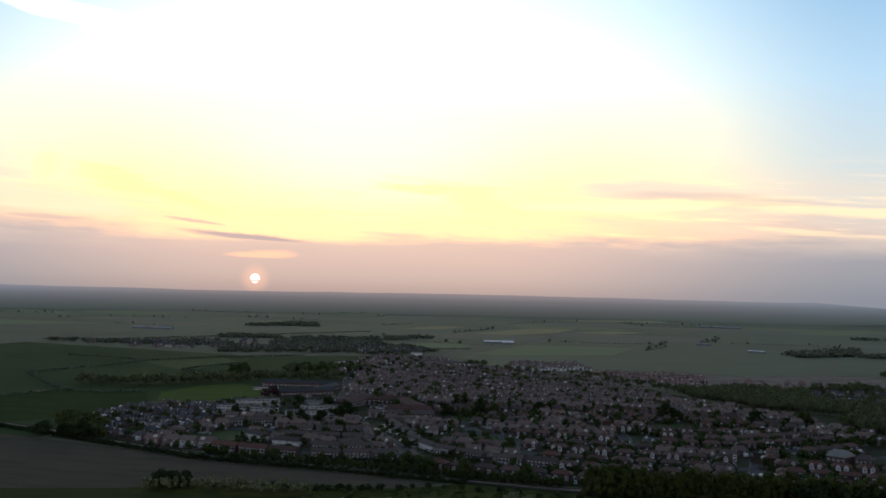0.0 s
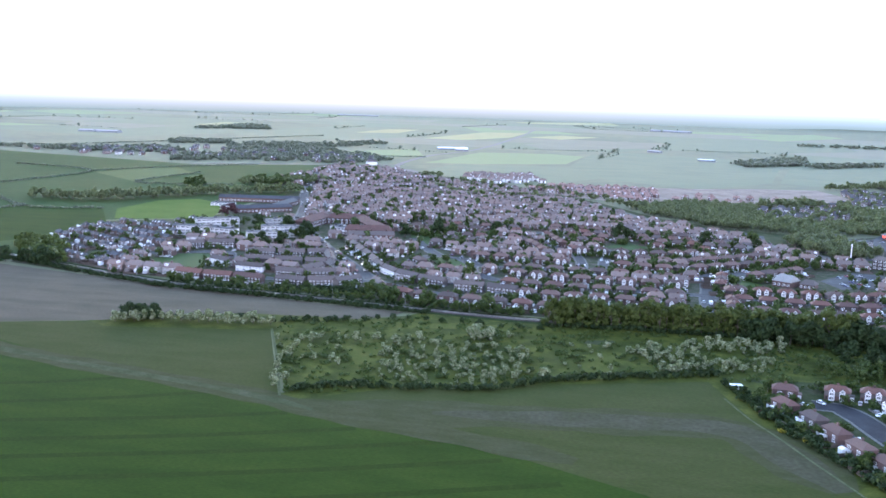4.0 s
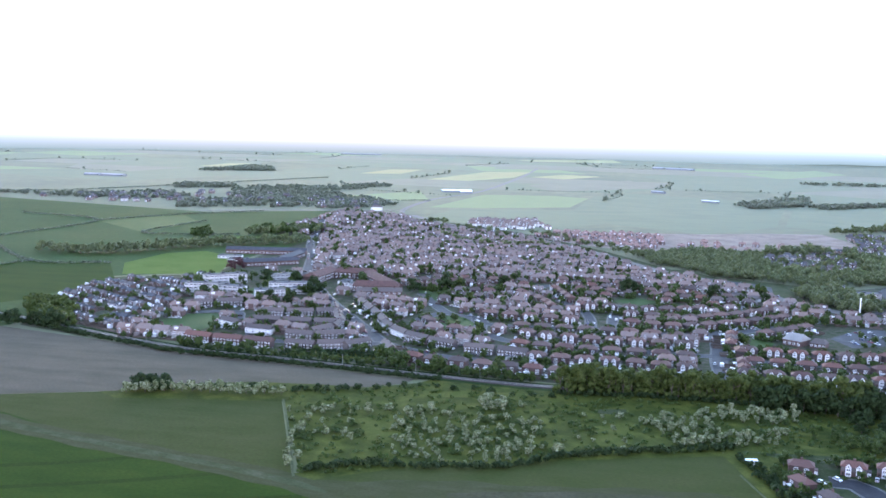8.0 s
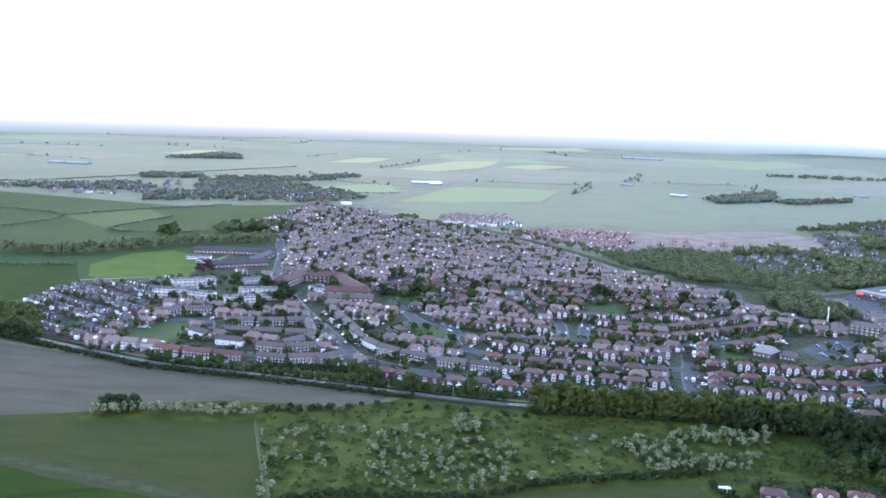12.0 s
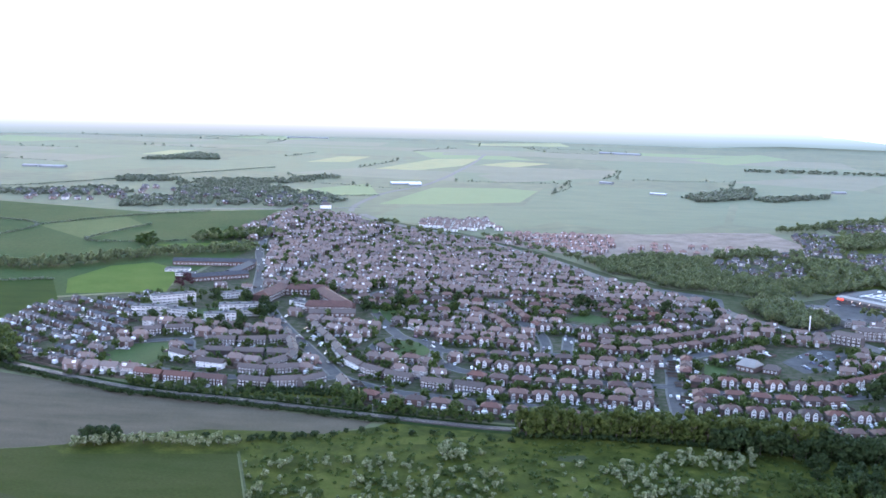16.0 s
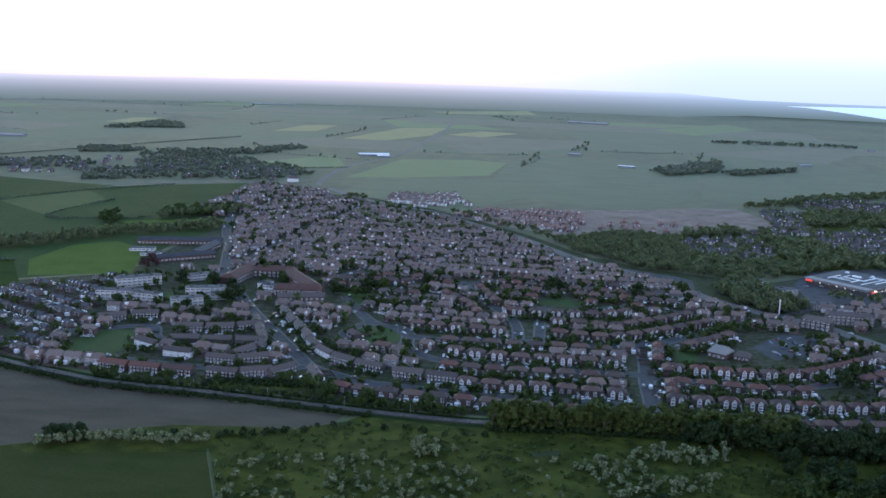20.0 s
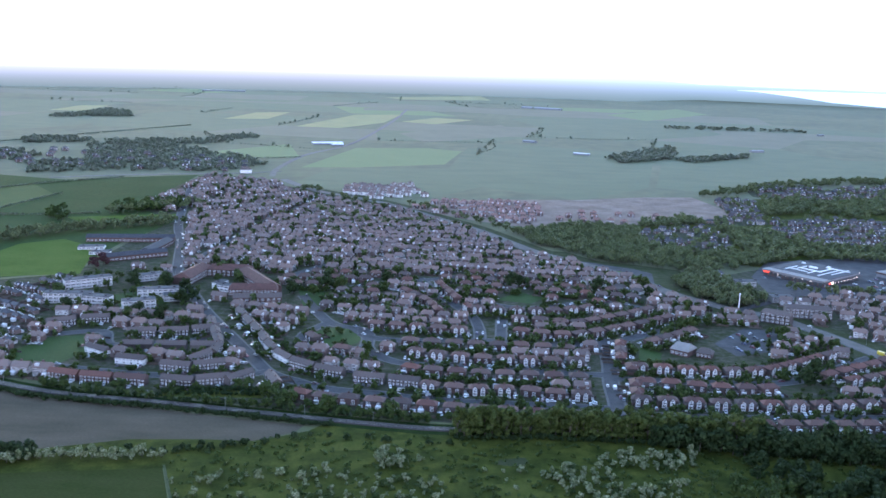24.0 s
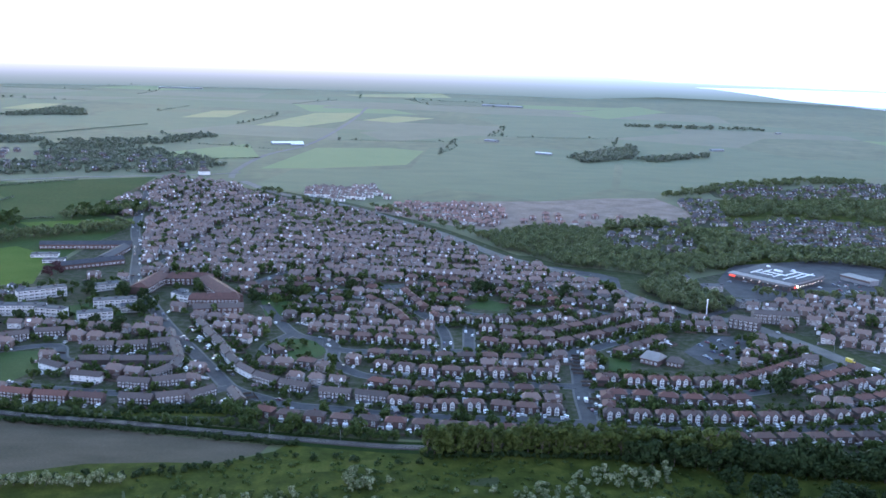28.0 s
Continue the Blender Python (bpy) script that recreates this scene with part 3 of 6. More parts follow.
tagged(new("backdrop", far.mesh("backdrop", HAZE)), "glowing far land with painted haze, sloped up along the horizon", "backdrop", kind="structure")
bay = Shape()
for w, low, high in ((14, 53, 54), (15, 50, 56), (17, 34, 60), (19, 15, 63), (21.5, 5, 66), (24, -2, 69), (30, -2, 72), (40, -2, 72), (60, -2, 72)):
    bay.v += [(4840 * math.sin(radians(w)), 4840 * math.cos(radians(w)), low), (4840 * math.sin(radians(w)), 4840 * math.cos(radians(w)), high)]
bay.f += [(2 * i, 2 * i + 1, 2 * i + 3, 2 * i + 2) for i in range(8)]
tagged(new("backdrop", bay.mesh("backdrop", SEA_HAZE)), "glowing pale sea of the far bay with painted haze", "backdrop", kind="structure")
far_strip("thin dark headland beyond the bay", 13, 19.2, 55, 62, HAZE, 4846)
SEA = [(1950, 4000), (1871, 4216), (1795, 4437), (1640, 4560), (1700, 4560), (2300, 4270), (3000, 3800), (3000, 3000), (2200, 3500)]
patch("water", SEA, 0.5, WATER, "pale calm sea beyond the coast", "sea")
coast = ribbon(curve(SEA[0:4], 60), 30, 0.7)
tagged(new("beach", coast.mesh("beach", SAND)), "narrow pale sandy beach along the coast", "beach", kind="structure")

# patchwork of far fields, low in contrast
fr = random.Random(41)
GRID = {}
for i in range(14):
    for j in range(10):
        GRID[i, j] = (-2600 + 330 * i + fr.uniform(-90, 90) + 30 * j, 1950 + 265 * j + fr.uniform(-60, 60) - 0.12 * (330 * i - 2600))
FAR_EDGES = []
for i in range(13):
    for j in range(9):
        q = [GRID[i, j], GRID[i + 1, j], GRID[i + 1, j + 1], GRID[i, j + 1]]
        if max(math.hypot(*p) for p in q) < 4700 and not (q[1][0] > 900 and q[1][1] > 3300):
            kind = fr.random()
            if kind < 0.6:
                patch("field", q, 0.03, FALLOW if kind < 0.22 else (PASTURE_FAR if kind < 0.28 else FIELD_FAR), "dull stubbly field far off" if kind < 0.22 else "far hazy green field")
            for a, b in ((q[0], q[1]), (q[0], q[3])):
                if fr.random() < 0.16:
                    FAR_EDGES.append([a, b])

patch("field", [(302, 3017), (657, 3062), (1005, 3060), (1257, 2962), (1187, 2793), (941, 2858), (615, 2860), (287, 2861)], 0.16, FIELD_FAR, "long dark green field far off")
patch("field", [(-420, 3340), (-80, 3420), (300, 3390), (290, 3270), (-90, 3310), (-410, 3230)], 0.16, FALLOW, "dull brown-green field far off")
patch("field", [(-1500, 3480), (-1100, 3620), (-700, 3640), (-720, 3520), (-1100, 3490), (-1480, 3350)], 0.16, FIELD_FAR, "long dark green field far off")
NEAR_FIELD = [(-288, 391), (-204, 356), (-140, 341), (-91, 321), (-31, 306), (3, 292), (49, 269), (-1, 103), (-307, 54), (-363, 317), (-420, 372)]
patch("field", NEAR_FIELD, 0.06, CROP, "dark green cereal crop with wheel tracks")
patch("field", [(-430, 384), (-310, 420), (-253, 442), (-240, 440), (-157, 452), (-106, 326), (-143, 337), (-210, 352), (-288, 374), (-341, 388)], 0.05, CROP_PALE, "pale olive-green crop field beside the path")
patch("field", [(-110, 330), (-108, 338), (-68, 364), (8, 395), (79, 419), (93, 367), (112, 322), (132, 258), (68, 203), (13, 285), (-31, 306)], 0.05, CROP_PALE, "flat green field below the thorn scrub")
patch("field", [(-528, 601), (-428, 579), (-347, 561), (-267, 540), (-225, 535), (-190, 529), (-140, 520), (-94, 514), (-97, 503), (-118, 488), (-146, 487), (-186, 482), (-242, 458), (-253, 443), (-310, 420), (-422, 386), (-575, 431)], 0.07, SOIL, "bare brown ploughed field beside the railway")
MEADOW_AREA = [(-157, 454), (-162, 472), (-118, 487), (-90, 506), (-84, 516), (-13, 512), (133, 524), (236, 503), (300, 482), (245, 407), (148, 414), (79, 422), (8, 395), (-68, 365), (-107, 338)]
patch("meadow", [(-262, 440), (-240, 462), (-186, 486), (-116, 494), (-100, 470), (-155, 448), (-247, 430)], 0.055, MEADOW, "rough grass bank under the thorn hedge", "meadow")
patch("meadow", [(-112, 330), (-70, 360), (8, 391), (80, 416), (80, 424), (6, 398), (-70, 368), (-114, 342)], 0.075, MEADOW, "rough grass strip along the scrub", "meadow")
patch("meadow", MEADOW_AREA, 0.04, MEADOW, "rough green meadow dotted with flowering thorn", "meadow")
patch("meadow", [(-106, 428), (-92, 440), (-76, 437), (-70, 412), (-74, 402), (-92, 395)], 0.09, GRASS_LIGHT, "lighter patch of open meadow grass", "meadow")
patch("meadow", [(15, 447), (28, 452), (38, 446), (36, 419), (20, 416)], 0.09, GRASS_LIGHT, "lighter patch of open meadow grass", "meadow")
patch("meadow", [(-84, 490), (-30, 500), (0, 498), (-4, 488), (-40, 486), (-80, 478)], 0.09, GRASS_LIGHT, "strip of lighter grass beside the railway", "meadow")
patch("bare_ground", [(19, 479), (33, 483), (35, 476), (28, 471), (17, 472)], 0.1, TRACKY, "small bare patch among rough grass", "bare ground")
patch("field", [(-1150, 560), (-1150, 1560), (-640, 1440), (-460, 1522), (-440, 1250), (-362, 1138), (-384, 1000), (-378, 860), (-470, 800), (-452, 700), (-400, 612), (-520, 636)], 0.022, FIELD_MID, "dark green farmland beside the town")
patch("field", [(-456, 822), (-490, 889), (-483, 971), (-449, 1004), (-397, 966), (-379, 892), (-368, 852)], 0.06, MOWN, "bright mown playing field", "playing field")
patch("field", [(-587, 870), (-503, 883), (-450, 796), (-462, 679), (-492, 625), (-658, 697)], 0.06, CROP, "dark green arable field behind the houses")
patch("field", [(-457, 527), (-415, 582), (-423, 657), (-468, 659), (-569, 638), (-561, 544)], 0.05, FIELD_MID, "green pasture beside the railway")
patch("field", [(-731, 1253), (-658, 1382), (-583, 1288), (-603, 1146)], 0.06, HAY, "light green hay field")
patch("field", [(-585, 1309), (-564, 1486), (-460, 1545), (-452, 1310), (-473, 1173), (-531, 1142), (-600, 1155)], 0.08, FIELD_MID, "green field beside the houses")
patch("field", [(-503, 1133), (-379, 1183), (-368, 1143), (-474, 1106)], 0.07, MOWN, "narrow light green strip of grass")
patch("field", [(-300, 1478), (-265, 1691), (-188, 1711), (-63, 1747), (2, 1530), (-71, 1395), (-225, 1440)], 0.06, FIELD_FAR, "large green field behind the houses")
patch("field", [(-64, 1756), (-37, 2118), (217, 2199), (339, 1956), (271, 1581), (144, 1420), (7, 1520)], 0.05, FIELD_FAR, "broad dull-green field")
patch("field", [(352, 1934), (612, 2095), (1065, 2193), (898, 1893), (616, 1754), (445, 1672), (357, 1554), (285, 1588)], 0.06, FIELD_FAR, "dull green field beside the woods")
patch("field", [(-321, 1687), (-272, 2042), (-121, 2090), (-47, 2047), (-73, 1804), (-228, 1713)], 0.07, PASTURE_FAR, "fresh green pasture")
patch("field", [(-543, 1873), (-420, 2075), (-351, 1835), (-481, 1768)], 0.07, PASTURE_FAR, "fresh green pasture beside the lane")
for points in ([(-496, 2521), (-402, 3020), (-270, 3083), (-286, 2740), (-379, 2517)], [(-426, 4066), (-33, 4416), (16, 4082), (-346, 3945)], [(-730, 2686), (-704, 2971), (-611, 3018), (-617, 2737)],
               [(-244, 2799), (-158, 2991), (-38, 2954), (-144, 2741)], [(-1269, 2785), (-1272, 3020), (-1191, 3037), (-1174, 2785)]):
    patch("field", points, 0.2, RAPE, "yellow field of flowering rape far off")
patch("field", [(412, 3401), (746, 3912), (803, 3616), (513, 3167)], 0.2, PASTURE_FAR, "pale green field near the coast")
patch("field", [(-215, 2422), (42, 2799), (105, 2491), (-137, 2208)], 0.15, FALLOW, "dull olive fallow field")
patch("field", [(272, 2704), (625, 3153), (654, 2719), (334, 2399)], 0.15, FIELD_FAR, "dull green field far off")
patch("field", [(-1137, 2030), (-984, 2408), (-892, 2138), (-1045, 1799)], 0.15, GROUND, "light green field far off")
patch("field", [(-989, 2745), (-821, 3240), (-772, 3041), (-923, 2627)], 0.2, FIELD_FAR, "dull green field far off")
BUILD_SITE = [(-96, 1294), (-69, 1365), (11, 1397), (142, 1425), (243, 1475), (324, 1494), (345, 1400), (352, 1337), (312, 1268), (206, 1232), (153, 1209), (66, 1178), (31, 1194), (-18, 1224), (-64, 1265)]
patch("building_site", BUILD_SITE, 0.1, EARTH, "bare pinkish earth round new houses", "building site")
TOWN_AREA = [(-408, 584), (-350, 566), (-274, 571), (-199, 556), (-125, 539), (-58, 532), (6, 527), (65, 523), (153, 526), (312, 528), (455, 650), (481, 1033), (358, 1044), (185, 901), (122, 963), (60, 1036), (-11, 1144), (-111, 1298),
             (-219, 1395), (-314, 1472), (-449, 1563), (-461, 1383), (-458, 1231), (-369, 1136), (-377, 1015), (-375, 853), (-477, 787), (-442, 676)]
patch("town_ground", TOWN_AREA, 0.03, TOWN, "dull green and grey garden plots between houses", "gardens")
patch("town_ground", [(95, 426), (116, 414), (112, 379), (120, 348), (132, 327), (153, 301), (223, 309), (245, 429), (163, 432)], 0.05, GARDEN, "green back gardens beside the field", "gardens")
patch("meadow", [(78, 416), (83, 425), (98, 428), (115, 416), (111, 380), (120, 346), (132, 326), (153, 300), (150, 284), (132, 257), (112, 321), (92, 367)], 0.045, MEADOW, "rough grass bank below the garden hedge", "meadow")
OVAL = [(-122, 699), (-112, 711), (-103, 714), (-92, 708), (-86, 695), (-83, 684), (-85, 675), (-99, 661), (-112, 668), (-118, 679)]
patch("green", OVAL, 0.12, GREEN, "oval green lawn ringed by a road", "green")
patch("green", [(-158, 825), (-132, 823), (-127, 775), (-144, 773)], 0.12, GREEN, "small green with trees", "green")
patch("green", [(19, 820), (40, 851), (62, 834), (49, 811)], 0.12, GREEN, "small green among red houses", "green")
GREEN_WEST = [(-324, 615), (-308, 660), (-283, 666), (-270, 630), (-281, 590), (-311, 588)]
patch("green", GREEN_WEST, 0.12, GREEN, "open green lawn before the terraces", "green")
ALLOTMENTS = [(-198, 548), (-161, 552), (-128, 554), (-126, 570), (-159, 572), (-186, 562)]
patch("green", ALLOTMENTS, 0.12, GRASS_LIGHT, "strip of allotments beside the railway", "allotments")
LAWN = [(-312, 783), (-281, 805), (-255, 763), (-289, 744)]
patch("green", LAWN, 0.12, GREEN, "lawn among the white flats", "green")
patch("green", [(127, 699), (141, 684), (135, 656), (121, 666)], 0.12, GREEN, "lawn beside the hall", "green")
patch("green", [(126, 965), (153, 950), (162, 929), (143, 921)], 0.13, MOWN, "grass island at the road junction", "green")
CAR_PARK = [(186, 714), (220, 761), (249, 755), (229, 701), (196, 684)]
patch("car_park", CAR_PARK, 0.14, ROAD, "grey asphalt car park beside the hall", "car park")
SHOP_PARK = [(276, 954), (274, 890), (309, 880), (340, 875), (415, 908), (440, 955), (481, 1033), (445, 1080), (310, 1027)]
patch("car_park", SHOP_PARK, 0.14, ROAD, "grey asphalt car park round the shops", "car park")
YARD = [(-278, 900), (-222, 905), (-172, 840), (-165, 800), (-212, 788), (-274, 826)]
patch("yard", YARD, 0.1, TOWN, "grassy yard round the brick buildings", "yard")

for a, b in (((-239, 320), (-185, 347)), ((-222, 298), (-143, 335)), ((-208, 278), (-100, 318)), ((-195, 259), (-67, 307)), ((-183, 244), (-30, 301)), ((-173, 225), (-5, 288)), ((-160, 203), (18, 271))):
    a, b = Vector(a), Vector(b)
    a = a + (a - b) * 0.4
    line = [a.lerp(b, i / 14) for i in range(15)]
    line = [p + Vector((0, 1.2 * math.sin(i * 0.5))) for i, p in enumerate(line)]
    tagged(new("tramline", ribbon(line, 4.2, 0.10).mesh("tramline", TRAM)), "dark wheel track through the crop", "wheel track", kind="structure")
EDGE = [(-340, 396), (-280, 376), (-240, 365), (-206, 357), (-174, 350), (-140, 342), (-110, 333), (-91, 325), (-31, 310), (22, 295)]
STRIP = [(-112, 331), (-75, 329), (-41, 335), (5, 341), (52, 347), (77, 349), (92, 341), (101, 326), (107, 312), (117, 290)]
for line, width, z, mat, label in ((EDGE, 17, 0.115, MARGIN, "dull grassy margin between two fields"), (EDGE[:8], 6, 0.13, TRACKY, "pale trodden middle of the field margin"),
                                   (STRIP, 31, 0.125, MARGIN, "dull olive strip across the field"), (STRIP[2:], 18, 0.135, BARE_CROP, "brownish thin crop across the field")):
    line = curve(line)
    band = Shape()
    wob = [1 + 0.16 * math.sin(i * 0.9) * math.sin(i * 0.37 + width) for i in range(len(line))]
    for i, (p, q) in enumerate(zip(line, normals(line))):
        taper = min(1.0, 0.25 + i * 0.12, 0.4 + (len(line) - 1 - i) * 0.2) * wob[i] * width / 2
        l, r = p + q * taper, p - q * taper
        band.v += [(r.x, r.y, z), (l.x, l.y, z)]
    band.f += [(2 * i, 2 * i + 2, 2 * i + 3, 2 * i + 1) for i in range(len(line) - 1)]
    tagged(new("field_margin", band.mesh("field_margin", mat)), label, "track", kind="structure")
tagged(new("footpath", ribbon(curve([(-156, 452), (-134, 399), (-111, 340)]), 1.2, 0.15).mesh("footpath", PATH_SOIL)), "narrow pale path along the field edge", "path", kind="structure")
tagged(new("footpath", ribbon(curve([(85, 391), (93, 364), (103, 340), (111, 318), (130, 270)]), 1.1, 0.15).mesh("footpath", PATH_SOIL)), "narrow pale path beside the garden hedge", "path", kind="structure")

# ---- roads ----
ROADS = {
    "main": (12, [(348, 627), (321, 671), (306, 703), (290, 740), (273, 771), (255, 802), (229, 816), (206, 841), (181, 871), (153, 927), (125, 966), (93, 1002), (59, 1041), (-3, 1152), (-62, 1233), (-111, 1300), (-164, 1356), (-218, 1396), (-262, 1440), (-320, 1530)]),
    "lane_far": (10, [(-345, 1560), (-357, 1666), (-349, 1883), (-301, 2079), (-282, 2318), (-273, 2612), (-269, 2895), (-274, 3355)]),
    "curve": (8.5, [(-281, 870), (-244, 795), (-212, 733), (-180, 679), (-152, 631), (-135, 603), (-117, 590), (-90, 576), (-54, 571), (-25, 565), (26, 564), (78, 564), (89, 563)]),
    "junction": (9, [(91, 545), (94, 572), (95, 612), (99, 658), (101, 716)]),
    "front": (7.5, [(93, 557), (128, 556), (180, 559), (277, 572), (347, 581)]),
    "avenue": (8, [(-94, 716), (-78, 693), (-49, 688), (9, 697), (51, 694), (98, 700), (132, 727), (169, 760), (206, 802)]),
    "crescent": (8, [(-150, 807), (-114, 728), (-84, 710), (-78, 686), (-75, 663), (-53, 637), (-21, 632), (28, 629), (95, 628)]),
    "west": (7, [(-114, 728), (-128, 693), (-121, 669), (-99, 654), (-77, 668)]),
    "lane_a": (7, [(-121, 834), (-94, 863), (-53, 880), (-12, 907)]),
    "lane_b": (7, [(-54, 891), (-25, 814), (-2, 765), (5, 727), (6, 696)]),
    "lane_c": (7, [(23, 756), (22, 696)]),
    "lane_d": (7, [(-5, 817), (33, 798), (67, 805), (109, 831), (145, 813)]),
    "lane_e": (7, [(-281, 940), (-274, 1022), (-262, 1155), (-238, 1282), (-232, 1387)]),
    "lane_f": (7, [(-178, 873), (-146, 935), (-105, 966), (-50, 1000), (10, 983), (44, 963)]),
    "east": (7.5, [(97, 621), (162, 621), (214, 628), (249, 653), (298, 695)]),
    "lane_i": (8, [(-244, 795), (-281, 870), (-324, 1013), (-365, 1137), (-431, 1401)]),
    "lane_j": (7, [(-278, 597), (-247, 591), (-206, 587), (-160, 589), (-136, 604)]),
    "lane_k": (7, [(-341, 649), (-313, 663), (-278, 678), (-259, 647), (-219, 661), (-180, 678)]),
    "close": (12, [(124, 392), (134, 391), (141, 378), (146, 358), (153, 334), (166, 292)]),
    "shops": (7, [(230, 819), (275, 859), (307, 891), (330, 924)]),
    "north": (8, [(-668, 1453), (-586, 1505), (-477, 1553), (-403, 1583), (-343, 1623)]),
}
LINES = {}
for level, (key, (width, points)) in enumerate(ROADS.items()):
    line, top = curve(points), 0.16 + 0.008 * level
    LINES[key] = (width, line)
    far = key in ("main", "north", "lane_far")
    tagged(new("road", ribbon(line, width, top, depth=top).mesh("road", ROAD_PALE if key in ("main", "lane_far", "north") else TARMAC if key == "close" else ROAD)), "worn grey asphalt dual road with verges" if far else "grey asphalt suburban street", "road", kind="structure")
    if key not in ("north", "shops", "lane_far"):
        for side in (1, -1):
            tagged(new("pavement", ribbon(line, 1.6, top - 0.09, side * (width / 2 + 0.8), 0.05).mesh("pavement", PAVING)), "pale paved footway along the street", "pavement", kind="structure")

tagged(new("verge", ribbon(LINES["main"][1][:-20], 40, 0.036).mesh("verge", TRACKY)), "rough grass verges along the main road", "verge", kind="structure")
patch("verge", [(62, 1046), (96, 1040), (128, 998), (168, 987), (206, 970), (212, 930), (190, 905), (165, 896), (120, 955), (92, 1000)], 0.05, TRACKY, "dull worn grass round the road junction", "verge")
patch("road", [(96, 1000), (116, 966), (132, 909), (150, 899), (172, 908), (176, 950), (160, 968), (140, 978), (120, 990)], 0.12, ROAD, "wide grey asphalt road junction", "road")
RAIL = curve([(-520, 640), (-428, 609), (-346, 577), (-261, 548), (-190, 539), (-122, 529), (-55, 520), (-10, 517), (41, 524), (104, 525), (165, 519), (245, 511), (330, 497)])
tagged(new("railway_bed", ribbon(RAIL, 5.4, 0.7, depth=0.75).mesh("railway_bed", BALLAST)), "pale stone railway ballast on a low bank", "railway", kind="structure")
for side in (-1, 1):
    tagged(new("verge", ribbon(RAIL, 5.0, 0.18, side * 5.6).mesh("verge", VERGE)), "dark rough grass verge beside the railway", "verge", kind="structure")
for o in (-1.75, -0.3, 0.9, 2.35):
    tagged(new("rail", ribbon(RAIL, 0.12, 0.86, o, 0.16).mesh("rail", STEEL)), "dull steel rail on the ballast", "rail", kind="structure")


def near_road(x, y, clear):
    for key, (width, line) in LINES.items():
        if key == "main" and y > 1450:
            continue
        for p in line[::2]:
            if abs(p.x - x) < 24 and (p.x - x) ** 2 + (p.y - y) ** 2 < (width / 2 + clear) ** 2:
                return True
    return False


# ---- houses ----
def window(parent, x, y, z, w, h, face=-1, label=""):
    """A framed two-light window on a wall whose outside looks along y."""
    d = 0.10 * face
    f = Shape().box(x - w / 2, min(y, y + d), z, x + w / 2, max(y, y + d), z + h)
    frames = len(f.f)
    e, y2, half = 0.24, y + d * 1.35, w / 2
    for a, b in ((x - half + e, x - 0.09), (x + 0.09, x + half - e)):
        f.box(a, min(y2, y2 - d), z + e, b, max(y2, y2 - d), z + h - e)
    me = f.mesh("window", WHITE)
    me.materials.append(GLASS)
    me.polygons.foreach_set("material_index", [0 if i < frames else 1 for i in range(len(f.f))])
    return part("window", me, None, parent, label)


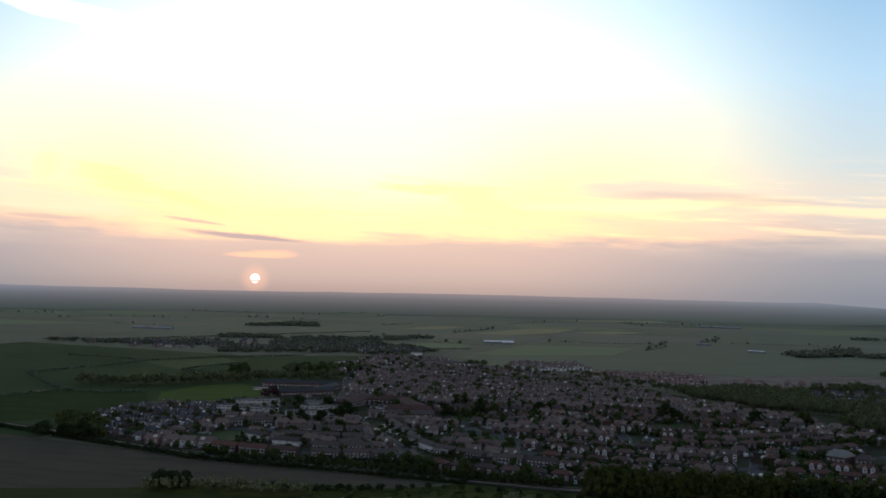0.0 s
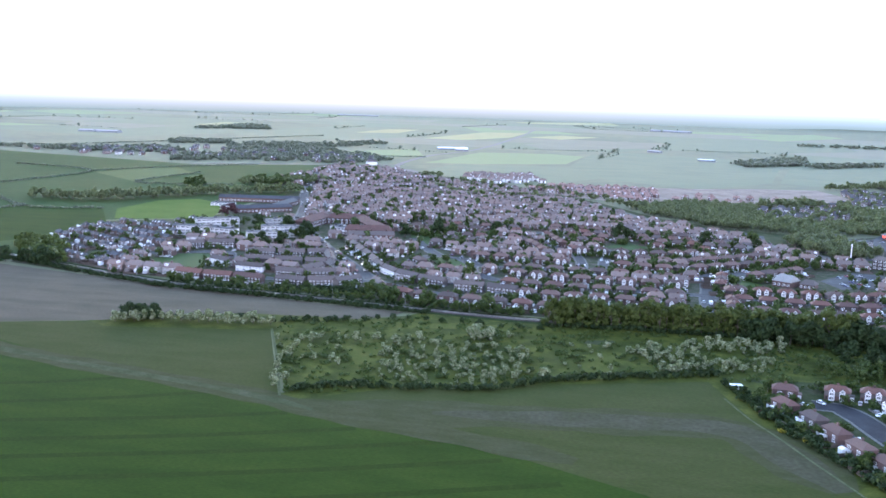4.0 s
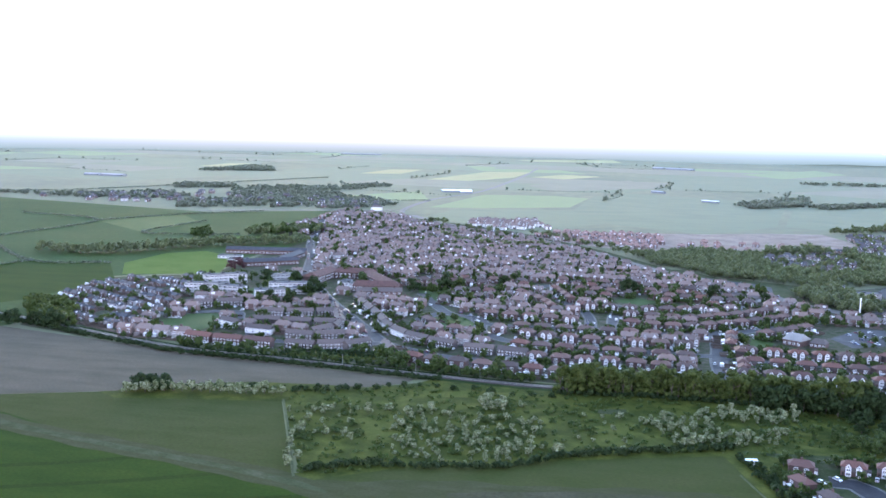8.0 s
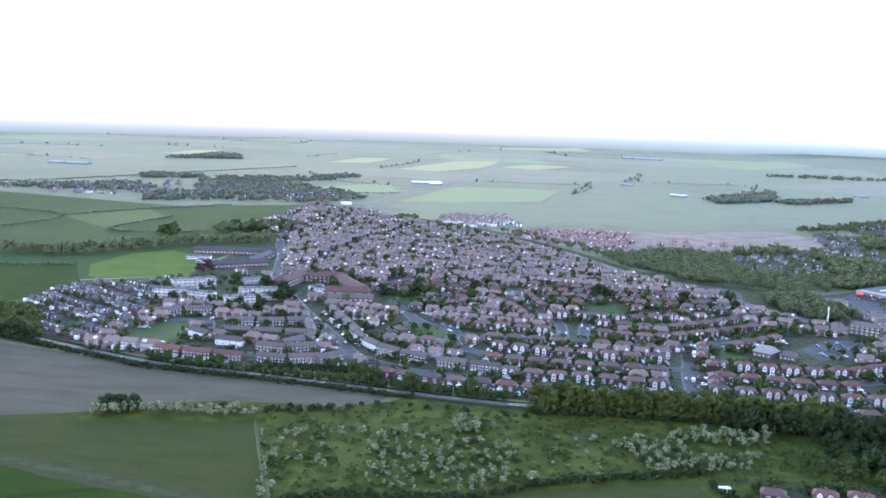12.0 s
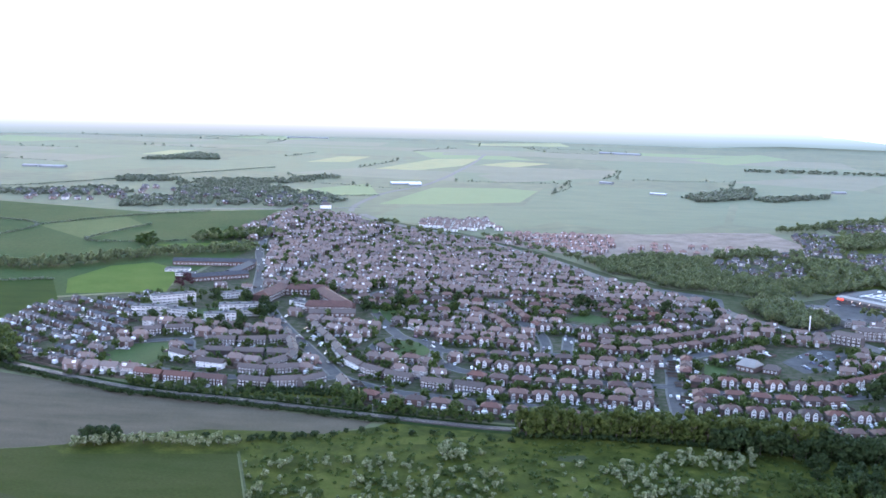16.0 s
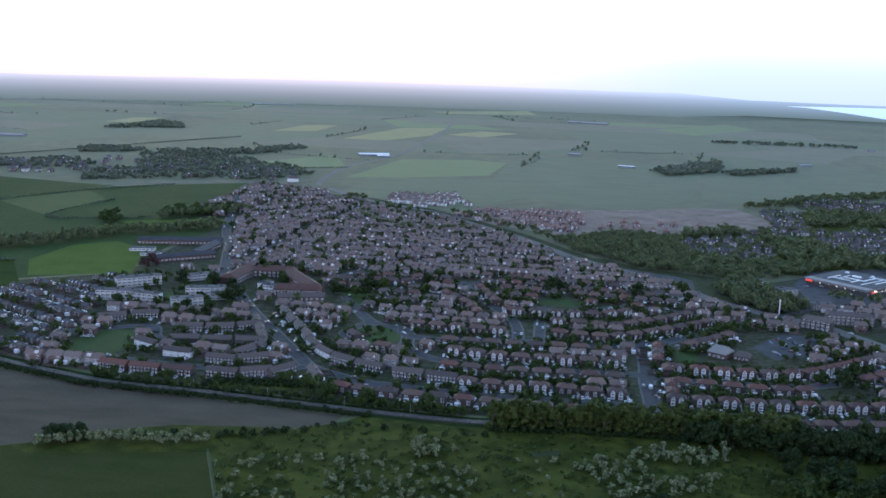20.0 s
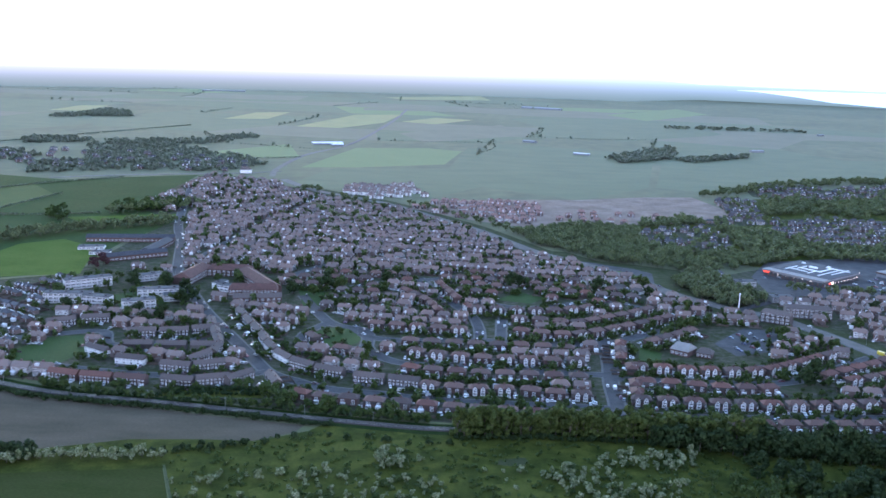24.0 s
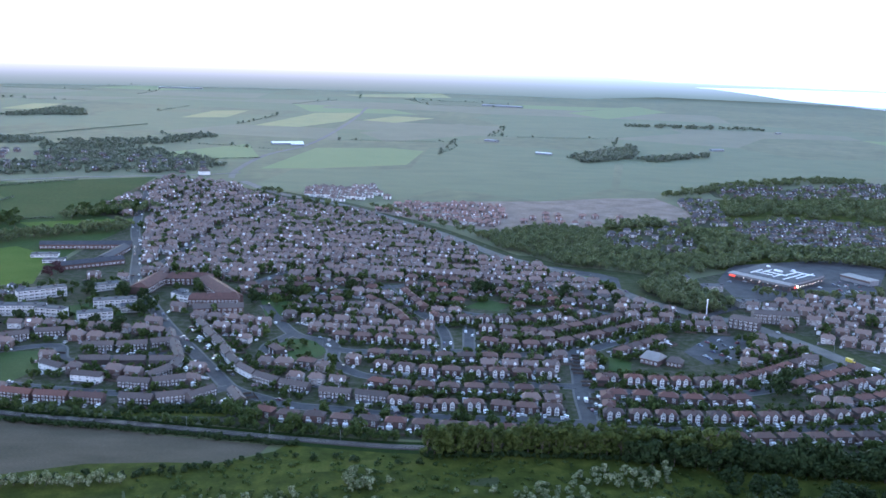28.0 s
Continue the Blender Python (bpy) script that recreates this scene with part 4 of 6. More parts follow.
def semi(label, tile, gables, upper, group="semi-detached houses in rows"):
    """A pair of houses under one hipped roof: ridge along x, front to -y, base at the origin."""
    h = thing("semi_detached_house", label, "house", group)
    part("lower_wall", Shape().box(-6.6, -3.9, 0, 6.6, 4.1, 2.6), BRICK, h)
    part("upper_wall", Shape().box(-6.6, -3.9, 2.6, 6.6, 4.1, 5.35), upper, h)
    part("roof", Shape().roof(-7.1, -4.4, 7.1, 4.6, 5.4, 8.0, 3.4), tile, h)
    for x in (-2.7, 2.7):
        bay = part("bay", Shape().box(x - 1.5, -4.9, 0, x + 1.5, -3.9, 2.75), RENDER if gables else BRICK, h)
        part("upper_bay", Shape().box(x - 1.5, -4.9, 2.75, x + 1.5, -3.9, 5.3), RENDER if gables else upper, bay)
        if gables:
            g = Shape().gable_y(x - 1.65, x + 1.65, -4.95, -1.4, 5.2, 7.0)
            vent = len(g.f)
            g.box(x - 0.4, -5.02, 5.5, x + 0.4, -4.95, 6.05).box(x - 1.5, -5.0, 5.06, x + 1.5, -4.95, 5.2)
            g = g.mesh("gable", RENDER)
            g.materials.append(TIMBER)
            g.polygons.foreach_set("material_index", [0] * vent + [1] * (len(g.polygons) - vent))
            part("gable", g, None, bay, "white gable with dark timber over the bay")
            part("gable_roof", Shape().quad((x - 1.9, -5.1, 5.1), (x, -5.1, 7.15), (x, -1.0, 7.15), (x - 1.9, -1.0, 5.1)).quad((x + 1.9, -1.0, 5.1), (x, -1.0, 7.15), (x, -5.1, 7.15), (x + 1.9, -5.1, 5.1)), tile, bay)
        window(h, x, -4.9, 0.7, 2.5, 1.7)
        window(h, x, -4.9, 3.1, 2.3, 1.5)
    for x in (-5.4, 5.4):
        part("door", Shape().box(x - 0.5, -4.05, 0, x + 0.5, -3.9, 2.1), TIMBER, h)
    for x in (-3.6, 3.6):
        window(h, x, 4.1, 3.0, 2.4, 1.35, 1)
    window(h, -3.6, 4.1, 0.8, 2.4, 1.6, 1)
    side = Shape().box(6.62, 0.2, 0, 9.0, 5.2, 2.3).box(6.62, 0.15, 2.3, 9.05, 5.25, 2.42)
    walls = len(side.f)
    side.box(6.85, 0.12, 0.05, 8.8, 0.2, 2.0).box(6.85, 5.2, 0.05, 8.8, 5.28, 2.0)
    side = side.mesh("garage", upper)
    side.materials.append(WHITE)
    side.polygons.foreach_set("material_index", [0] * walls + [1] * (len(side.polygons) - walls))
    part("garage", side, None, h, "side garage with white door")
    rear = Shape().box(1.4, 4.1, 0, 4.6, 6.6, 2.3).box(1.3, 4.1, 2.3, 4.7, 6.7, 2.45)
    walls = len(rear.f)
    for i in range(3):
        rear.box(1.55 + 1.03 * i, 6.6, 0.8, 2.4 + 1.03 * i, 6.64, 2.1)
    rear = rear.mesh("conservatory", WHITE)
    rear.materials.append(GLASS)
    rear.polygons.foreach_set("material_index", [0] * walls + [1] * (len(rear.polygons) - walls))
    part("conservatory", rear, None, h, "white rear conservatory")
    stack = Shape().box(-0.7, -0.45, 7.2, 0.7, 0.35, 8.9).box(-0.8, -0.55, 8.8, 0.8, 0.45, 8.95)
    for a in (-0.5, -0.17, 0.17, 0.5):
        stack.tube((a, -0.05, 8.9), (a, -0.05, 9.3), 0.13, 0.11, 6)
    part("chimney", stack, BRICK, h)
    return h


def terrace(label, tile, wall, units=4, group="terraced houses"):
    """A short terrace under one gabled roof."""
    h = thing("terraced_house_row", label, "house", group)
    w = 5.6 * units / 2
    part("wall", Shape().box(-w, -3.7, 0, w, 3.7, 4.9).gable_x(-w, w, 3.7, 4.9, 7.8), wall, h)
    part("roof", Shape().roof(-w - 0.25, -4.2, w + 0.25, 4.2, 4.92, 8.0, 0.0), tile, h)
    for i in range(units):
        x = -w + 5.6 * (i + 0.5)
        window(h, x - 1.1, -3.7, 3.3, 1.9, 1.2)
        window(h, x + 1.6, -3.7, 3.3, 1.2, 1.2)
        window(h, x - 1.1, -3.7, 0.9, 2.1, 1.3)
        part("door", Shape().box(x + 1.1, -3.85, 0, x + 2.1, -3.7, 2.1), WHITE, h)
        if i % 2:
            part("chimney", Shape().box(x - 3.2, -0.4, 7.2, x - 2.4, 0.5, 9.0), BRICK, h)
    return h


def gable_x(self, x0, x1, half, z, top):
    for x in (x0, x1):
        self.quad((x, -half, z), (x, half, z), (x, 0, top))
    return self


Shape.gable_x = gable_x


def plain_house(label, tile, wall, group="houses of the estate"):
    """A hipped pair seen from far off, with shallow front bays and windows on both sides."""
    h = thing("house", label, "house", group)
    body = Shape().box(-5.7, -3.6, 0, 5.7, 3.6, 4.85).box(1.0, 3.6, 0, 4.6, 6.0, 2.4)
    part("wall", body, wall, h)
    part("roof", Shape().roof(-6.2, -4.1, 6.2, 4.1, 4.9, 8.0, 2.6), tile, h)
    for x in (-3.4, 3.4):
        part("front_bay", Shape().gable_y(x - 1.5, x + 1.5, -4.35, -1.2, 4.85, 6.5).box(x - 1.4, -4.25, 0, x + 1.4, -3.6, 4.85), BAY, h)
        window(h, x, -4.25, 3.0, 2.3, 1.3)
        window(h, x, 3.6, 3.0, 2.2, 1.25, 1)
    window(h, 0, -3.6, 0.9, 2.6, 1.5)
    window(h, -3.4, 3.6, 0.8, 2.4, 1.6, 1)
    part("chimney", Shape().box(-0.7, -0.5, 7.0, 0.7, 0.4, 9.0), BRICK, h)
    return h


KINDS = {
    "brown": semi("brick and white-rendered pair of houses with twin gables", TILE, True, DASH),
    "red": semi("pair of houses with red tiled roof and white gables", TILE_RED, True, DASH),
    "plain": semi("brown-tiled brick pair of houses with white bays", TILE, False, DASH),
    "brick": semi("red-brick pair of houses with tiled hipped roof", TILE, False, BRICK),
    "redplain": semi("brick pair of houses with bright red roof", TILE_RED, False, BRICK),
    "grey_row": terrace("grey-roofed brick terrace with white windows", TILE_GREY, DASH),
    "white_row": terrace("white-fronted terrace with grey roof", TILE_GREY, RENDER),
    "red_row": terrace("brick terrace with orange-red roof", TILE_RED, BRICK),
    "far_brown": plain_house("brown-roofed brick pair of houses", TILE, BRICK),
    "far_red": plain_house("red-roofed brick pair of houses", TILE_RED, BRICK),
    "far_grey": plain_house("grey-roofed pebbledashed pair of houses", TILE_GREY, DASH),
}
USED = set()
HOUSE = (0.93, 0.9, 0.85)
TAKEN = []
TURNS = []
rng = random.Random(11)


def place(kind, x, y, turn):
    ob, m = KINDS[kind], Matrix.Translation((x, y, 0.02)) @ Matrix.Rotation(turn, 4, "Z")
    ob.scale = HOUSE
    TAKEN.append((x, y))
    TURNS.append(turn)
    if kind not in USED:
        USED.add(kind)
        ob.matrix_world = m @ Matrix.Diagonal((*HOUSE, 1.0))
        return ob
    return copy_thing(ob, m)


def row(points, kinds, pitch=16.4, back=4.0, flip=False):
    """Houses side by side along a line, their walls on its left side."""
    line, run = curve(points, 2.0), 0.0
    nr, want, spots = normals(line), pitch / 2, []
    for i in range(1, len(line)):
        step = (line[i] - line[i - 1]).length
        while run + step >= want:
            t = (want - run) / step
            spots.append((line[i - 1].lerp(line[i], t), nr[i]))
            want += pitch
        run += step
    for p, q in spots:
        c = p + q * (back + rng.uniform(-0.5, 0.5))
        if near_road(c.x, c.y, 3.0):
            continue
        turn = math.atan2(-q.x, q.y) + (math.pi if flip else 0) + rng.uniform(-0.02, 0.02)
        place(rng.choice(kinds), c.x, c.y, turn)


MIX = ["brown", "brown", "plain", "brick", "red"]
row([(87, 528), (140, 532), (209, 540), (267, 547), (346, 555)], ["plain", "brick", "brown", "redplain"], flip=True)
row([(101, 570), (131, 570), (166, 570), (219, 574), (258, 582), (324, 597)], ["brown", "brown", "red", "red"])
row([(109, 605), (139, 603), (166, 600), (193, 602), (212, 608)], ["red", "redplain", "red"], flip=True)
row([(109, 636), (125, 636), (164, 634), (204, 640), (229, 656), (255, 676), (278, 695)], ["red", "red", "brown"])
row([(244, 633), (262, 645), (290, 665), (313, 681)], ["red", "redplain"], flip=True)
row([(256, 625), (281, 636), (314, 652)], ["red", "brown"])
row([(277, 607), (296, 616), (327, 630)], ["red"], flip=True)
row([(-114, 556), (-92, 550), (-72, 548), (-45, 545), (-24, 543), (9, 540), (42, 539), (84, 540)], ["plain", "brick", "brick", "plain", "redplain"], flip=True)
row([(-194, 741), (-161, 678), (-143, 642), (-122, 616), (-101, 603), (-82, 596)], ["grey_row", "grey_row", "white_row"], 23.5)
row([(-78, 591), (-55, 588), (-32, 584)], ["grey_row"], 23.5)
row([(-34, 581), (-5, 576), (27, 578), (51, 575), (83, 574)], ["brown", "brown", "brick"])
row([(-49, 615), (-28, 609), (10, 607), (46, 608), (80, 608)], ["plain", "brick", "redplain"], flip=True)
row([(-48, 650), (-22, 644), (9, 640), (49, 641), (76, 642), (89, 639)], ["brown", "brown", "brick"])
row([(-54, 674), (-31, 672), (9, 672), (50, 673), (79, 671)], ["plain", "brick"], flip=True)
row([(-84, 715), (-51, 712), (-8, 708), (13, 711)], ["brick", "plain", "brown"], 16.4)
row([(29, 713), (52, 708), (78, 708), (101, 721), (125, 738), (151, 759), (172, 780)], ["brick", "brick", "brown", "redplain"])
row([(-10, 747), (14, 745)], ["brick"])
row([(29, 746), (54, 745), (81, 741), (104, 755), (131, 776), (152, 796)], ["brick", "brick", "brown"])
row([(-5, 771), (28, 772), (56, 773), (84, 782), (105, 795)], ["brick", "redplain", "brown"])
row([(-69, 832), (-44, 793), (-30, 754)], ["redplain", "brick"])
row([(-39, 864), (-16, 799), (-6, 775)], ["redplain", "red"])
row([(111, 577), (115, 621), (116, 649)], ["red"], 17)
row([(110, 652), (113, 676), (116, 694)], ["red", "brick"], 15.5)
row([(127, 703), (148, 722), (176, 748)], ["brick", "plain", "brown"], 15.5, back=-6.0, flip=True)
row([(-274, 573), (-251, 569), (-229, 567), (-204, 565)], ["red_row"], 23)
row([(-199, 569), (-180, 568), (-158, 576)], ["grey_row"], 24)
row([(-209, 597), (-189, 596), (-170, 604)], ["grey_row"], 24)
row([(-273, 629), (-254, 618)], ["white_row"], 24)
row([(-243, 607), (-221, 604)], ["white_row"], 24)
row([(-257, 666), (-236, 670), (-217, 675), (-195, 686)], ["grey_row"], 24)
row([(-249, 635), (-236, 637), (-206, 640), (-184, 642)], ["grey_row"], 24, flip=True)
row([(-154, 572), (-138, 589), (-124, 567)], ["grey_row"], 24)
row([(-322, 679), (-293, 697), (-275, 699)], ["grey_row"], 24)
row([(-179, 654), (-159, 619)], ["grey_row"], 23, back=14)
row([(-128, 683), (-99, 650), (-75, 648)], ["grey_row", "plain"], 20)
row([(-188, 607), (-177, 644), (-200, 709)], ["grey_row"], 23)
# the close beside the field
for kind, x, y, a in (("redplain", 110, 379, 118), ("plain", 119, 362, 114), ("redplain", 125, 346, 113), ("brick", 131, 330, 113), ("redplain", 137, 314, 113), ("plain", 144, 298, 112), ("redplain", 113, 401, -8), ("red", 137, 405, -14), ("red", 153, 406, -14),
                      ("brown", 158, 388, -70), ("red", 166, 366, -72), ("brown", 173, 347, -74), ("redplain", 180, 326, -74)):
    place(kind, x, y, radians(a)).scale = (0.84, 0.84, 0.84)

# ---- the estate behind, street by street ----
TOWN_POLY = [(-441, 1416), (-438, 1538), (-341, 1503), (-287, 1412), (-208, 1337), (-137, 1259), (-59, 1174), (-10, 1100), (40, 999), (76, 924), (114, 878), (153, 827), (107, 813), (57, 802), (-5, 790), (-42, 885), (-80, 850), (-97, 738), (-167, 825), (-195, 904), (-291, 938), (-356, 1138), (-445, 1241)]
KEEP_OUT = [OVAL, [(-163, 832), (-128, 829), (-122, 773), (-148, 765)], [(12, 813), (40, 858), (68, 836), (49, 802)]]
EAST_POLY = [(270, 855), (352, 891), (438, 887), (458, 748), (360, 665), (336, 718), (307, 749), (285, 788), (267, 825)]


def fill(poly, angle, gap, pitch, seed, skip=0.06, clear=12.2):
    """Rows of houses across an area, two rows to a street."""
    r, out = random.Random(seed), []
    c, s_ = math.cos(angle), math.sin(angle)
    us = [c * x + s_ * y for x, y in poly]
    vs = [-s_ * x + c * y for x, y in poly]
    v, n_row = min(vs), 0
    while v < max(vs):
        u = min(us) + r.uniform(0, pitch)
        while u < max(us):
            w = v + 9.0 * math.sin(u * 0.014 + seed)
            x, y = c * u - s_ * w, s_ * u + c * w
            if inside(x, y, poly) and r.random() > skip and not near_road(x, y, 5.5) and not any(inside(x, y, k) for k in KEEP_OUT) and all((x - a) ** 2 + (y - b) ** 2 > clear * clear for a, b in TAKEN):
                out.append((x, y, angle + 0.014 * 9.0 * math.cos(u * 0.014 + seed) + (math.pi if n_row % 2 else 0)))
            u += pitch * r.uniform(0.96, 1.08)
        n_row += 1
        v += gap[n_row % 2]
    return out


estate = [p for p in fill(TOWN_POLY, radians(-3), (21.0, 26.5), 13.4, 3, 0.05, 11.5) if p[1] < 1010]
estate += [p for p in fill(TOWN_POLY, radians(9), (20.0, 27.0), 13.2, 4, 0.06, 11.5) if 1022 <= p[1] < 1190]
estate += [p for p in fill(TOWN_POLY, radians(42), (20.0, 28.0), 13.0, 5, 0.10, 11.5) if p[1] >= 1203]
estate.sort(key=lambda p: p[0] ** 2 + p[1] ** 2)
NEAR_ESTATE = 62
east_side = fill(EAST_POLY, radians(-22), (24, 28), 14.5, 8, 0.12)
for x, y, a in estate[:NEAR_ESTATE]:
    place(rng.choice(["far_brown", "far_brown", "far_brown", "far_red", "far_grey"]), x, y, a)


def house_stuff(name, spots, label, roof_mat, wall_mat=None, size=1.0, seed=5):
    """Many houses far off: walls, roofs, windows and chimneys, each kind joined."""
    r = random.Random(seed)
    t = thing(name, label, "houses", kind="stuff")
    w_, r_, c_, b_, f_, g_, e_, t_ = Shape(), Shape(), Shape(), Shape(), Shape(), Shape(), Shape(), Shape()
    frames, glass = Shape(), Shape()
    for sx in (-3.4, 3.4):
        for z, hh in ((0.9, 1.4), (3.1, 1.2)):
            for y, o in ((-4.2, -0.05), (3.6, 0.05)):
                frames.quad((sx - 1.1, y + o, z), (sx + 1.1, y + o, z), (sx + 1.1, y + o, z + hh), (sx - 1.1, y + o, z + hh))
                for a0, a1 in ((-0.95, -0.07), (0.07, 0.95)):
                    glass.quad((sx + a0, y + 1.6 * o, z + 0.2), (sx + a1, y + 1.6 * o, z + 0.2), (sx + a1, y + 1.6 * o, z + hh - 0.2), (sx + a0, y + 1.6 * o, z + hh - 0.2))
    wall = Shape().box(-5.5, -3.6, 0, 5.5, 3.6, 4.8, False)
    hip, gab = Shape().roof(-6.0, -4.1, 6.0, 4.1, 4.8, 7.9, 2.5), Shape().roof(-5.9, -4.1, 5.9, 4.1, 4.8, 7.7, 0.2)
    bay, tops = Shape(), Shape()
    for x in (-3.4, 3.4):
        bay.box(x - 1.3, -4.2, 0, x + 1.3, -3.6, 4.8, False)
        tops.gable_y(x - 1.5, x + 1.5, -4.3, -1.0, 4.75, 6.5)
    stack = Shape().box(-0.6, -0.5, 6.8, 0.6, 0.4, 8.9, False)
    for x, y, a in spots:
        k = size * r.uniform(0.88, 1.08)
        w_.put(wall, x, y, 0.02, a, k)
        r_.put(hip if r.random() < 0.6 else gab, x, y, 0.02, a, k)
        b_.put(bay, x, y, 0.02, a, k)
        if r.random() < 0.55:
            t_.put(tops, x, y, 0.02, a, k)
        if r.random() < 0.4:
            u = r.choice((-2.6, 2.6))
            t_.put(Shape().box(u - 1.2, 1.2, 5.6, u + 1.2, 3.5, 7.1, False), x, y, 0.02, a, k)
        f_.put(frames, x, y, 0.02, a, k)
        g_.put(glass, x, y, 0.02, a, k)
        c_.put(stack, x, y, 0.02, a, k)
        for side in (-1, 1):
            if r.random() < 0.6:
                u, deep = side * r.uniform(2.2, 3.6), r.uniform(2.0, 3.6)
                e_.put(Shape().box(u - 1.7, 3.6, 0, u + 1.7, 3.6 + deep, 2.4, False), x, y, 0.02, a, k)
    part("walls", w_, wall_mat or WALL_FAR, t)
    part("roofs", r_, roof_mat, t)
    part("bays", b_, BAY_FAR, t)
    part("gables_and_dormers", t_, GABLE_FAR, t)
    part("chimneys", c_, BRICK, t)
    part("rear_extensions", e_, EXTENSION, t)
    part("window_frames", f_, WHITE, t)
    part("window_panes", g_, GLASS, t)
    return t


house_stuff("housing_estate", east_side, "brown-roofed houses beyond the main road", TILE_FAR, seed=17)
BIG = [[(-440, 900), (-300, 900), (-310, 1050), (-440, 1050)], [(-372, 730), (-238, 730), (-238, 875), (-372, 860)], [(138, 662), (200, 662), (200, 718), (138, 718)], [(240, 755), (325, 755), (325, 835), (240, 835)], [(-215, 755), (-150, 760), (-150, 800), (-215, 795)]]
INFILL = [(x, y) for x, y in TOWN_AREA if x < 500]
KEEP_OUT += [[(-225, 540), (-118, 545), (-108, 582), (-225, 588)], [(100, 620), (250, 620), (250, 560), (100, 560)], [(112, 655), (205, 655), (255, 770), (190, 770), (118, 715)], GREEN_WEST, ALLOTMENTS, CAR_PARK, SHOP_PARK, YARD, LAWN]
gaps = fill(INFILL, radians(-4), (21.0, 25.0), 13.6, 31, 0.03, 14.5)
gaps = [g for g in gaps if g[1] < 1300 and g[0] > -330 and g[0] < 355 - (g[1] - 600) * 0.62 and not any(inside(g[0], g[1], k) for k in BIG)]
house_stuff("infill_houses", gaps, "brown-roofed houses filling the plots between streets", TILE_FAR, seed=33)
house_stuff("housing_estate", estate[NEAR_ESTATE:], "dense estate of brown-roofed brick and white houses", TILE_FAR)
LEFT_POLY = [(-450, 715), (-451, 772), (-437, 798), (-398, 800), (-374, 843), (-340, 840), (-364, 797), (-345, 720), (-332, 672), (-324, 640), (-322, 618), (-296, 590), (-324, 576), (-366, 594), (-404, 640)]
west_side = fill(LEFT_POLY, radians(-24), (17.5, 24), 11.6, 6, 0.1, 9.5)
house_stuff("housing_estate", west_side, "estate of small grey-roofed houses beside the fields", TILE_BLUE, WALL_FAR, size=0.74, seed=7)
house_stuff("housing_estate", fill([(-224, 1393), (-196, 1478), (-112, 1509), (-77, 1394), (-149, 1358), (-198, 1368)], radians(-10), (22, 26), 13, 7), "white-walled houses beside the open field", TILE_FAR, RENDER, seed=9)
house_stuff("new_housing", fill([(-96, 1294), (-69, 1355), (11, 1375), (70, 1370), (90, 1300), (60, 1200), (31, 1194), (-18, 1224), (-64, 1265)], radians(-10), (20, 26), 13, 12, 0.15) + fill([(90, 1220), (100, 1300), (230, 1330), (300, 1290), (180, 1230)], radians(-10), (26, 32), 16, 13, 0.45), "new terracotta-roofed houses on bare earth", TILE_NEW, size=0.85, seed=11)
NE = [[(202, 1183), (288, 1231), (302, 1132), (280, 1074), (238, 1073), (191, 1112)], [(354, 1478), (418, 1492), (385, 1335), (382, 1270), (307, 1235), (293, 1252), (340, 1330)],
      [(391, 1301), (457, 1341), (540, 1314), (600, 1290), (560, 1130), (469, 1114), (441, 1109), (390, 1132), (370, 1201)], [(432, 1616), (503, 1667), (570, 1637), (747, 1728), (900, 1760), (780, 1540), (674, 1551), (554, 1535), (508, 1502), (426, 1523)]]
for k, (area, skip) in enumerate(zip(NE, (0.2, 0.25, 0.1, 0.35))):
    patch("town_ground", area, 0.09 + 0.004 * k, TOWN, "green gardens between scattered houses", "gardens")
    house_stuff("housing_estate", fill(area, radians(-8 + 9 * k), (19, 25), 13, 14 + k, skip), "small houses among trees beyond the woods", TILE_BLUE, size=0.8, seed=13 + k)
COAST_ESTATE = [(803, 1773), (1311, 1960), (1058, 1361), (709, 969), (532, 1040), (579, 1147), (640, 1300), (800, 1540)]
patch("town_ground", COAST_ESTATE, 0.075, TOWN, "green gardens of the houses near the coast", "gardens")
house_stuff("housing_estate", fill(COAST_ESTATE, radians(0), (26, 34), 16, 25, 0.4), "scattered houses among trees near the coast", TILE_BLUE, size=0.85, seed=24)
patch("meadow", [(190, 1060), (205, 1245), (300, 1300), (350, 1340), (420, 1500), (700, 1560), (600, 1200), (500, 1000), (300, 1000)], 0.03, MEADOW, "rough ground under the woods", "meadow")
VILLAGE = [(-1080, 1560), (-872, 1554), (-746, 1556), (-562, 1545), (-420, 1600), (-400, 1690), (-548, 1800), (-768, 1841), (-883, 1759)]
house_stuff("village", fill(VILLAGE, radians(5), (40, 52), 20, 16, 0.45), "far village of pale houses among trees", TILE_BLUE, seed=15)


# ---- larger buildings ----
def stand(ob, x, y, angle):
    ob.matrix_world = Matrix.Translation((x, y, 0.02)) @ Matrix.Rotation(radians(angle), 4, "Z")
    return ob


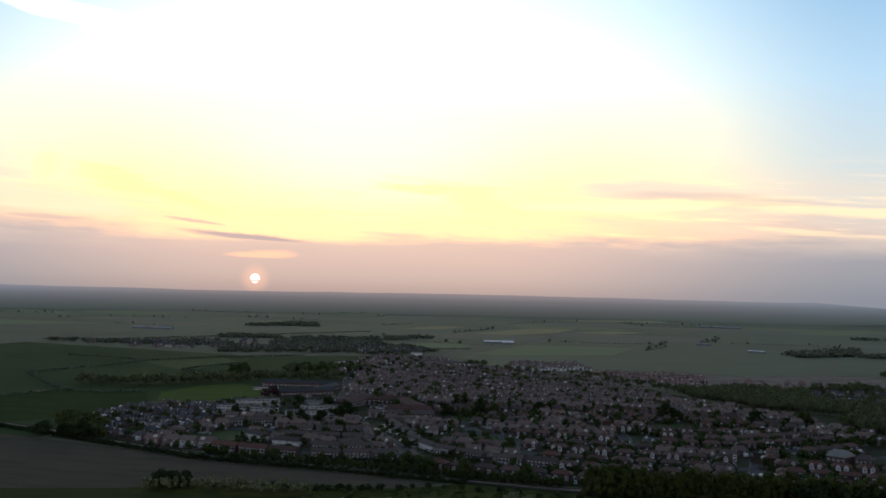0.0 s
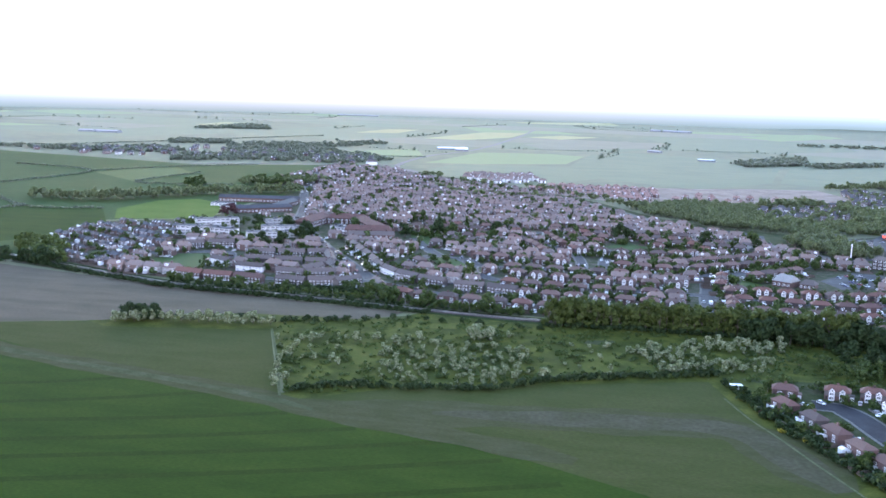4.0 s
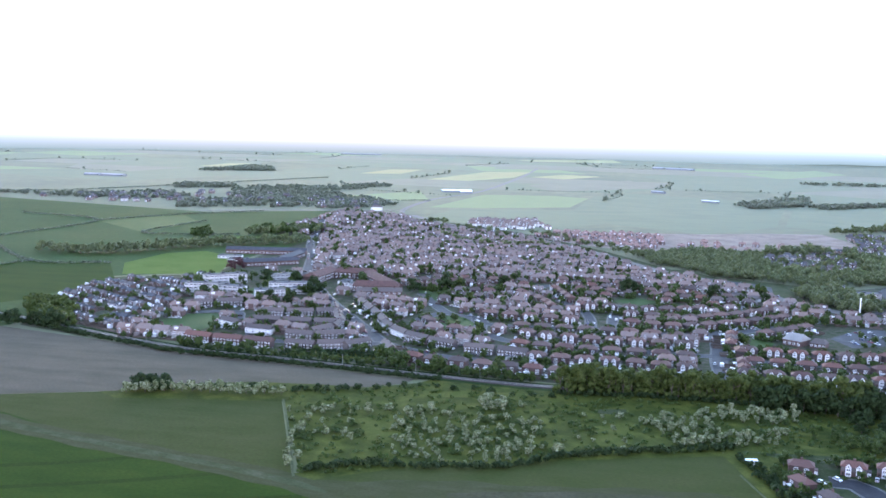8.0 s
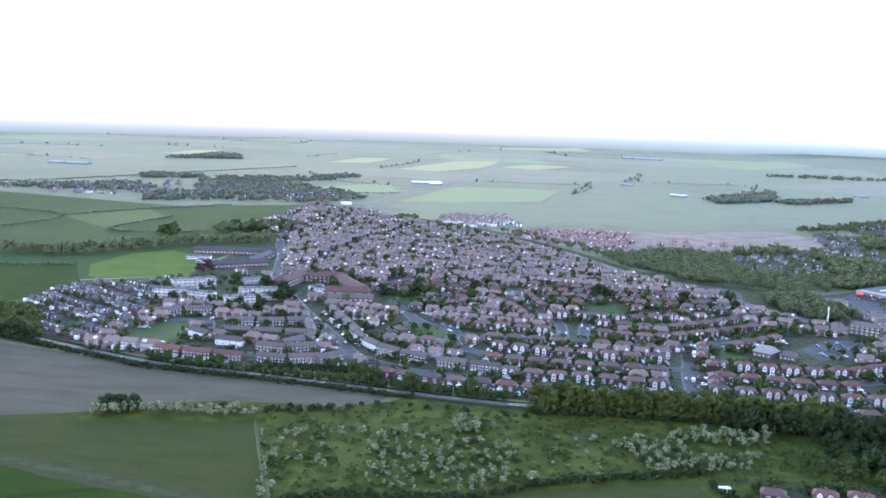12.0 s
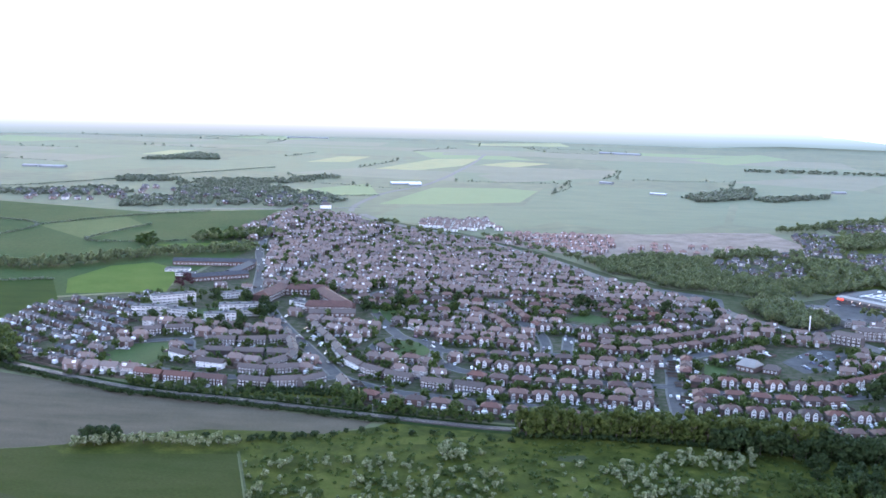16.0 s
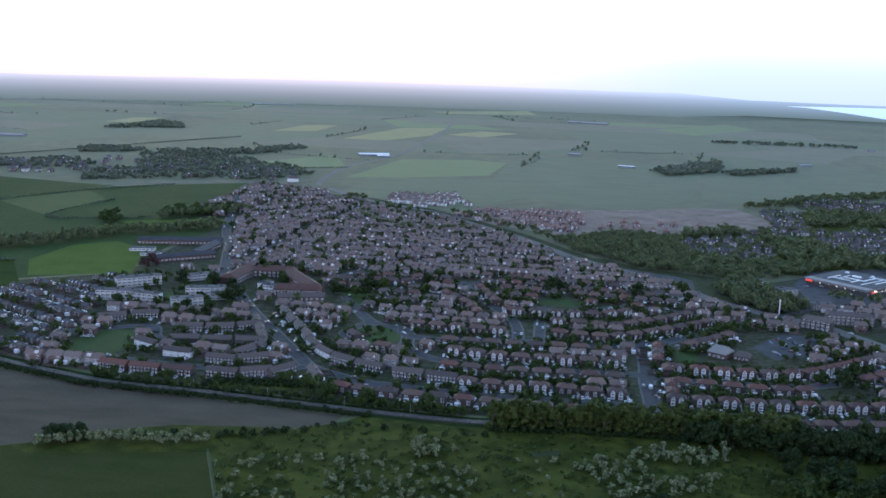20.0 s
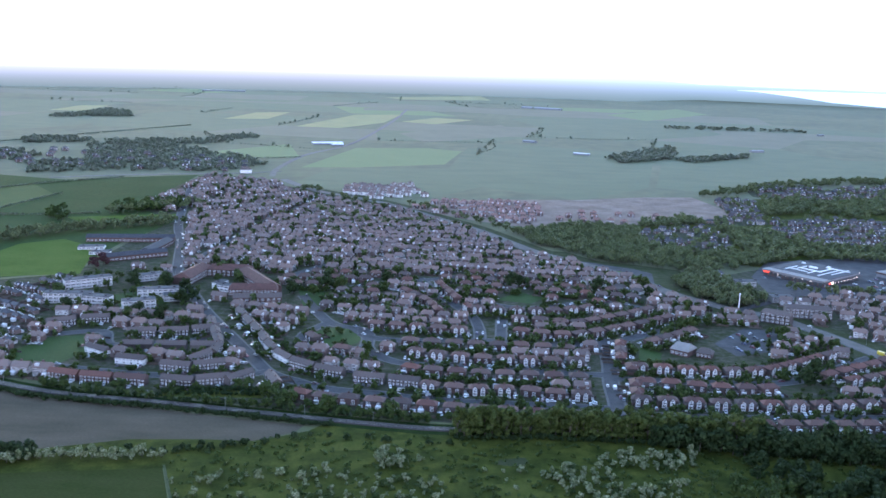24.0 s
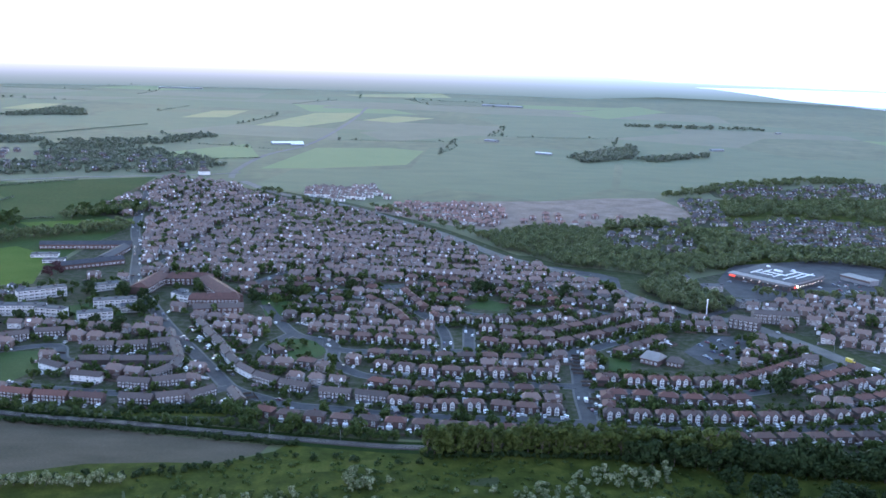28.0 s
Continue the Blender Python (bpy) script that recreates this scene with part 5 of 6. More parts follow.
def flats(label, w, d, storeys, x, y, angle, wall, roof=None):
    """A flat-roofed block with a row of windows to each storey."""
    b = thing("flat_block", label, "flats")
    h = 2.8 * storeys
    part("wall", Shape().box(-w / 2, -d / 2, 0, w / 2, d / 2, h), wall, b)
    part("roof", Shape().box(-w / 2 - 0.3, -d / 2 - 0.3, h, w / 2 + 0.3, d / 2 + 0.3, h + 0.35), roof or FELT, b)
    bays = max(2, int(w / 4.2))
    for k in range(storeys):
        for i in range(bays):
            cx = -w / 2 + w * (i + 0.5) / bays
            window(b, cx, -d / 2, 2.8 * k + 0.75, w / bays * 0.88, 1.7)
    for i in range(0, bays, 3):
        part("stair_tower", Shape().box(-w / 2 + w * (i + 0.9) / bays, -0.8, h + 0.35, -w / 2 + w * (i + 0.9) / bays + 2.4, 1.8, h + 1.6), FELT, b)
    return stand(b, x, y, angle)


def hall(name, label, category, w, d, eaves, ridge, x, y, angle, wall, tile, inset=0.0, bays=0, storeys=1, chimneys=0):
    """A long pitched-roof building with rows of windows on its front."""
    b = thing(name, label, category)
    body = Shape().box(-w / 2, -d / 2, 0, w / 2, d / 2, eaves)
    if not inset:
        body.gable_x(-w / 2, w / 2, d / 2, eaves, ridge - 0.2)
    part("wall", body, wall, b)
    part("roof", Shape().roof(-w / 2 - 0.4, -d / 2 - 0.5, w / 2 + 0.4, d / 2 + 0.5, eaves + 0.05, ridge, inset), tile, b)
    for k in range(storeys):
        for i in range(bays):
            window(b, -w / 2 + w * (i + 0.5) / bays, -d / 2, 1.0 + 2.9 * k, min(2.4, w / bays * 0.6), 1.6)
    for i in range(chimneys):
        cx = -w / 2 + w * (i + 0.5) / chimneys
        part("chimney", Shape().box(cx - 0.6, -0.5, ridge - 0.8, cx + 0.6, 0.5, ridge + 1.4), BRICK, b)
    return stand(b, x, y, angle)


WHITE_FLATS = "white flat-roofed block of flats with window bands"
flats(WHITE_FLATS, 26, 10, 3, -273, 742, 27, FLAT_WALL)
flats(WHITE_FLATS, 34, 10, 3, -270, 781, 18, FLAT_WALL)
flats(WHITE_FLATS, 18, 10, 2, -254, 775, 18, FLAT_WALL)
flats(WHITE_FLATS, 40, 10, 3, -342, 807, 36, FLAT_WALL)
flats(WHITE_FLATS, 38, 10, 3, -337, 755, 8, FLAT_WALL)
flats(WHITE_FLATS, 30, 9, 2, -298, 841, 38, FLAT_WALL)
flats(WHITE_FLATS, 24, 9, 3, -310, 749, -9, FLAT_WALL)
hall("school", "long dark-roofed school wing beside the playing field", "school", 92, 13, 4.6, 7.6, -377, 1009, 10, BRICK, SLATE, 0, 22)
hall("school", "dark-roofed school wing behind the lawns", "school", 62, 13, 4.6, 7.6, -343, 928, 37, BRICK, SLATE, 0, 15)
hall("school", "dark-roofed school cross wing", "school", 60, 13, 4.6, 7.6, -336, 972, 87, BRICK, SLATE, 0, 12)
flats("low white school annexe with flat roof", 26, 12, 1, -402, 963, 12, RENDER)
flats("low pale school kitchen with flat roof", 20, 10, 1, -384, 940, 12, RENDER)
RED_WORKS = "long red-brick building with brown tiled roof"
hall("brick_building", RED_WORKS, "building", 52, 17, 6.5, 10.5, -262, 853, 84, BRICK, TILE_WORKS, 4, 12, 2)
hall("brick_building", RED_WORKS, "building", 40, 16, 6.5, 10.5, -232, 873, 2, BRICK, TILE_WORKS, 4, 9, 2)
hall("brick_building", RED_WORKS, "building", 74, 16, 6.5, 10.5, -197, 838, -57, BRICK, TILE_WORKS, 4, 16, 2)
hall("brick_building", "red-brick building with many white windows", "building", 42, 14, 6.5, 10.5, -193, 803, 8, BRICK, TILE_WORKS, 3, 14, 2)
hall("shop_parade", "brick shop parade with pale fascia", "shops", 40, 11, 6.5, 9.5, -183, 775, 13, BRICK, TILE_GREY, 0, 9, 2, 3)
flats("white two-storey clinic with flat roof", 22, 9, 2, -217, 812, -21, RENDER)
flats("white two-storey clinic wing with flat roof", 14, 8, 2, -228, 823, 70, RENDER)
hall("community_hall", "broad grey-roofed hall beside the car park", "hall", 14, 15, 4.2, 8.6, 157, 686, -36, BRICK, CONCRETE, 2, 4)
hall("community_hall", "low grey-roofed annexe of the hall", "hall", 11, 10, 3.4, 6.6, 172, 681, -24, BRICK, TILE_GREY, 3, 4)
hall("apartment_block", "three-storey white and brick apartment block", "flats", 24, 12, 8.4, 11, 253, 784, -30, DASH, TILE_GREY, 3, 6, 3)
hall("apartment_block", "three-storey brick apartment block", "flats", 38, 12, 8.4, 11, 285, 805, -6, DASH, TILE_GREY, 3, 10, 3)
flats("pale flat-roofed office block beside the trees", 20, 11, 2, 277, 856, 8, CONCRETE)
flats("pale flat-roofed office block beside the trees", 20, 11, 2, 258, 911, 8, CONCRETE)
flats("pale flat-roofed office block beside the trees", 15, 10, 2, 237, 944, 8, CONCRETE)
flats("low white roadside store", 26, 8, 1, 70, 951, -46, RENDER)
hall("bungalow", "low pale-roofed building beside the road", "building", 14, 8, 2.8, 5, 133, 867, -29, RENDER, TILE_GREY, 2, 3)
for i in range(6):
    hall("bungalow", "low pale-roofed bungalow beside the main road", "house", 11, 8, 2.8, 5.2, 93 + 14.0 * i, 916 - 12.5 * i, -39, RENDER, TILE_GREY, 2, 3)

# supermarket: a long shed with a lit front canopy, skylights and plant on the roof
st = thing("supermarket", "large grey supermarket with felt roof, white plant and lit red signs", "shop")
part("wall", Shape().box(-33, 0, 0, 33, 68, 6.4), CLADDING, st)
part("front_wall", Shape().box(-33, -0.2, 0, 33, 0, 3.2), BRICK, st, "red-brick shop front")
part("roof", Shape().box(-33.4, 9.0, 6.4, 33.4, 68.4, 6.9), FELT, st, "dark felt roof")
part("front_roof", Shape().box(-33.8, -2.5, 5.6, 33.8, 9.0, 6.6), CONCRETE, st, "pale brown-grey roof along the front")
part("canopy", Shape().box(33, -2.5, 4.0, 36.5, 68, 4.6), TILE_GREY, st)
for i in range(12):
    part("shop_window", Shape().box(-32 + 5.4 * i, -0.35, 0.6, -28.2 + 5.4 * i, -0.2, 4.0), GLASS, st)
for i in range(10):
    part("shop_window", Shape().box(33.0, 3 + 6.4 * i, 0.6, 33.15, 8 + 6.4 * i, 3.6), GLASS, st)
for x, y, w, d, h in ((-18, 26, 1.0, 22, 0.7), (-8, 22, 20, 1.0, 0.7), (0, 32, 24, 1.6, 0.8), (-4, 44, 9, 3, 1.5), (10, 42, 1.4, 24, 0.7), (18, 34, 1.0, 40, 0.7), (16, 56, 26, 1.4, 0.8), (24, 46, 1.0, 34, 0.7), (-22, 56, 3, 3, 1.2), (4, 60, 3, 3, 1.2), (-12, 36, 1.0, 18, 0.7), (6, 24, 1.0, 16, 0.7)):
    part("roof_plant", Shape().box(x - w / 2, y - d / 2, 6.9, x + w / 2, y + d / 2, 6.9 + h), WHITE, st, "white roof plant and ducts")
part("sign", Shape().box(-32, -2.75, 3.6, -25, -2.5, 5.2), REDSIGN, st, "lit red fascia sign")
part("sign", Shape().box(36.5, 2, 3.4, 36.75, 9, 4.9), REDSIGN, st, "lit red fascia sign")
for i in range(8):
    part("front_lamp", Shape().box(36.5, 14 + 6 * i, 3.4, 36.8, 14.6 + 6 * i, 3.9), LIT, st)
for i in range(5):
    part("front_lamp", Shape().box(-16 + 9 * i, -2.8, 3.8, -15.5 + 9 * i, -2.5, 4.2), LIT, st)
st.matrix_world = Matrix.Translation((314, 943, 0.02)) @ Matrix.Rotation(radians(-47.5), 4, "Z")
st2 = thing("retail_shed", "long low white retail shed with flat roof", "shop")
part("wall", Shape().box(-17, -7, 0, 17, 7, 5.0), CLADDING, st2)
part("roof", Shape().box(-17.5, -7.5, 5.0, 17.5, 7.5, 5.6), CONCRETE, st2, "pale flat roof")
part("fascia", Shape().box(-17.4, -7.9, 3.6, 17.4, -7.5, 5.0), BRICK, st2)
stand(st2, 424, 968, -58)

# farm sheds and glasshouses far off
FAR_SHEDS = [(-342, 2098, 66, 22, 20), (-317, 2074, 26, 14, 19), (624, 2259, 30, 14, 18), (-1120, 4129, 180, 18, 9), (200, 3624, 150, 30, -21), (106, 2305, 32, 14, -33), (206, 2062, 34, 10, -23), (944, 2801, 16, 9, 20), (-1238, 2212, 60, 24, 1), (-1296, 2216, 40, 22, 1)]
for x, y, w, d, a in FAR_SHEDS:
    b = thing("farm_shed", "low pale metal-roofed shed far off in the fields", "shed", "far sheds")
    part("wall", Shape().box(-w / 2, -d / 2, 0, w / 2, d / 2, 3.5), CLADDING, b)
    part("roof", Shape().roof(-w / 2 - 0.5, -d / 2 - 0.5, w / 2 + 0.5, d / 2 + 0.5, 3.55, 3.6 + 0.1 * d, 0), WHITE if y < 2150 else CLADDING, b)
    stand(b, x, y, a)
b = thing("pumping_house", "white house at the end of the street", "house")
part("wall", Shape().box(-9, -5, 0, 9, 5, 6), RENDER, b)
part("roof", Shape().roof(-9.5, -5.5, 9.5, 5.5, 6.05, 9.5, 3), TILE_GREY, b)
stand(b, -395, 1588, 22)

# lattice-free white mast at the junction
m = thing("mast", "tall slim white mast beside the main road", "mast")
part("base", Shape().box(-1.2, -1.2, 0, 1.2, 1.2, 0.8), CONCRETE, m)
part("pole", Shape().tube((0, 0, 0.8), (0, 0, 13.5), 0.55, 0.42, 8), WHITE, m)
part("head", Shape().tube((0, 0, 13.5), (0, 0, 15.5), 0.7, 0.7, 8), WHITE, m)
stand(m, 230, 818, 16)


# ---- trees and bushes ----
def leaf_shape(seed, height, radius, leaves, size, lobes=8, low=0.28):
    """A crown of small bent leaf clumps round several uneven lobes."""
    r, s_ = random.Random(seed), Shape()
    balls = []
    for i in range(lobes):
        z = r.uniform(low + 0.1, 0.9)
        a, q = r.uniform(0, 6.28), r.uniform(0.15, 0.95) * radius * (1.15 - 0.75 * max(0.0, z - 0.4))
        balls.append((q * math.cos(a), q * math.sin(a), z * height, radius * r.uniform(0.24, 0.46)))
    balls.append((0, 0, height * 0.6, radius * 0.62))
    for i in range(leaves):
        bx, by, bz, br = balls[i % len(balls)]
        d = Vector((r.gauss(0, 1), r.gauss(0, 1), r.gauss(0.15, 0.9))).normalized()
        p = Vector((bx, by, bz)) + d * br * r.uniform(0.45, 1.3)
        p.z = max(p.z, height * low * 0.6)
        u = Vector((r.gauss(0, 1), r.gauss(0, 1), r.gauss(0, 1))).cross(d)
        u = u.normalized() * size * r.uniform(0.6, 1.3)
        v = (d.cross(u).normalized() + d * r.uniform(-0.7, 0.7)).normalized() * size * r.uniform(0.6, 1.2)
        s_.quad(p - u - v * 0.6, p + u * 0.8 - v, p + u + v * 0.7, p - u * 0.7 + v)
    return s_


def tree(name, label, category, seed, height, radius, mat, leaves=520, size=0.62, group="", low=0.16):
    t = thing(name, label, category, group)
    r = random.Random(seed)
    tr = Shape().tube((0, 0, 0), (r.uniform(-0.3, 0.3), r.uniform(-0.3, 0.3), height * 0.62), 0.028 * height, 0.012 * height, 7)
    for i in range(5):
        a, z = r.uniform(0, 6.28), height * r.uniform(0.25, 0.5)
        tr.tube((0, 0, z), (0.6 * radius * math.cos(a), 0.6 * radius * math.sin(a), z + height * 0.24), 0.012 * height, 0.004 * height, 5)
    part("trunk", tr, BARK, t)
    part("crown", leaf_shape(seed, height, radius, leaves, size, 14, low), mat, t)
    return t


def bush(name, label, category, seed, height, radius, mat, leaves=190, size=0.42, group=""):
    """A bush in one mesh: short stems and a low crown."""
    f = Shape().tube((0, 0, 0), (0.2, 0, height * 0.5), 0.12, 0.05, 5).tube((0, 0, 0), (-0.3, 0.2, height * 0.45), 0.1, 0.05, 5)
    stems = len(f.f)
    f.put(leaf_shape(seed, height, radius, leaves, size, 6, 0.12), 0, 0, 0, 0)
    me = f.mesh(name, mat)
    me.materials.append(BARK)
    me.polygons.foreach_set("material_index", [1 if i < stems else 0 for i in range(len(f.f))])
    return tagged(new(name, me), label, category, group)


TREES = {}
for i in range(3):
    TREES["leafy", i] = tree("tree", "broad green leafy tree among the houses", "tree", 20 + i, 9.0, 4.2, LEAF, 480, 0.58, group="trees of the town")
    TREES["dark", i] = tree("tree", "dense dark green tree", "tree", 30 + i, 11.0, 5.0, LEAF_DARK, 760, 0.6, group="trees of the town")
    TREES["belt", i] = tree("poplar", "tall yellow-green tree in the belt beside the railway", "tree", 40 + i, 15.0, 3.6, LEAF_FRESH, 1000, 0.5, group="tree belt", low=0.0)
    TREES["thorn", i] = bush("hawthorn", "rounded hawthorn bush covered in pale blossom", "bush", 50 + i, 4.4, 2.5, BLOSSOM, 300, 0.4, group="flowering thorns")
    TREES["scrub", i] = bush("bush", "low dark green scrub bush", "bush", 60 + i, 3.0, 2.4, LEAF, 170, 0.42, group="scrub")
TREES["gorse", 0] = bush("broom_bush", "bright yellow flowering broom", "bush", 71, 2.2, 2.2, GORSE, 150, 0.4)
TREES["copper", 0] = tree("copper_beech", "dark copper-leaved tree beside the flats", "tree", 72, 11, 5.4, LEAF_RED, 500, 0.7)
PLANTED = set()
grow = random.Random(77)


def plant(kind, x, y, scale=1.0):
    i = grow.choice([k for key, k in TREES if key == kind])
    ob = TREES[kind, i]
    k = scale * grow.uniform(0.8, 1.2)
    m = Matrix.Translation((x, y, 0.02)) @ Matrix.Rotation(grow.uniform(0, 6.28), 4, "Z")
    if (kind, i) not in PLANTED:
        PLANTED.add((kind, i))
        ob.matrix_world = m
        t = ob
    else:
        t = copy_thing(ob, m)
    t.scale = (k, k, k * grow.uniform(0.85, 1.1))


SCRUB = []


def plant_line(kind, points, gap, wide, scale=1.0, skip=0.0):
    line = curve(points, gap)
    if kind == "scrub":
        SCRUB.extend(tuple(p + q * grow.uniform(-wide, wide)) for p, q in zip(line, normals(line)))
        return
    for p, q in zip(line, normals(line)):
        if grow.random() >= skip:
            c = p + q * grow.uniform(-wide, wide)
            plant(kind, c.x, c.y, scale)


# belt along the railway
BELT = [(-5, 510), (41, 515), (104, 515), (165, 508), (245, 500), (322, 485)]
plant_line("belt", [(x + 2, y + 9) for x, y in BELT[:4]], 5.5, 2.0, 1.0)
plant_line("belt", BELT[:4], 3.9, 2.0, 1.15)
plant_line("belt", [(x + 4, y + 4) for x, y in BELT[:4]], 4.8, 2.0, 1.05)
plant_line("dark", BELT[3:], 5.0, 2.5, 1.35)
plant_line("dark", [(x + 4, y - 8) for x, y in BELT[2:]], 6.0, 3.0, 1.1)
plant_line("scrub", [(x, y - 6) for x, y in BELT], 3.6, 1.5, 1.35)
for x, y in scatter([(153, 489), (235, 471), (310, 439), (298, 361), (230, 426), (173, 444), (150, 470)], 85, grow, 5):
    plant("dark", x, y, 0.85)
for x, y in scatter([(122, 460), (168, 467), (204, 435), (153, 420)], 14, grow, 6):
    plant("leafy", x, y, 0.8)
# thorn scrub on the meadow
THORNS = [([(-88, 439), (-73, 458), (-47, 451), (-10, 450), (-5, 401), (-20, 379), (-55, 368), (-76, 378)], 118, 4.6, (0.55, 0.7, 0.8, 0.95)), ([(-147, 429), (-143, 441), (-110, 450), (-95, 394), (-116, 389), (-114, 349), (-125, 369)], 26, 5.0, (0.6, 0.8, 1.1)),
          ([(39, 463), (62, 477), (79, 471), (76, 430), (59, 424), (51, 442)], 34, 4.2, (0.8, 1.0, 1.2)), ([(66, 481), (81, 491), (127, 498), (123, 476), (91, 472)], 24, 5.0, (0.9, 1.1, 1.35)), ([(77, 449), (115, 457), (112, 440), (75, 426)], 24, 4.0, (0.7, 0.9, 1.1)),
          ([(-50, 472), (-45, 481), (-34, 480), (-31, 463), (-42, 459)], 12, 3.2, (1.0, 1.2, 1.35)), ([(8, 472), (36, 474), (34, 408), (9, 401)], 12, 5.0, (0.5, 0.7, 0.9))]
for area, count, gap, sizes in THORNS:
    for x, y in scatter(area, count, grow, gap):
        plant("thorn", x, y, 0.86 * grow.choice(sizes))
    for x, y in scatter(area, int(count * 0.3), grow, 3.0):
        plant("scrub", x, y, grow.choice((0.6, 0.8, 1.1)))
for x, y in ((-24, 471), (-104, 440), (-93, 446), (-82, 442), (-12, 392), (2, 398), (-118, 352), (-128, 400), (-116, 362)):
    plant("thorn", x, y, 1.1)
plant_line("thorn", [(-246, 442), (-217, 452), (-190, 456), (-160, 461)], 4.6, 1.5, 1.25)
plant_line("scrub", [(-246, 448), (-217, 457), (-162, 469), (-121, 480)], 6.0, 3.0, 1.0)
plant_line("scrub", [(-108, 348), (-90, 360), (-55, 366), (-19, 376), (5, 394), (32, 407), (72, 422), (86, 430)], 2.6, 1.8, 0.8)
plant_line("scrub", [(87, 414), (98, 376), (112, 340), (125, 310), (140, 275)], 3.6, 1.2, 0.62)
plant_line("scrub", [(94, 404), (104, 372), (117, 340), (131, 308)], 5.5, 2.0, 0.6)
plant_line("scrub", [(-154, 475), (-121, 484), (-88, 500), (-44, 498), (-9, 495)], 9.0, 4.0, 0.8)
plant_line("leafy", [(153, 441), (204, 422), (245, 397)], 9, 4, 0.7)
for x, y in ((-242, 448), (-237, 451), (-232, 450), (-227, 453)):
    plant("dark", x, y, 0.8)
plant_line("leafy", [(103, 399), (101, 390), (108, 379)], 6, 2, 0.5)
plant("gorse", 104, 350, 0.8)
plant("gorse", 112, 340, 0.7)
# hedges and trees between the railway and the houses
plant_line("scrub", [(-520, 630), (-428, 599), (-346, 567), (-261, 538), (-190, 530), (-122, 520), (-80, 514)], 2.6, 1.4)
NORTH_RAIL = [(-268, 557), (-231, 550), (-196, 546), (-160, 542), (-122, 538), (-85, 533), (-58, 529), (-24, 526)]
plant_line("leafy", NORTH_RAIL, 6.5, 2.2, 0.62, 0.1)
for k in range(2):
    plant_line("scrub", [(-190 + 6 * k, 554 + 8.0 * k), (-130, 559 + 7.0 * k)], 3.0, 0.5)
plant_line("scrub", NORTH_RAIL, 5.0, 3.0, 1.1)
for x, y in ((-120, 552), (-114, 549), (-108, 549), (-125, 555)):
    plant("leafy", x, y, 0.95)
plant_line("dark", [(-422, 590), (-394, 588), (-373, 584)], 8, 5, 1.0)
# trees of the town
for x, y in ((-280, 828), (-275, 820), (-242, 765), (-247, 770), (-239, 774), (-241, 875), (-296, 806), (-325, 784), (-353, 772), (-320, 751), (-297, 738), (-245, 714), (-307, 825), (-257, 813), (-288, 789), (-267, 724), (-326, 726), (-230, 740), (-252, 699),
             (-160, 812), (-133, 835), (-121, 837), (-141, 809), (-82, 861), (-222, 1030), (-158, 1194), (-255, 1376), (112, 861), (41, 872), (32, 859), (158, 887), (157, 847), (228, 624), (235, 633), (246, 740), (295, 792), (-84, 539), (-45, 533), (238, 717), (317, 773), (363, 797), (386, 754), (353, 837)):
    plant(grow.choice(("leafy", "dark")), x, y, grow.uniform(0.9, 1.35))
for x, y in ((-225, 905), (-212, 892), (-228, 880), (-210, 870), (-222, 858), (-236, 846), (-216, 842)):
    plant("leafy", x, y, 0.9)
plant("copper", -362, 893)
plant("copper", -366, 880, 0.8)
for area, count in (([(-38, 628), (79, 624), (79, 636), (-34, 644)], 10), ([(-44, 559), (74, 561), (79, 570), (-37, 578)], 0), ([(103, 577), (210, 585), (210, 600), (108, 596)], 12), ([(123, 643), (195, 646), (200, 657), (128, 655)], 8),
                    ([(-40, 596), (74, 590), (79, 602), (-36, 610)], 14), ([(-110, 662), (-57, 634), (-47, 626), (-126, 637)], 10), ([(-24, 786), (-45, 840), (-39, 847), (-14, 795)], 8), ([(-169, 646), (-127, 667), (-101, 633), (-144, 653)], 8),
                    ([(231, 602), (314, 631), (314, 643), (221, 614)], 9), ([(-248, 626), (-177, 634), (-176, 626), (-248, 616)], 8), ([(-259, 682), (-184, 708), (-188, 722), (-260, 701)], 9), ([(200, 717), (256, 757), (243, 707), (205, 678)], 12),
                    ([(-120, 695), (-94, 713), (-88, 683), (-106, 665)], 8), ([(71, 952), (112, 901), (132, 931), (91, 976)], 10), ([(138, 726), (217, 776), (222, 785), (143, 739)], 10)):
    for x, y in scatter(area, count, grow, 4):
        if not near_road(x, y, 2.5):
            plant(grow.choice(("leafy", "leafy", "scrub")), x, y, 0.6)


def wood(name, label, spots, mat, height, radius, leaves=90, size=1.15, seed=1):
    """Many trees far off, joined."""
    r, s_, tk = random.Random(seed), Shape(), Shape()
    forms = [leaf_shape(seed * 10 + i, height, radius, leaves, size, 5) for i in range(4)]
    for x, y in spots:
        k = r.uniform(0.7, 1.25)
        s_.put(r.choice(forms), x, y, 0, r.uniform(0, 6.28), k)
        if height > 3:
            tk.tube((x, y, 0), (x, y, height * k * 0.5), 0.3, 0.15, 3)
    t = thing(name, label, "trees", kind="stuff")
    part("crowns", s_, mat, t)
    if tk.v:
        part("trunks", tk, BARK, t)


def along(points, gap, wide, r):
    line = curve(points, gap)
    return [tuple(p + q * r.uniform(-wide, wide)) for p, q in zip(line, normals(line))]


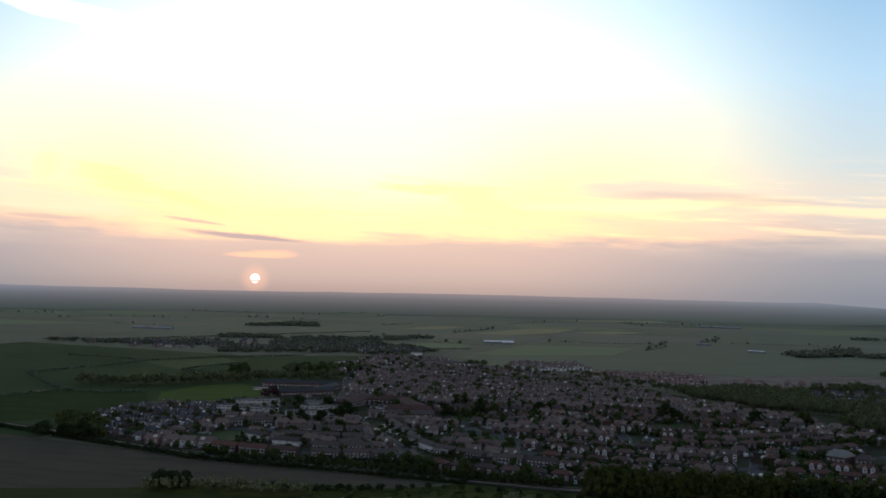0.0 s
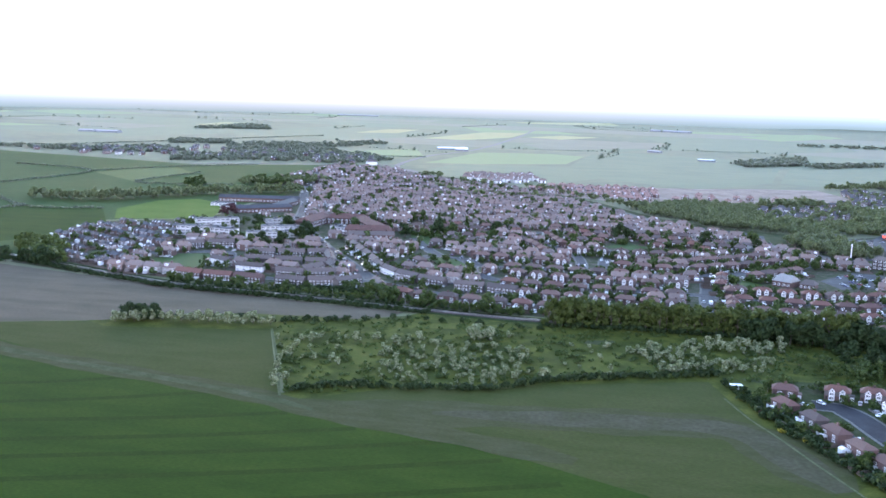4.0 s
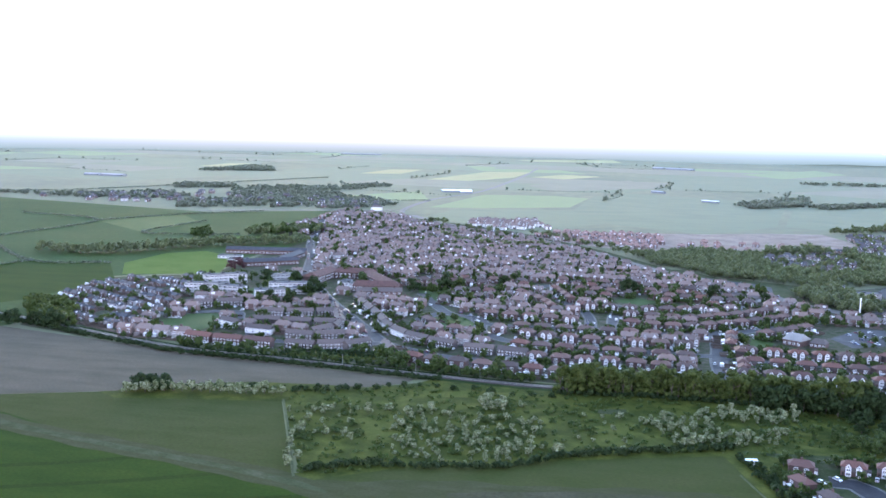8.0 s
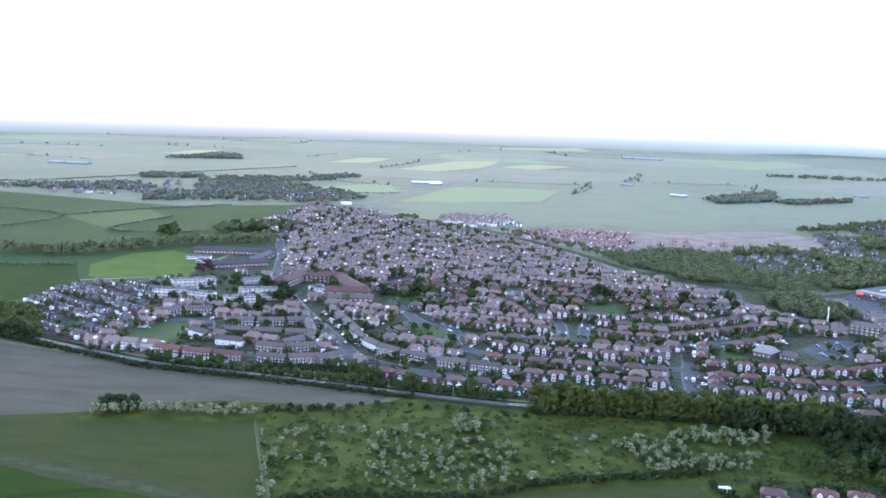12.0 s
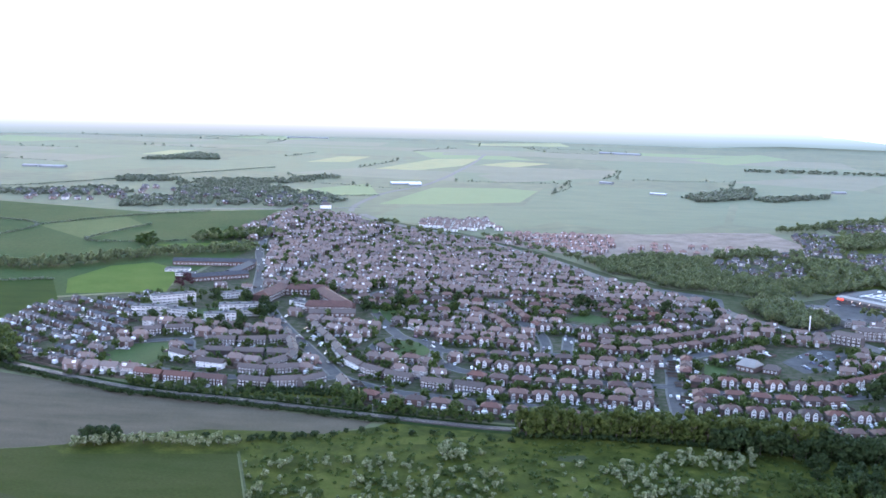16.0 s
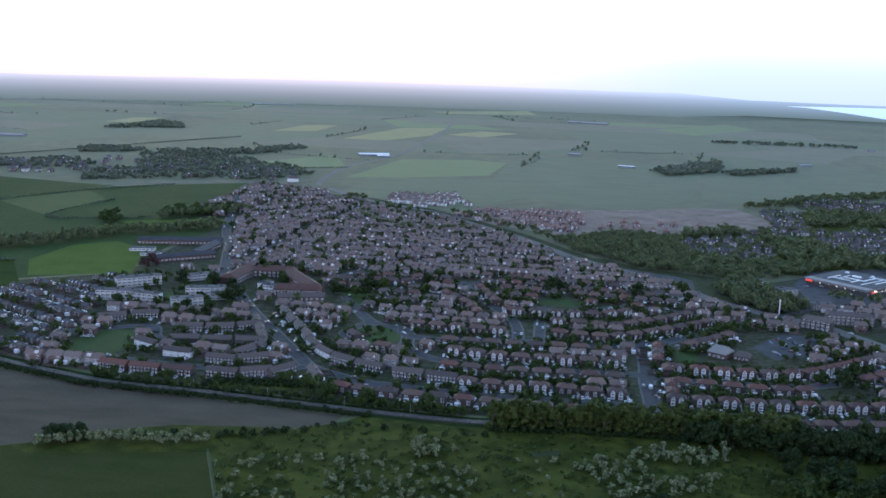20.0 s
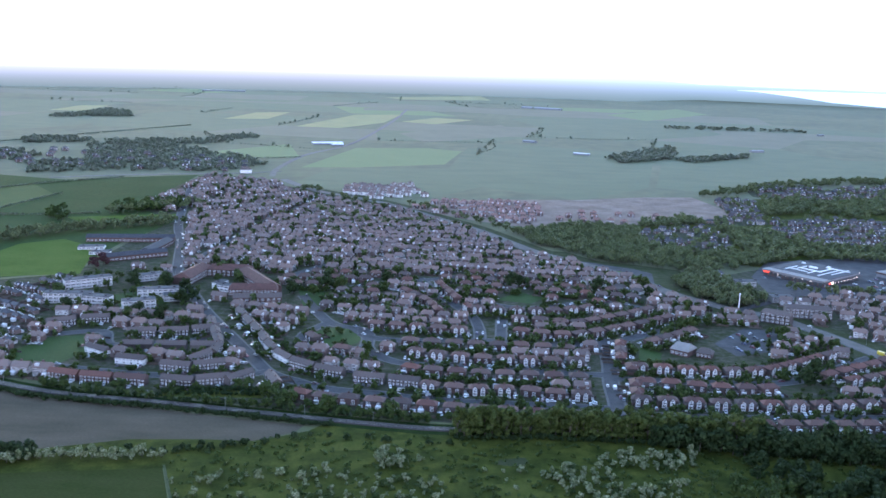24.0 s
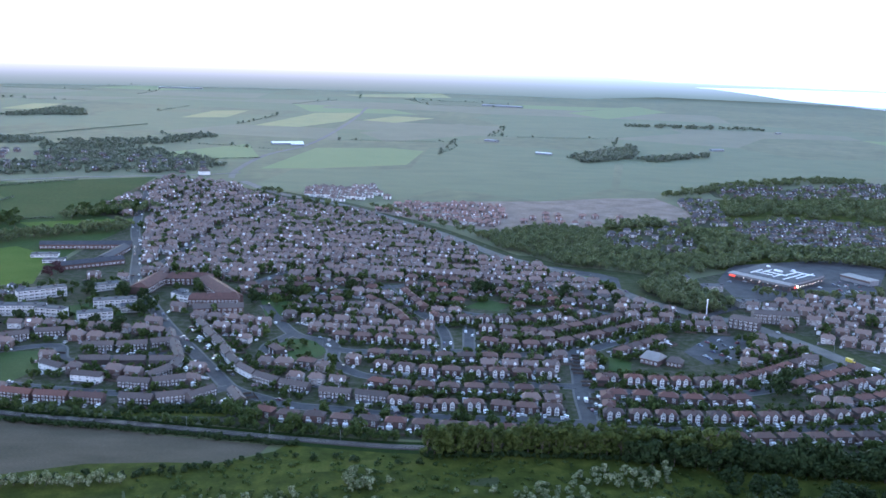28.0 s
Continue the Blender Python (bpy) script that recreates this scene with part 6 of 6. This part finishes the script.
wr = random.Random(5)
wood("scrub", "low dark green scrub along paths, railway and belt", SCRUB, LEAF_DARK, 2.6, 2.6, 110, 0.5, 18)
wood("tussocks", "tufts of rough grass and bramble on the meadow", [p for p in scatter(MEADOW_AREA, 1300, wr) if p[1] < 506], LEAF, 1.1, 1.5, 14, 0.5, 19)
WOOD = [(44, 1139), (124, 1211), (195, 1185), (188, 1110), (237, 1064), (300, 1043), (346, 1048), (304, 1012), (246, 967), (206, 968), (168, 985), (128, 996), (96, 1037), (61, 1082)]
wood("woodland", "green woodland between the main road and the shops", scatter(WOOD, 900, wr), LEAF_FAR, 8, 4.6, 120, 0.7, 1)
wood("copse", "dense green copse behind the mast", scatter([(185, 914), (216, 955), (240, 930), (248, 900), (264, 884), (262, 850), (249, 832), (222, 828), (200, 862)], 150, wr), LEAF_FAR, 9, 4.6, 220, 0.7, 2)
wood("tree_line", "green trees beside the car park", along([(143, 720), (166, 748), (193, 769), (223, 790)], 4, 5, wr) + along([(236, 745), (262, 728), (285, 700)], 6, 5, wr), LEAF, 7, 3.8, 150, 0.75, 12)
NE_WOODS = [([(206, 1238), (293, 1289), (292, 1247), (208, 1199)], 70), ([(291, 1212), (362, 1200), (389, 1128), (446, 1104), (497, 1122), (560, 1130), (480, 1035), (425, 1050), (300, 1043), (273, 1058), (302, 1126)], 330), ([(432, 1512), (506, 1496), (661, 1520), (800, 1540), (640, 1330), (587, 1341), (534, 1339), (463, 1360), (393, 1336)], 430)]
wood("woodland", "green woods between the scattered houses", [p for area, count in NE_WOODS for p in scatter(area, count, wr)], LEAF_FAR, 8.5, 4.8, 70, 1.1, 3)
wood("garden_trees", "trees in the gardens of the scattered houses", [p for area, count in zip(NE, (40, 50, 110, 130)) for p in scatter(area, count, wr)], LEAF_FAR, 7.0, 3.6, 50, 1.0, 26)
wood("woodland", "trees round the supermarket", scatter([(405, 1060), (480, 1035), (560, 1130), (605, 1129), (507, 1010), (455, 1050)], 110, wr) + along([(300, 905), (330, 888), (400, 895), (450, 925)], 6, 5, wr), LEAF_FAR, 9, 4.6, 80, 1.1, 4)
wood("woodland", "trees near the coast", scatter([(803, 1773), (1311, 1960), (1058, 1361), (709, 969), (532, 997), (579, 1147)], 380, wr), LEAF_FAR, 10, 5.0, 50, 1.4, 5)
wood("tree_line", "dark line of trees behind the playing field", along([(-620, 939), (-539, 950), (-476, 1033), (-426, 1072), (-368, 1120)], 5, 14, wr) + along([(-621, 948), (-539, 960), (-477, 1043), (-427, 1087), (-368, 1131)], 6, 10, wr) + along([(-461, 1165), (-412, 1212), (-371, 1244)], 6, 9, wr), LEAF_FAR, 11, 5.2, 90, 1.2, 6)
VILLAGE_WOODS = [[(-720, 1482), (-645, 1537), (-589, 1559), (-541, 1580), (-459, 1588), (-402, 1665), (-385, 1719), (-451, 1824), (-546, 1893), (-655, 1987), (-780, 1877), (-718, 1713), (-781, 1610)],
                 [(-975, 2017), (-923, 2063), (-846, 2040), (-820, 1976), (-871, 1946), (-926, 1915)], [(-785, 1876), (-823, 2011), (-748, 2051), (-613, 2126), (-552, 2290), (-515, 2190), (-580, 2013), (-714, 1955)],
                 [(-1180, 1640), (-1010, 1700), (-900, 1800), (-800, 1740), (-820, 1640), (-1000, 1600)]]
wood("village_trees", "dense trees round the far village", [p for poly, count in zip(VILLAGE_WOODS, (620, 130, 230, 200)) for p in scatter(poly, count, wr)], LEAF_HAZED, 5.5, 5.4, 40, 1.5, 7)
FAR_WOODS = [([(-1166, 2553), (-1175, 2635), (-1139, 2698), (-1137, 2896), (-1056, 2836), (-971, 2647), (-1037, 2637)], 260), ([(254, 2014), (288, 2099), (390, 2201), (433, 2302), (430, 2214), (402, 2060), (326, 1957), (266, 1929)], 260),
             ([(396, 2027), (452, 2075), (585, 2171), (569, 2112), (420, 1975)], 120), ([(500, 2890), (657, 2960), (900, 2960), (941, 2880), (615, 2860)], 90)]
wood("far_wood", "hazy far woodland among the fields", [p for poly, count in FAR_WOODS for p in scatter(poly, count, wr)], LEAF_HAZED, 6.5, 6.0, 26, 1.9, 8)
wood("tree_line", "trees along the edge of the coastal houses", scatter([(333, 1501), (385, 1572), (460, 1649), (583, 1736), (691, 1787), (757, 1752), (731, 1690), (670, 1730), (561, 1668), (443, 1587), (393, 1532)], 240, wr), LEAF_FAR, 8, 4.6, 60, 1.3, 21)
wood("tree_line", "trees at the corner of the arable field", scatter([(-513, 1100), (-538, 1173), (-521, 1176), (-489, 1105)], 30, wr) + scatter([(-468, 1175), (-474, 1230), (-408, 1277), (-388, 1213), (-434, 1178)], 90, wr), LEAF, 9, 4.6, 90, 1.0, 22)
wood("copse", "yellow-green copse at the end of the estate", scatter([(-439, 639), (-453, 675), (-424, 671), (-377, 611), (-368, 588), (-413, 603)], 70, wr), LEAF_FRESH, 8, 4.2, 130, 0.8, 23)
wood("tree_line", "trees along the main road beside the new houses", along([(-214, 1366), (-182, 1338), (-132, 1284)], 8, 6, wr) + along([(-96, 1324), (-44, 1256), (20, 1178), (52, 1120)], 9, 5, wr) + along([(-229, 1276), (-187, 1200), (-155, 1168), (-99, 1163), (-59, 1185)], 7, 5, wr) + along([(-277, 1361), (-265, 1428), (-236, 1407)], 7, 5, wr), LEAF_FAR, 9, 4.4, 80, 1.1, 14)
hedge = []
for a, b in FAR_EDGES:
    hedge += [p for p in along([a, ((a[0] + b[0]) / 2 + wr.uniform(-25, 25), (a[1] + b[1]) / 2 + wr.uniform(-15, 15)), b], 9, 2.0, wr) if wr.random() < 0.85]
wood("field_trees", "single trees and clumps along far hedgerows", [p for a, b in FAR_EDGES for p in along([a, b], 34, 9, wr) if wr.random() < 0.45], LEAF_HAZED, 7.5, 4.4, 26, 1.5, 17)
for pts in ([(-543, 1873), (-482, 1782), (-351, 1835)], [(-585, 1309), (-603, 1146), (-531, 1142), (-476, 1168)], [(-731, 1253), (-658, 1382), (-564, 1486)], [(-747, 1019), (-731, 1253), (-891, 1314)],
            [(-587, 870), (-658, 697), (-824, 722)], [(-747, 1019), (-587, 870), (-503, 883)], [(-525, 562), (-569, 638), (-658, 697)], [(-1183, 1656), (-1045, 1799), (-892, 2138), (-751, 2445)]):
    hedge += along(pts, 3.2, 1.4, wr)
wood("hedgerow", "dark hedgerows between the fields", hedge, LEAF_HAZED, 1.8, 2.0, 16, 0.8, 9)
spots = estate + gaps
gardens = [(x + wr.uniform(-9, 9), y + wr.choice((-1, 1)) * wr.uniform(8, 15)) for x, y, a in spots for _ in range(3) if wr.random() < 0.7]
wood("garden_trees", "green garden trees between the houses", [p for p in gardens if not near_road(p[0], p[1], 1)], LEAF, 5.2, 2.7, 48, 0.75, 10)
wood("garden_trees", "tall leafy trees standing above the roofs", [p for p in gardens[::6] if not near_road(p[0], p[1], 1)], LEAF, 9.0, 3.8, 90, 0.85, 24)
left_trees = scatter(LEFT_POLY, 42, wr, 7) + scatter([(-372, 735), (-238, 690), (-225, 800), (-300, 870), (-380, 840)], 60, wr, 7)
wood("garden_trees", "dark leafy trees among the small houses and flats", left_trees, LEAF, 6.8, 3.3, 110, 0.7, 25)
near_gardens = [(x + wr.uniform(-9, 9), y + wr.choice((-1, 1)) * wr.uniform(8.5, 17)) for x, y in TAKEN[:230] for _ in range(13)]
near_gardens = [p for p in near_gardens if not near_road(p[0], p[1], 1) and all((p[0] - a) ** 2 + (p[1] - b) ** 2 > 46 for a, b in TAKEN)]
wood("garden_shrubs", "green garden shrubs and hedges behind the houses", near_gardens, LEAF, 2.6, 2.1, 36, 0.55, 11)
wood("garden_trees", "small leafy trees in the back gardens", near_gardens[::3], LEAF, 5.0, 2.6, 90, 0.6, 15)


# ---- cars, sheds and street furniture ----
def car_form(length=4.3, width=1.75, height=1.45):
    t = thing("car", "parked car beside the kerb", "car", "parked cars")
    l, w = length / 2, width / 2
    body = Shape()
    prof = [(-l, 0.35), (-l, 0.75), (-l + 0.25, 0.92), (l - 0.95, 0.88), (l - 0.1, 0.68), (l, 0.35)]
    for s_ in (1, -1):
        body.quad(*[(x, s_ * w, z) for x, z in (prof if s_ < 0 else prof[::-1])])
    for (x0, z0), (x1, z1) in zip(prof, prof[1:] + prof[:1]):
        body.quad((x0, -w, z0), (x0, w, z0), (x1, w, z1), (x1, -w, z1))
    body.box(-l + 0.7, -w + 0.18, height - 0.08, l - 1.75, w - 0.18, height)
    part("body", body, CARS, t)
    c = Shape()
    a = [(-l + 0.25, 0.92), (-l + 0.7, height - 0.08), (l - 1.75, height - 0.08), (l - 0.95, 0.89)]
    for s_ in (1, -1):
        c.quad(*[(x, s_ * (w - 0.12), z) for x, z in (a if s_ < 0 else a[::-1])])
    c.quad((a[0][0], -w + 0.12, a[0][1]), (a[0][0], w - 0.12, a[0][1]), (a[1][0], w - 0.12, a[1][1]), (a[1][0], -w + 0.12, a[1][1]))
    c.quad((a[2][0], -w + 0.12, a[2][1]), (a[2][0], w - 0.12, a[2][1]), (a[3][0], w - 0.12, a[3][1]), (a[3][0], -w + 0.12, a[3][1]))
    part("glasshouse", c, GLASS, t)
    for x in (-l + 0.8, l - 0.8):
        for s_ in (1, -1):
            part("wheel", Shape().tube((x, s_ * (w - 0.2), 0.31), (x, s_ * w, 0.31), 0.31, 0.31, 10), TYRE, t)
    return t


CAR = car_form()
first_car = [True]
cr = random.Random(21)


def park(x, y, z, angle):
    m = Matrix.Translation((x, y, z)) @ Matrix.Rotation(angle, 4, "Z")
    if first_car[0]:
        first_car[0] = False
        CAR.matrix_world = m
    else:
        copy_thing(CAR, m)


for key, gap, chance in (("curve", 16, 0.5), ("front", 16, 0.45), ("junction", 15, 0.4), ("avenue", 18, 0.4), ("crescent", 17, 0.4), ("east", 17, 0.4), ("lane_a", 17, 0.5), ("lane_b", 18, 0.4), ("lane_j", 18, 0.4), ("lane_k", 20, 0.4), ("close", 14, 0.45), ("main", 55, 0.3)):
    width, line = LINES[key]
    line = curve([(p.x, p.y) for p in line[::6]] + [tuple(line[-1])], gap)
    for p, q in zip(line, normals(line)):
        for side in (1, -1):
            if cr.random() < chance * 0.52 and p.y < 1250:
                c = p + q * side * (width / 2 - 1.1)
                park(c.x, c.y, 0.21, math.atan2(-q.x, q.y) + (math.pi if cr.random() < 0.5 else 0) + cr.uniform(-0.04, 0.04))
for x, y in scatter([(191, 715), (220, 754), (240, 746), (225, 705), (201, 695)], 12, cr, 6) + scatter([(322, 905), (345, 885), (420, 915), (440, 960), (400, 965), (345, 915)], 26, cr, 5) + scatter([(283, 952), (315, 920), (334, 925), (299, 962)], 6, cr, 6):
    park(x, y, 0.16, cr.choice((0.6, 2.17, -0.97)))


def many_cars(spots, label, seed):
    """Cars far off on drives and in side streets, joined."""
    r, body, glass = random.Random(seed), Shape(), Shape()
    prof = [(-2.1, 0.3), (-2.1, 0.85), (-1.8, 0.92), (-1.35, 1.42), (0.35, 1.42), (1.1, 0.9), (2.0, 0.7), (2.1, 0.3)]
    one, pane, k = Shape(), Shape(), len(prof)
    one.v = [(x, -0.85, z) for x, z in prof] + [(x, 0.85, z) for x, z in prof]
    one.f = [(i, i + k, (i + 1) % k + k, (i + 1) % k) for i in range(k)] + [tuple(range(k)), tuple(range(2 * k - 1, k - 1, -1))]
    for y in (-0.87, 0.87):
        pane.quad((-1.6, y, 0.95), (-1.3, y, 1.34), (0.3, y, 1.34), (0.9, y, 0.95))
    pane.quad((-1.84, -0.7, 0.96), (-1.84, 0.7, 0.96), (-1.44, 0.7, 1.38), (-1.44, -0.7, 1.38)).quad((0.48, -0.7, 1.38), (0.48, 0.7, 1.38), (1.1, 0.7, 0.95), (1.1, -0.7, 0.95))
    for x, y, a in spots:
        turn = a + math.pi / 2 + (math.pi if r.random() < 0.5 else 0) + r.uniform(-0.06, 0.06)
        body.put(one, x, y, 0.0, turn)
        glass.put(pane, x, y, 0.0, turn)
    t = thing("parked_cars", label, "cars", kind="stuff")
    part("bodies", body, CARS_FAR, t)
    part("panes", glass, GLASS, t)


drives = []
for x, y, a in estate + gaps + west_side + east_side:
    for side in (-1, 1):
        if cr.random() < 0.62:
            u, w = side * cr.uniform(5.0, 7.5), -cr.uniform(7.0, 9.5)
            px, py = x + math.cos(a) * u - math.sin(a) * w, y + math.sin(a) * u + math.cos(a) * w
            if all((px - b[0]) ** 2 + (py - b[1]) ** 2 > 60 for b in TAKEN):
                drives.append((px, py, a))
for x, y in TAKEN[:190]:
    for u in (-1, 1, 1):
        if cr.random() < 0.95:
            px, py = x + cr.uniform(6.6, 9.0) * u, y - cr.uniform(5.0, 8.0)
            if all((px - b[0]) ** 2 + (py - b[1]) ** 2 > 64 for b in TAKEN) and not near_road(px, py, -0.8):
                drives.append((px, py, cr.uniform(-0.2, 0.2)))
# front gardens given over to parking
for x, y, a in [(x, y, a) for (x, y), a in zip(TAKEN, TURNS)] + estate[NEAR_ESTATE:] + gaps + west_side:
    for u in (-5.2, -1.8, 2.0, 5.4):
        if cr.random() < 0.42:
            v = -cr.uniform(7.2, 9.4)
            px, py = x + math.cos(a) * u - math.sin(a) * v, y + math.sin(a) * u + math.cos(a) * v
            if all((px - b[0]) ** 2 + (py - b[1]) ** 2 > 44 for b in TAKEN) and not near_road(px, py, -1.0):
                drives.append((px, py, a + cr.choice((0.0, 0.0, 1.57))))
many_cars(drives, "cars parked on drives among the houses", 3)
new_roads = []
for key, gap in (("lane_e", 9), ("lane_f", 9), ("lane_i", 10), ("lane_c", 9), ("lane_d", 8)):
    width, line = LINES[key]
    line = curve([(p.x, p.y) for p in line[::6]] + [tuple(line[-1])], gap)
    for p, q in zip(line, normals(line)):
        if cr.random() < 0.6:
            c = p + q * cr.choice((1, -1)) * (width / 2 - 1.0)
            new_roads.append((c.x, c.y, math.atan2(-q.x, q.y) + math.pi / 2))
many_cars([(x, y, a) for x, y, a in new_roads], "cars parked along the estate streets", 4)


def van(label, mat, x, y, angle, long=7.0, tall=2.9, name="van"):
    v = thing(name, label, name)
    part("body", Shape().box(-long / 2, -1.1, 0.4, long / 2 - 1.2, 1.1, tall).box(long / 2 - 1.2, -1.05, 0.4, long / 2, 1.05, tall * 0.62), mat, v)
    part("windscreen", Shape().quad((long / 2 - 1.15, -1.0, tall - 0.1), (long / 2 - 0.35, -1.0, tall * 0.62 + 0.02), (long / 2 - 0.35, 1.0, tall * 0.62 + 0.02), (long / 2 - 1.15, 1.0, tall - 0.1)), GLASS, v)
    for a in (-long / 2 + 1.2, long / 2 - 1.2):
        for s_ in (1, -1):
            part("wheel", Shape().tube((a, s_ * 0.85, 0.4), (a, s_ * 1.12, 0.4), 0.4, 0.4, 10), TYRE, v)
    v.matrix_world = Matrix.Translation((x, y, 0.21)) @ Matrix.Rotation(radians(angle), 4, "Z")


van("yellow lorry on the main road", YELLOW, 308, 701, -62, 7.5, 3.0, "lorry")
van("white van on the main road", WHITE, 319, 680, -62)
van("white van on the side street", WHITE, 96, 600, 89, 5.6, 2.4)

# white field cabin beside the hedge
c = thing("cabin", "small white metal cabin beside the hedge", "cabin")
part("body", Shape().box(-2.7, -1.3, 0.2, 2.7, 1.3, 2.1), WHITE, c)
part("roof", Shape().box(-2.8, -1.4, 2.1, 2.8, 1.4, 2.25), WHITE, c)
part("door", Shape().box(1.2, -1.36, 0.25, 2.1, -1.3, 1.95), TIMBER, c)
for x in (-2.2, 2.2):
    part("skid", Shape().box(x - 0.15, -1.2, 0, x + 0.15, 1.2, 0.2), TIMBER, c)
stand(c, 92, 408, 10)

# sheds and garages behind the houses
def shed(label, mat, roof, w, d, h, name="shed"):
    t = thing(name, label, name, name + "s in gardens")
    part("wall", Shape().box(-w / 2, -d / 2, 0, w / 2, d / 2, h), mat, t)
    part("roof", Shape().roof(-w / 2 - 0.15, -d / 2 - 0.15, w / 2 + 0.15, d / 2 + 0.15, h + 0.02, h + 0.8, 0.0, 0.08), roof, t)
    return t


SHEDS = [shed("small dark timber shed in a back garden", TIMBER, FELT, 2.6, 2.0, 2.0), shed("white-walled garage with flat felt roof", RENDER, FELT, 5.2, 2.8, 2.3, "garage"), shed("white glazed conservatory behind a house", WHITE, SHEET, 3.6, 3.0, 2.3, "conservatory")]
used_shed, sr = set(), random.Random(9)
for x, y in TAKEN[:95]:
    for _ in range(1):
        k = sr.choice((0, 0, 1, 2))
        px, py = x + sr.uniform(-7, 7), y + sr.choice((-1, 1)) * sr.uniform(8.5, 13)
        if near_road(px, py, 3) or any((px - a) ** 2 + (py - b) ** 2 < 66 for a, b in TAKEN):
            continue
        m = Matrix.Translation((px, py, 0.02)) @ Matrix.Rotation(sr.uniform(-0.3, 0.3), 4, "Z")
        if k in used_shed:
            copy_thing(SHEDS[k], m)
        else:
            used_shed.add(k)
            SHEDS[k].matrix_world = m


# fences, hedges and conservatories of the back gardens
fr_, hedges, glazed, gr = Shape(), Shape(), Shape(), random.Random(61)
homes = east_side + west_side + [(x, y, a) for (x, y), a in zip(TAKEN, TURNS)] + estate[NEAR_ESTATE:] + gaps
for x, y, a in homes:
    c_, s_ = math.cos(a), math.sin(a)
    for u in (-7.4, 0.0):
        if gr.random() < 0.85:
            deep = gr.uniform(7, 10)
            fr_.put(Shape().box(u - 0.07, 4.4, 0, u + 0.07, 4.4 + deep, 1.6, False), x, y, 0.02, a)
    if gr.random() < 0.7:
        fr_.put(Shape().box(-7.4, 12.6, 0, gr.uniform(0, 7.4), 12.75, 1.6, False), x, y, 0.02, a)
    if gr.random() < 0.5:
        hedges.put(Shape().box(-7.0, -8.6, 0, gr.uniform(-5, 5), -8.0, 0.9, False), x, y, 0.02, a)
    if gr.random() < 0.45:
        u = gr.choice((-3.6, 3.4))
        glazed.put(Shape().box(u - 1.5, 4.2, 0, u + 1.5, 6.9, 2.2, False).roof(u - 1.6, 4.1, u + 1.6, 7.0, 2.25, 2.9, 0.3, 0.05), x, y, 0.02, a)
for shape, mat, name, label, category in ((fr_, FENCE, "garden_fences", "brown timber fences between the back gardens", "fences"), (hedges, PAVING, "garden_walls", "low pale walls before the front gardens", "walls"), (glazed, WHITE, "conservatories", "white glazed conservatories behind the houses", "conservatories")):
    tagged(new(name, shape.mesh(name, mat)), label, category, kind="stuff")


def street_lamp():
    t = thing("street_lamp", "slim grey street lamp beside the road", "street lamp", "street lamps")
    part("post", Shape().tube((0, 0, 0), (0, 0, 7.6), 0.11, 0.07, 6), CLADDING, t)
    part("arm", Shape().tube((0, 0, 7.5), (1.3, 0, 7.9), 0.05, 0.04, 5), CLADDING, t)
    part("lantern", Shape().box(1.0, -0.18, 7.8, 1.7, 0.18, 7.98), CLADDING, t)
    return t


LAMP = street_lamp()
done = False
for key in ("main", "curve", "front", "junction", "east", "avenue"):
    width, line = LINES[key]
    for i, (p, q) in enumerate(zip(line, normals(line))):
        if i % 13 == 3 and p.y < 1250:
            c = p + q * (width / 2 + 1.2) * (1 if (i // 6) % 2 else -1)
            m = Matrix.Translation((c.x, c.y, 0.02)) @ Matrix.Rotation(math.atan2(q.y, q.x) + (math.pi if (i // 6) % 2 else 0), 4, "Z")
            if done:
                copy_thing(LAMP, m)
            else:
                LAMP.matrix_world, done = m, True

# lit lamps and headlights on the main road
for x, y, z, r_ in ((181, 865, 1.2, 0.45), (204, 842, 1.0, 0.35), (345, 922, 3.2, 0.9), (385, 974, 1.0, 0.3), (395, 987, 1.0, 0.3)):
    t = thing("lit_lamp", "small bright lit lamp on a short post", "lamp", "lit lamps")
    part("post", Shape().tube((0, 0, 0), (0, 0, z), 0.1, 0.08, 6), CLADDING, t)
    part("bulb", Shape().box(-r_, -r_, z, r_, r_, z + 2 * r_), LIT, t)
    t.location = (x, y, 0.14)

# line-side posts of the railway
for i in range(9):
    p = RAIL[len(RAIL) * (i + 5) // 18]
    t = thing("signal_post", "thin grey line-side post beside the track", "post", "line-side posts")
    part("pole", Shape().tube((0, 0, 0), (0, 0, 6.5), 0.12, 0.08, 6), CLADDING, t)
    part("arm", Shape().box(-0.08, -1.6, 6.2, 0.08, 0.1, 6.35), CLADDING, t)
    t.location = (p.x, p.y + 4.2, 0)
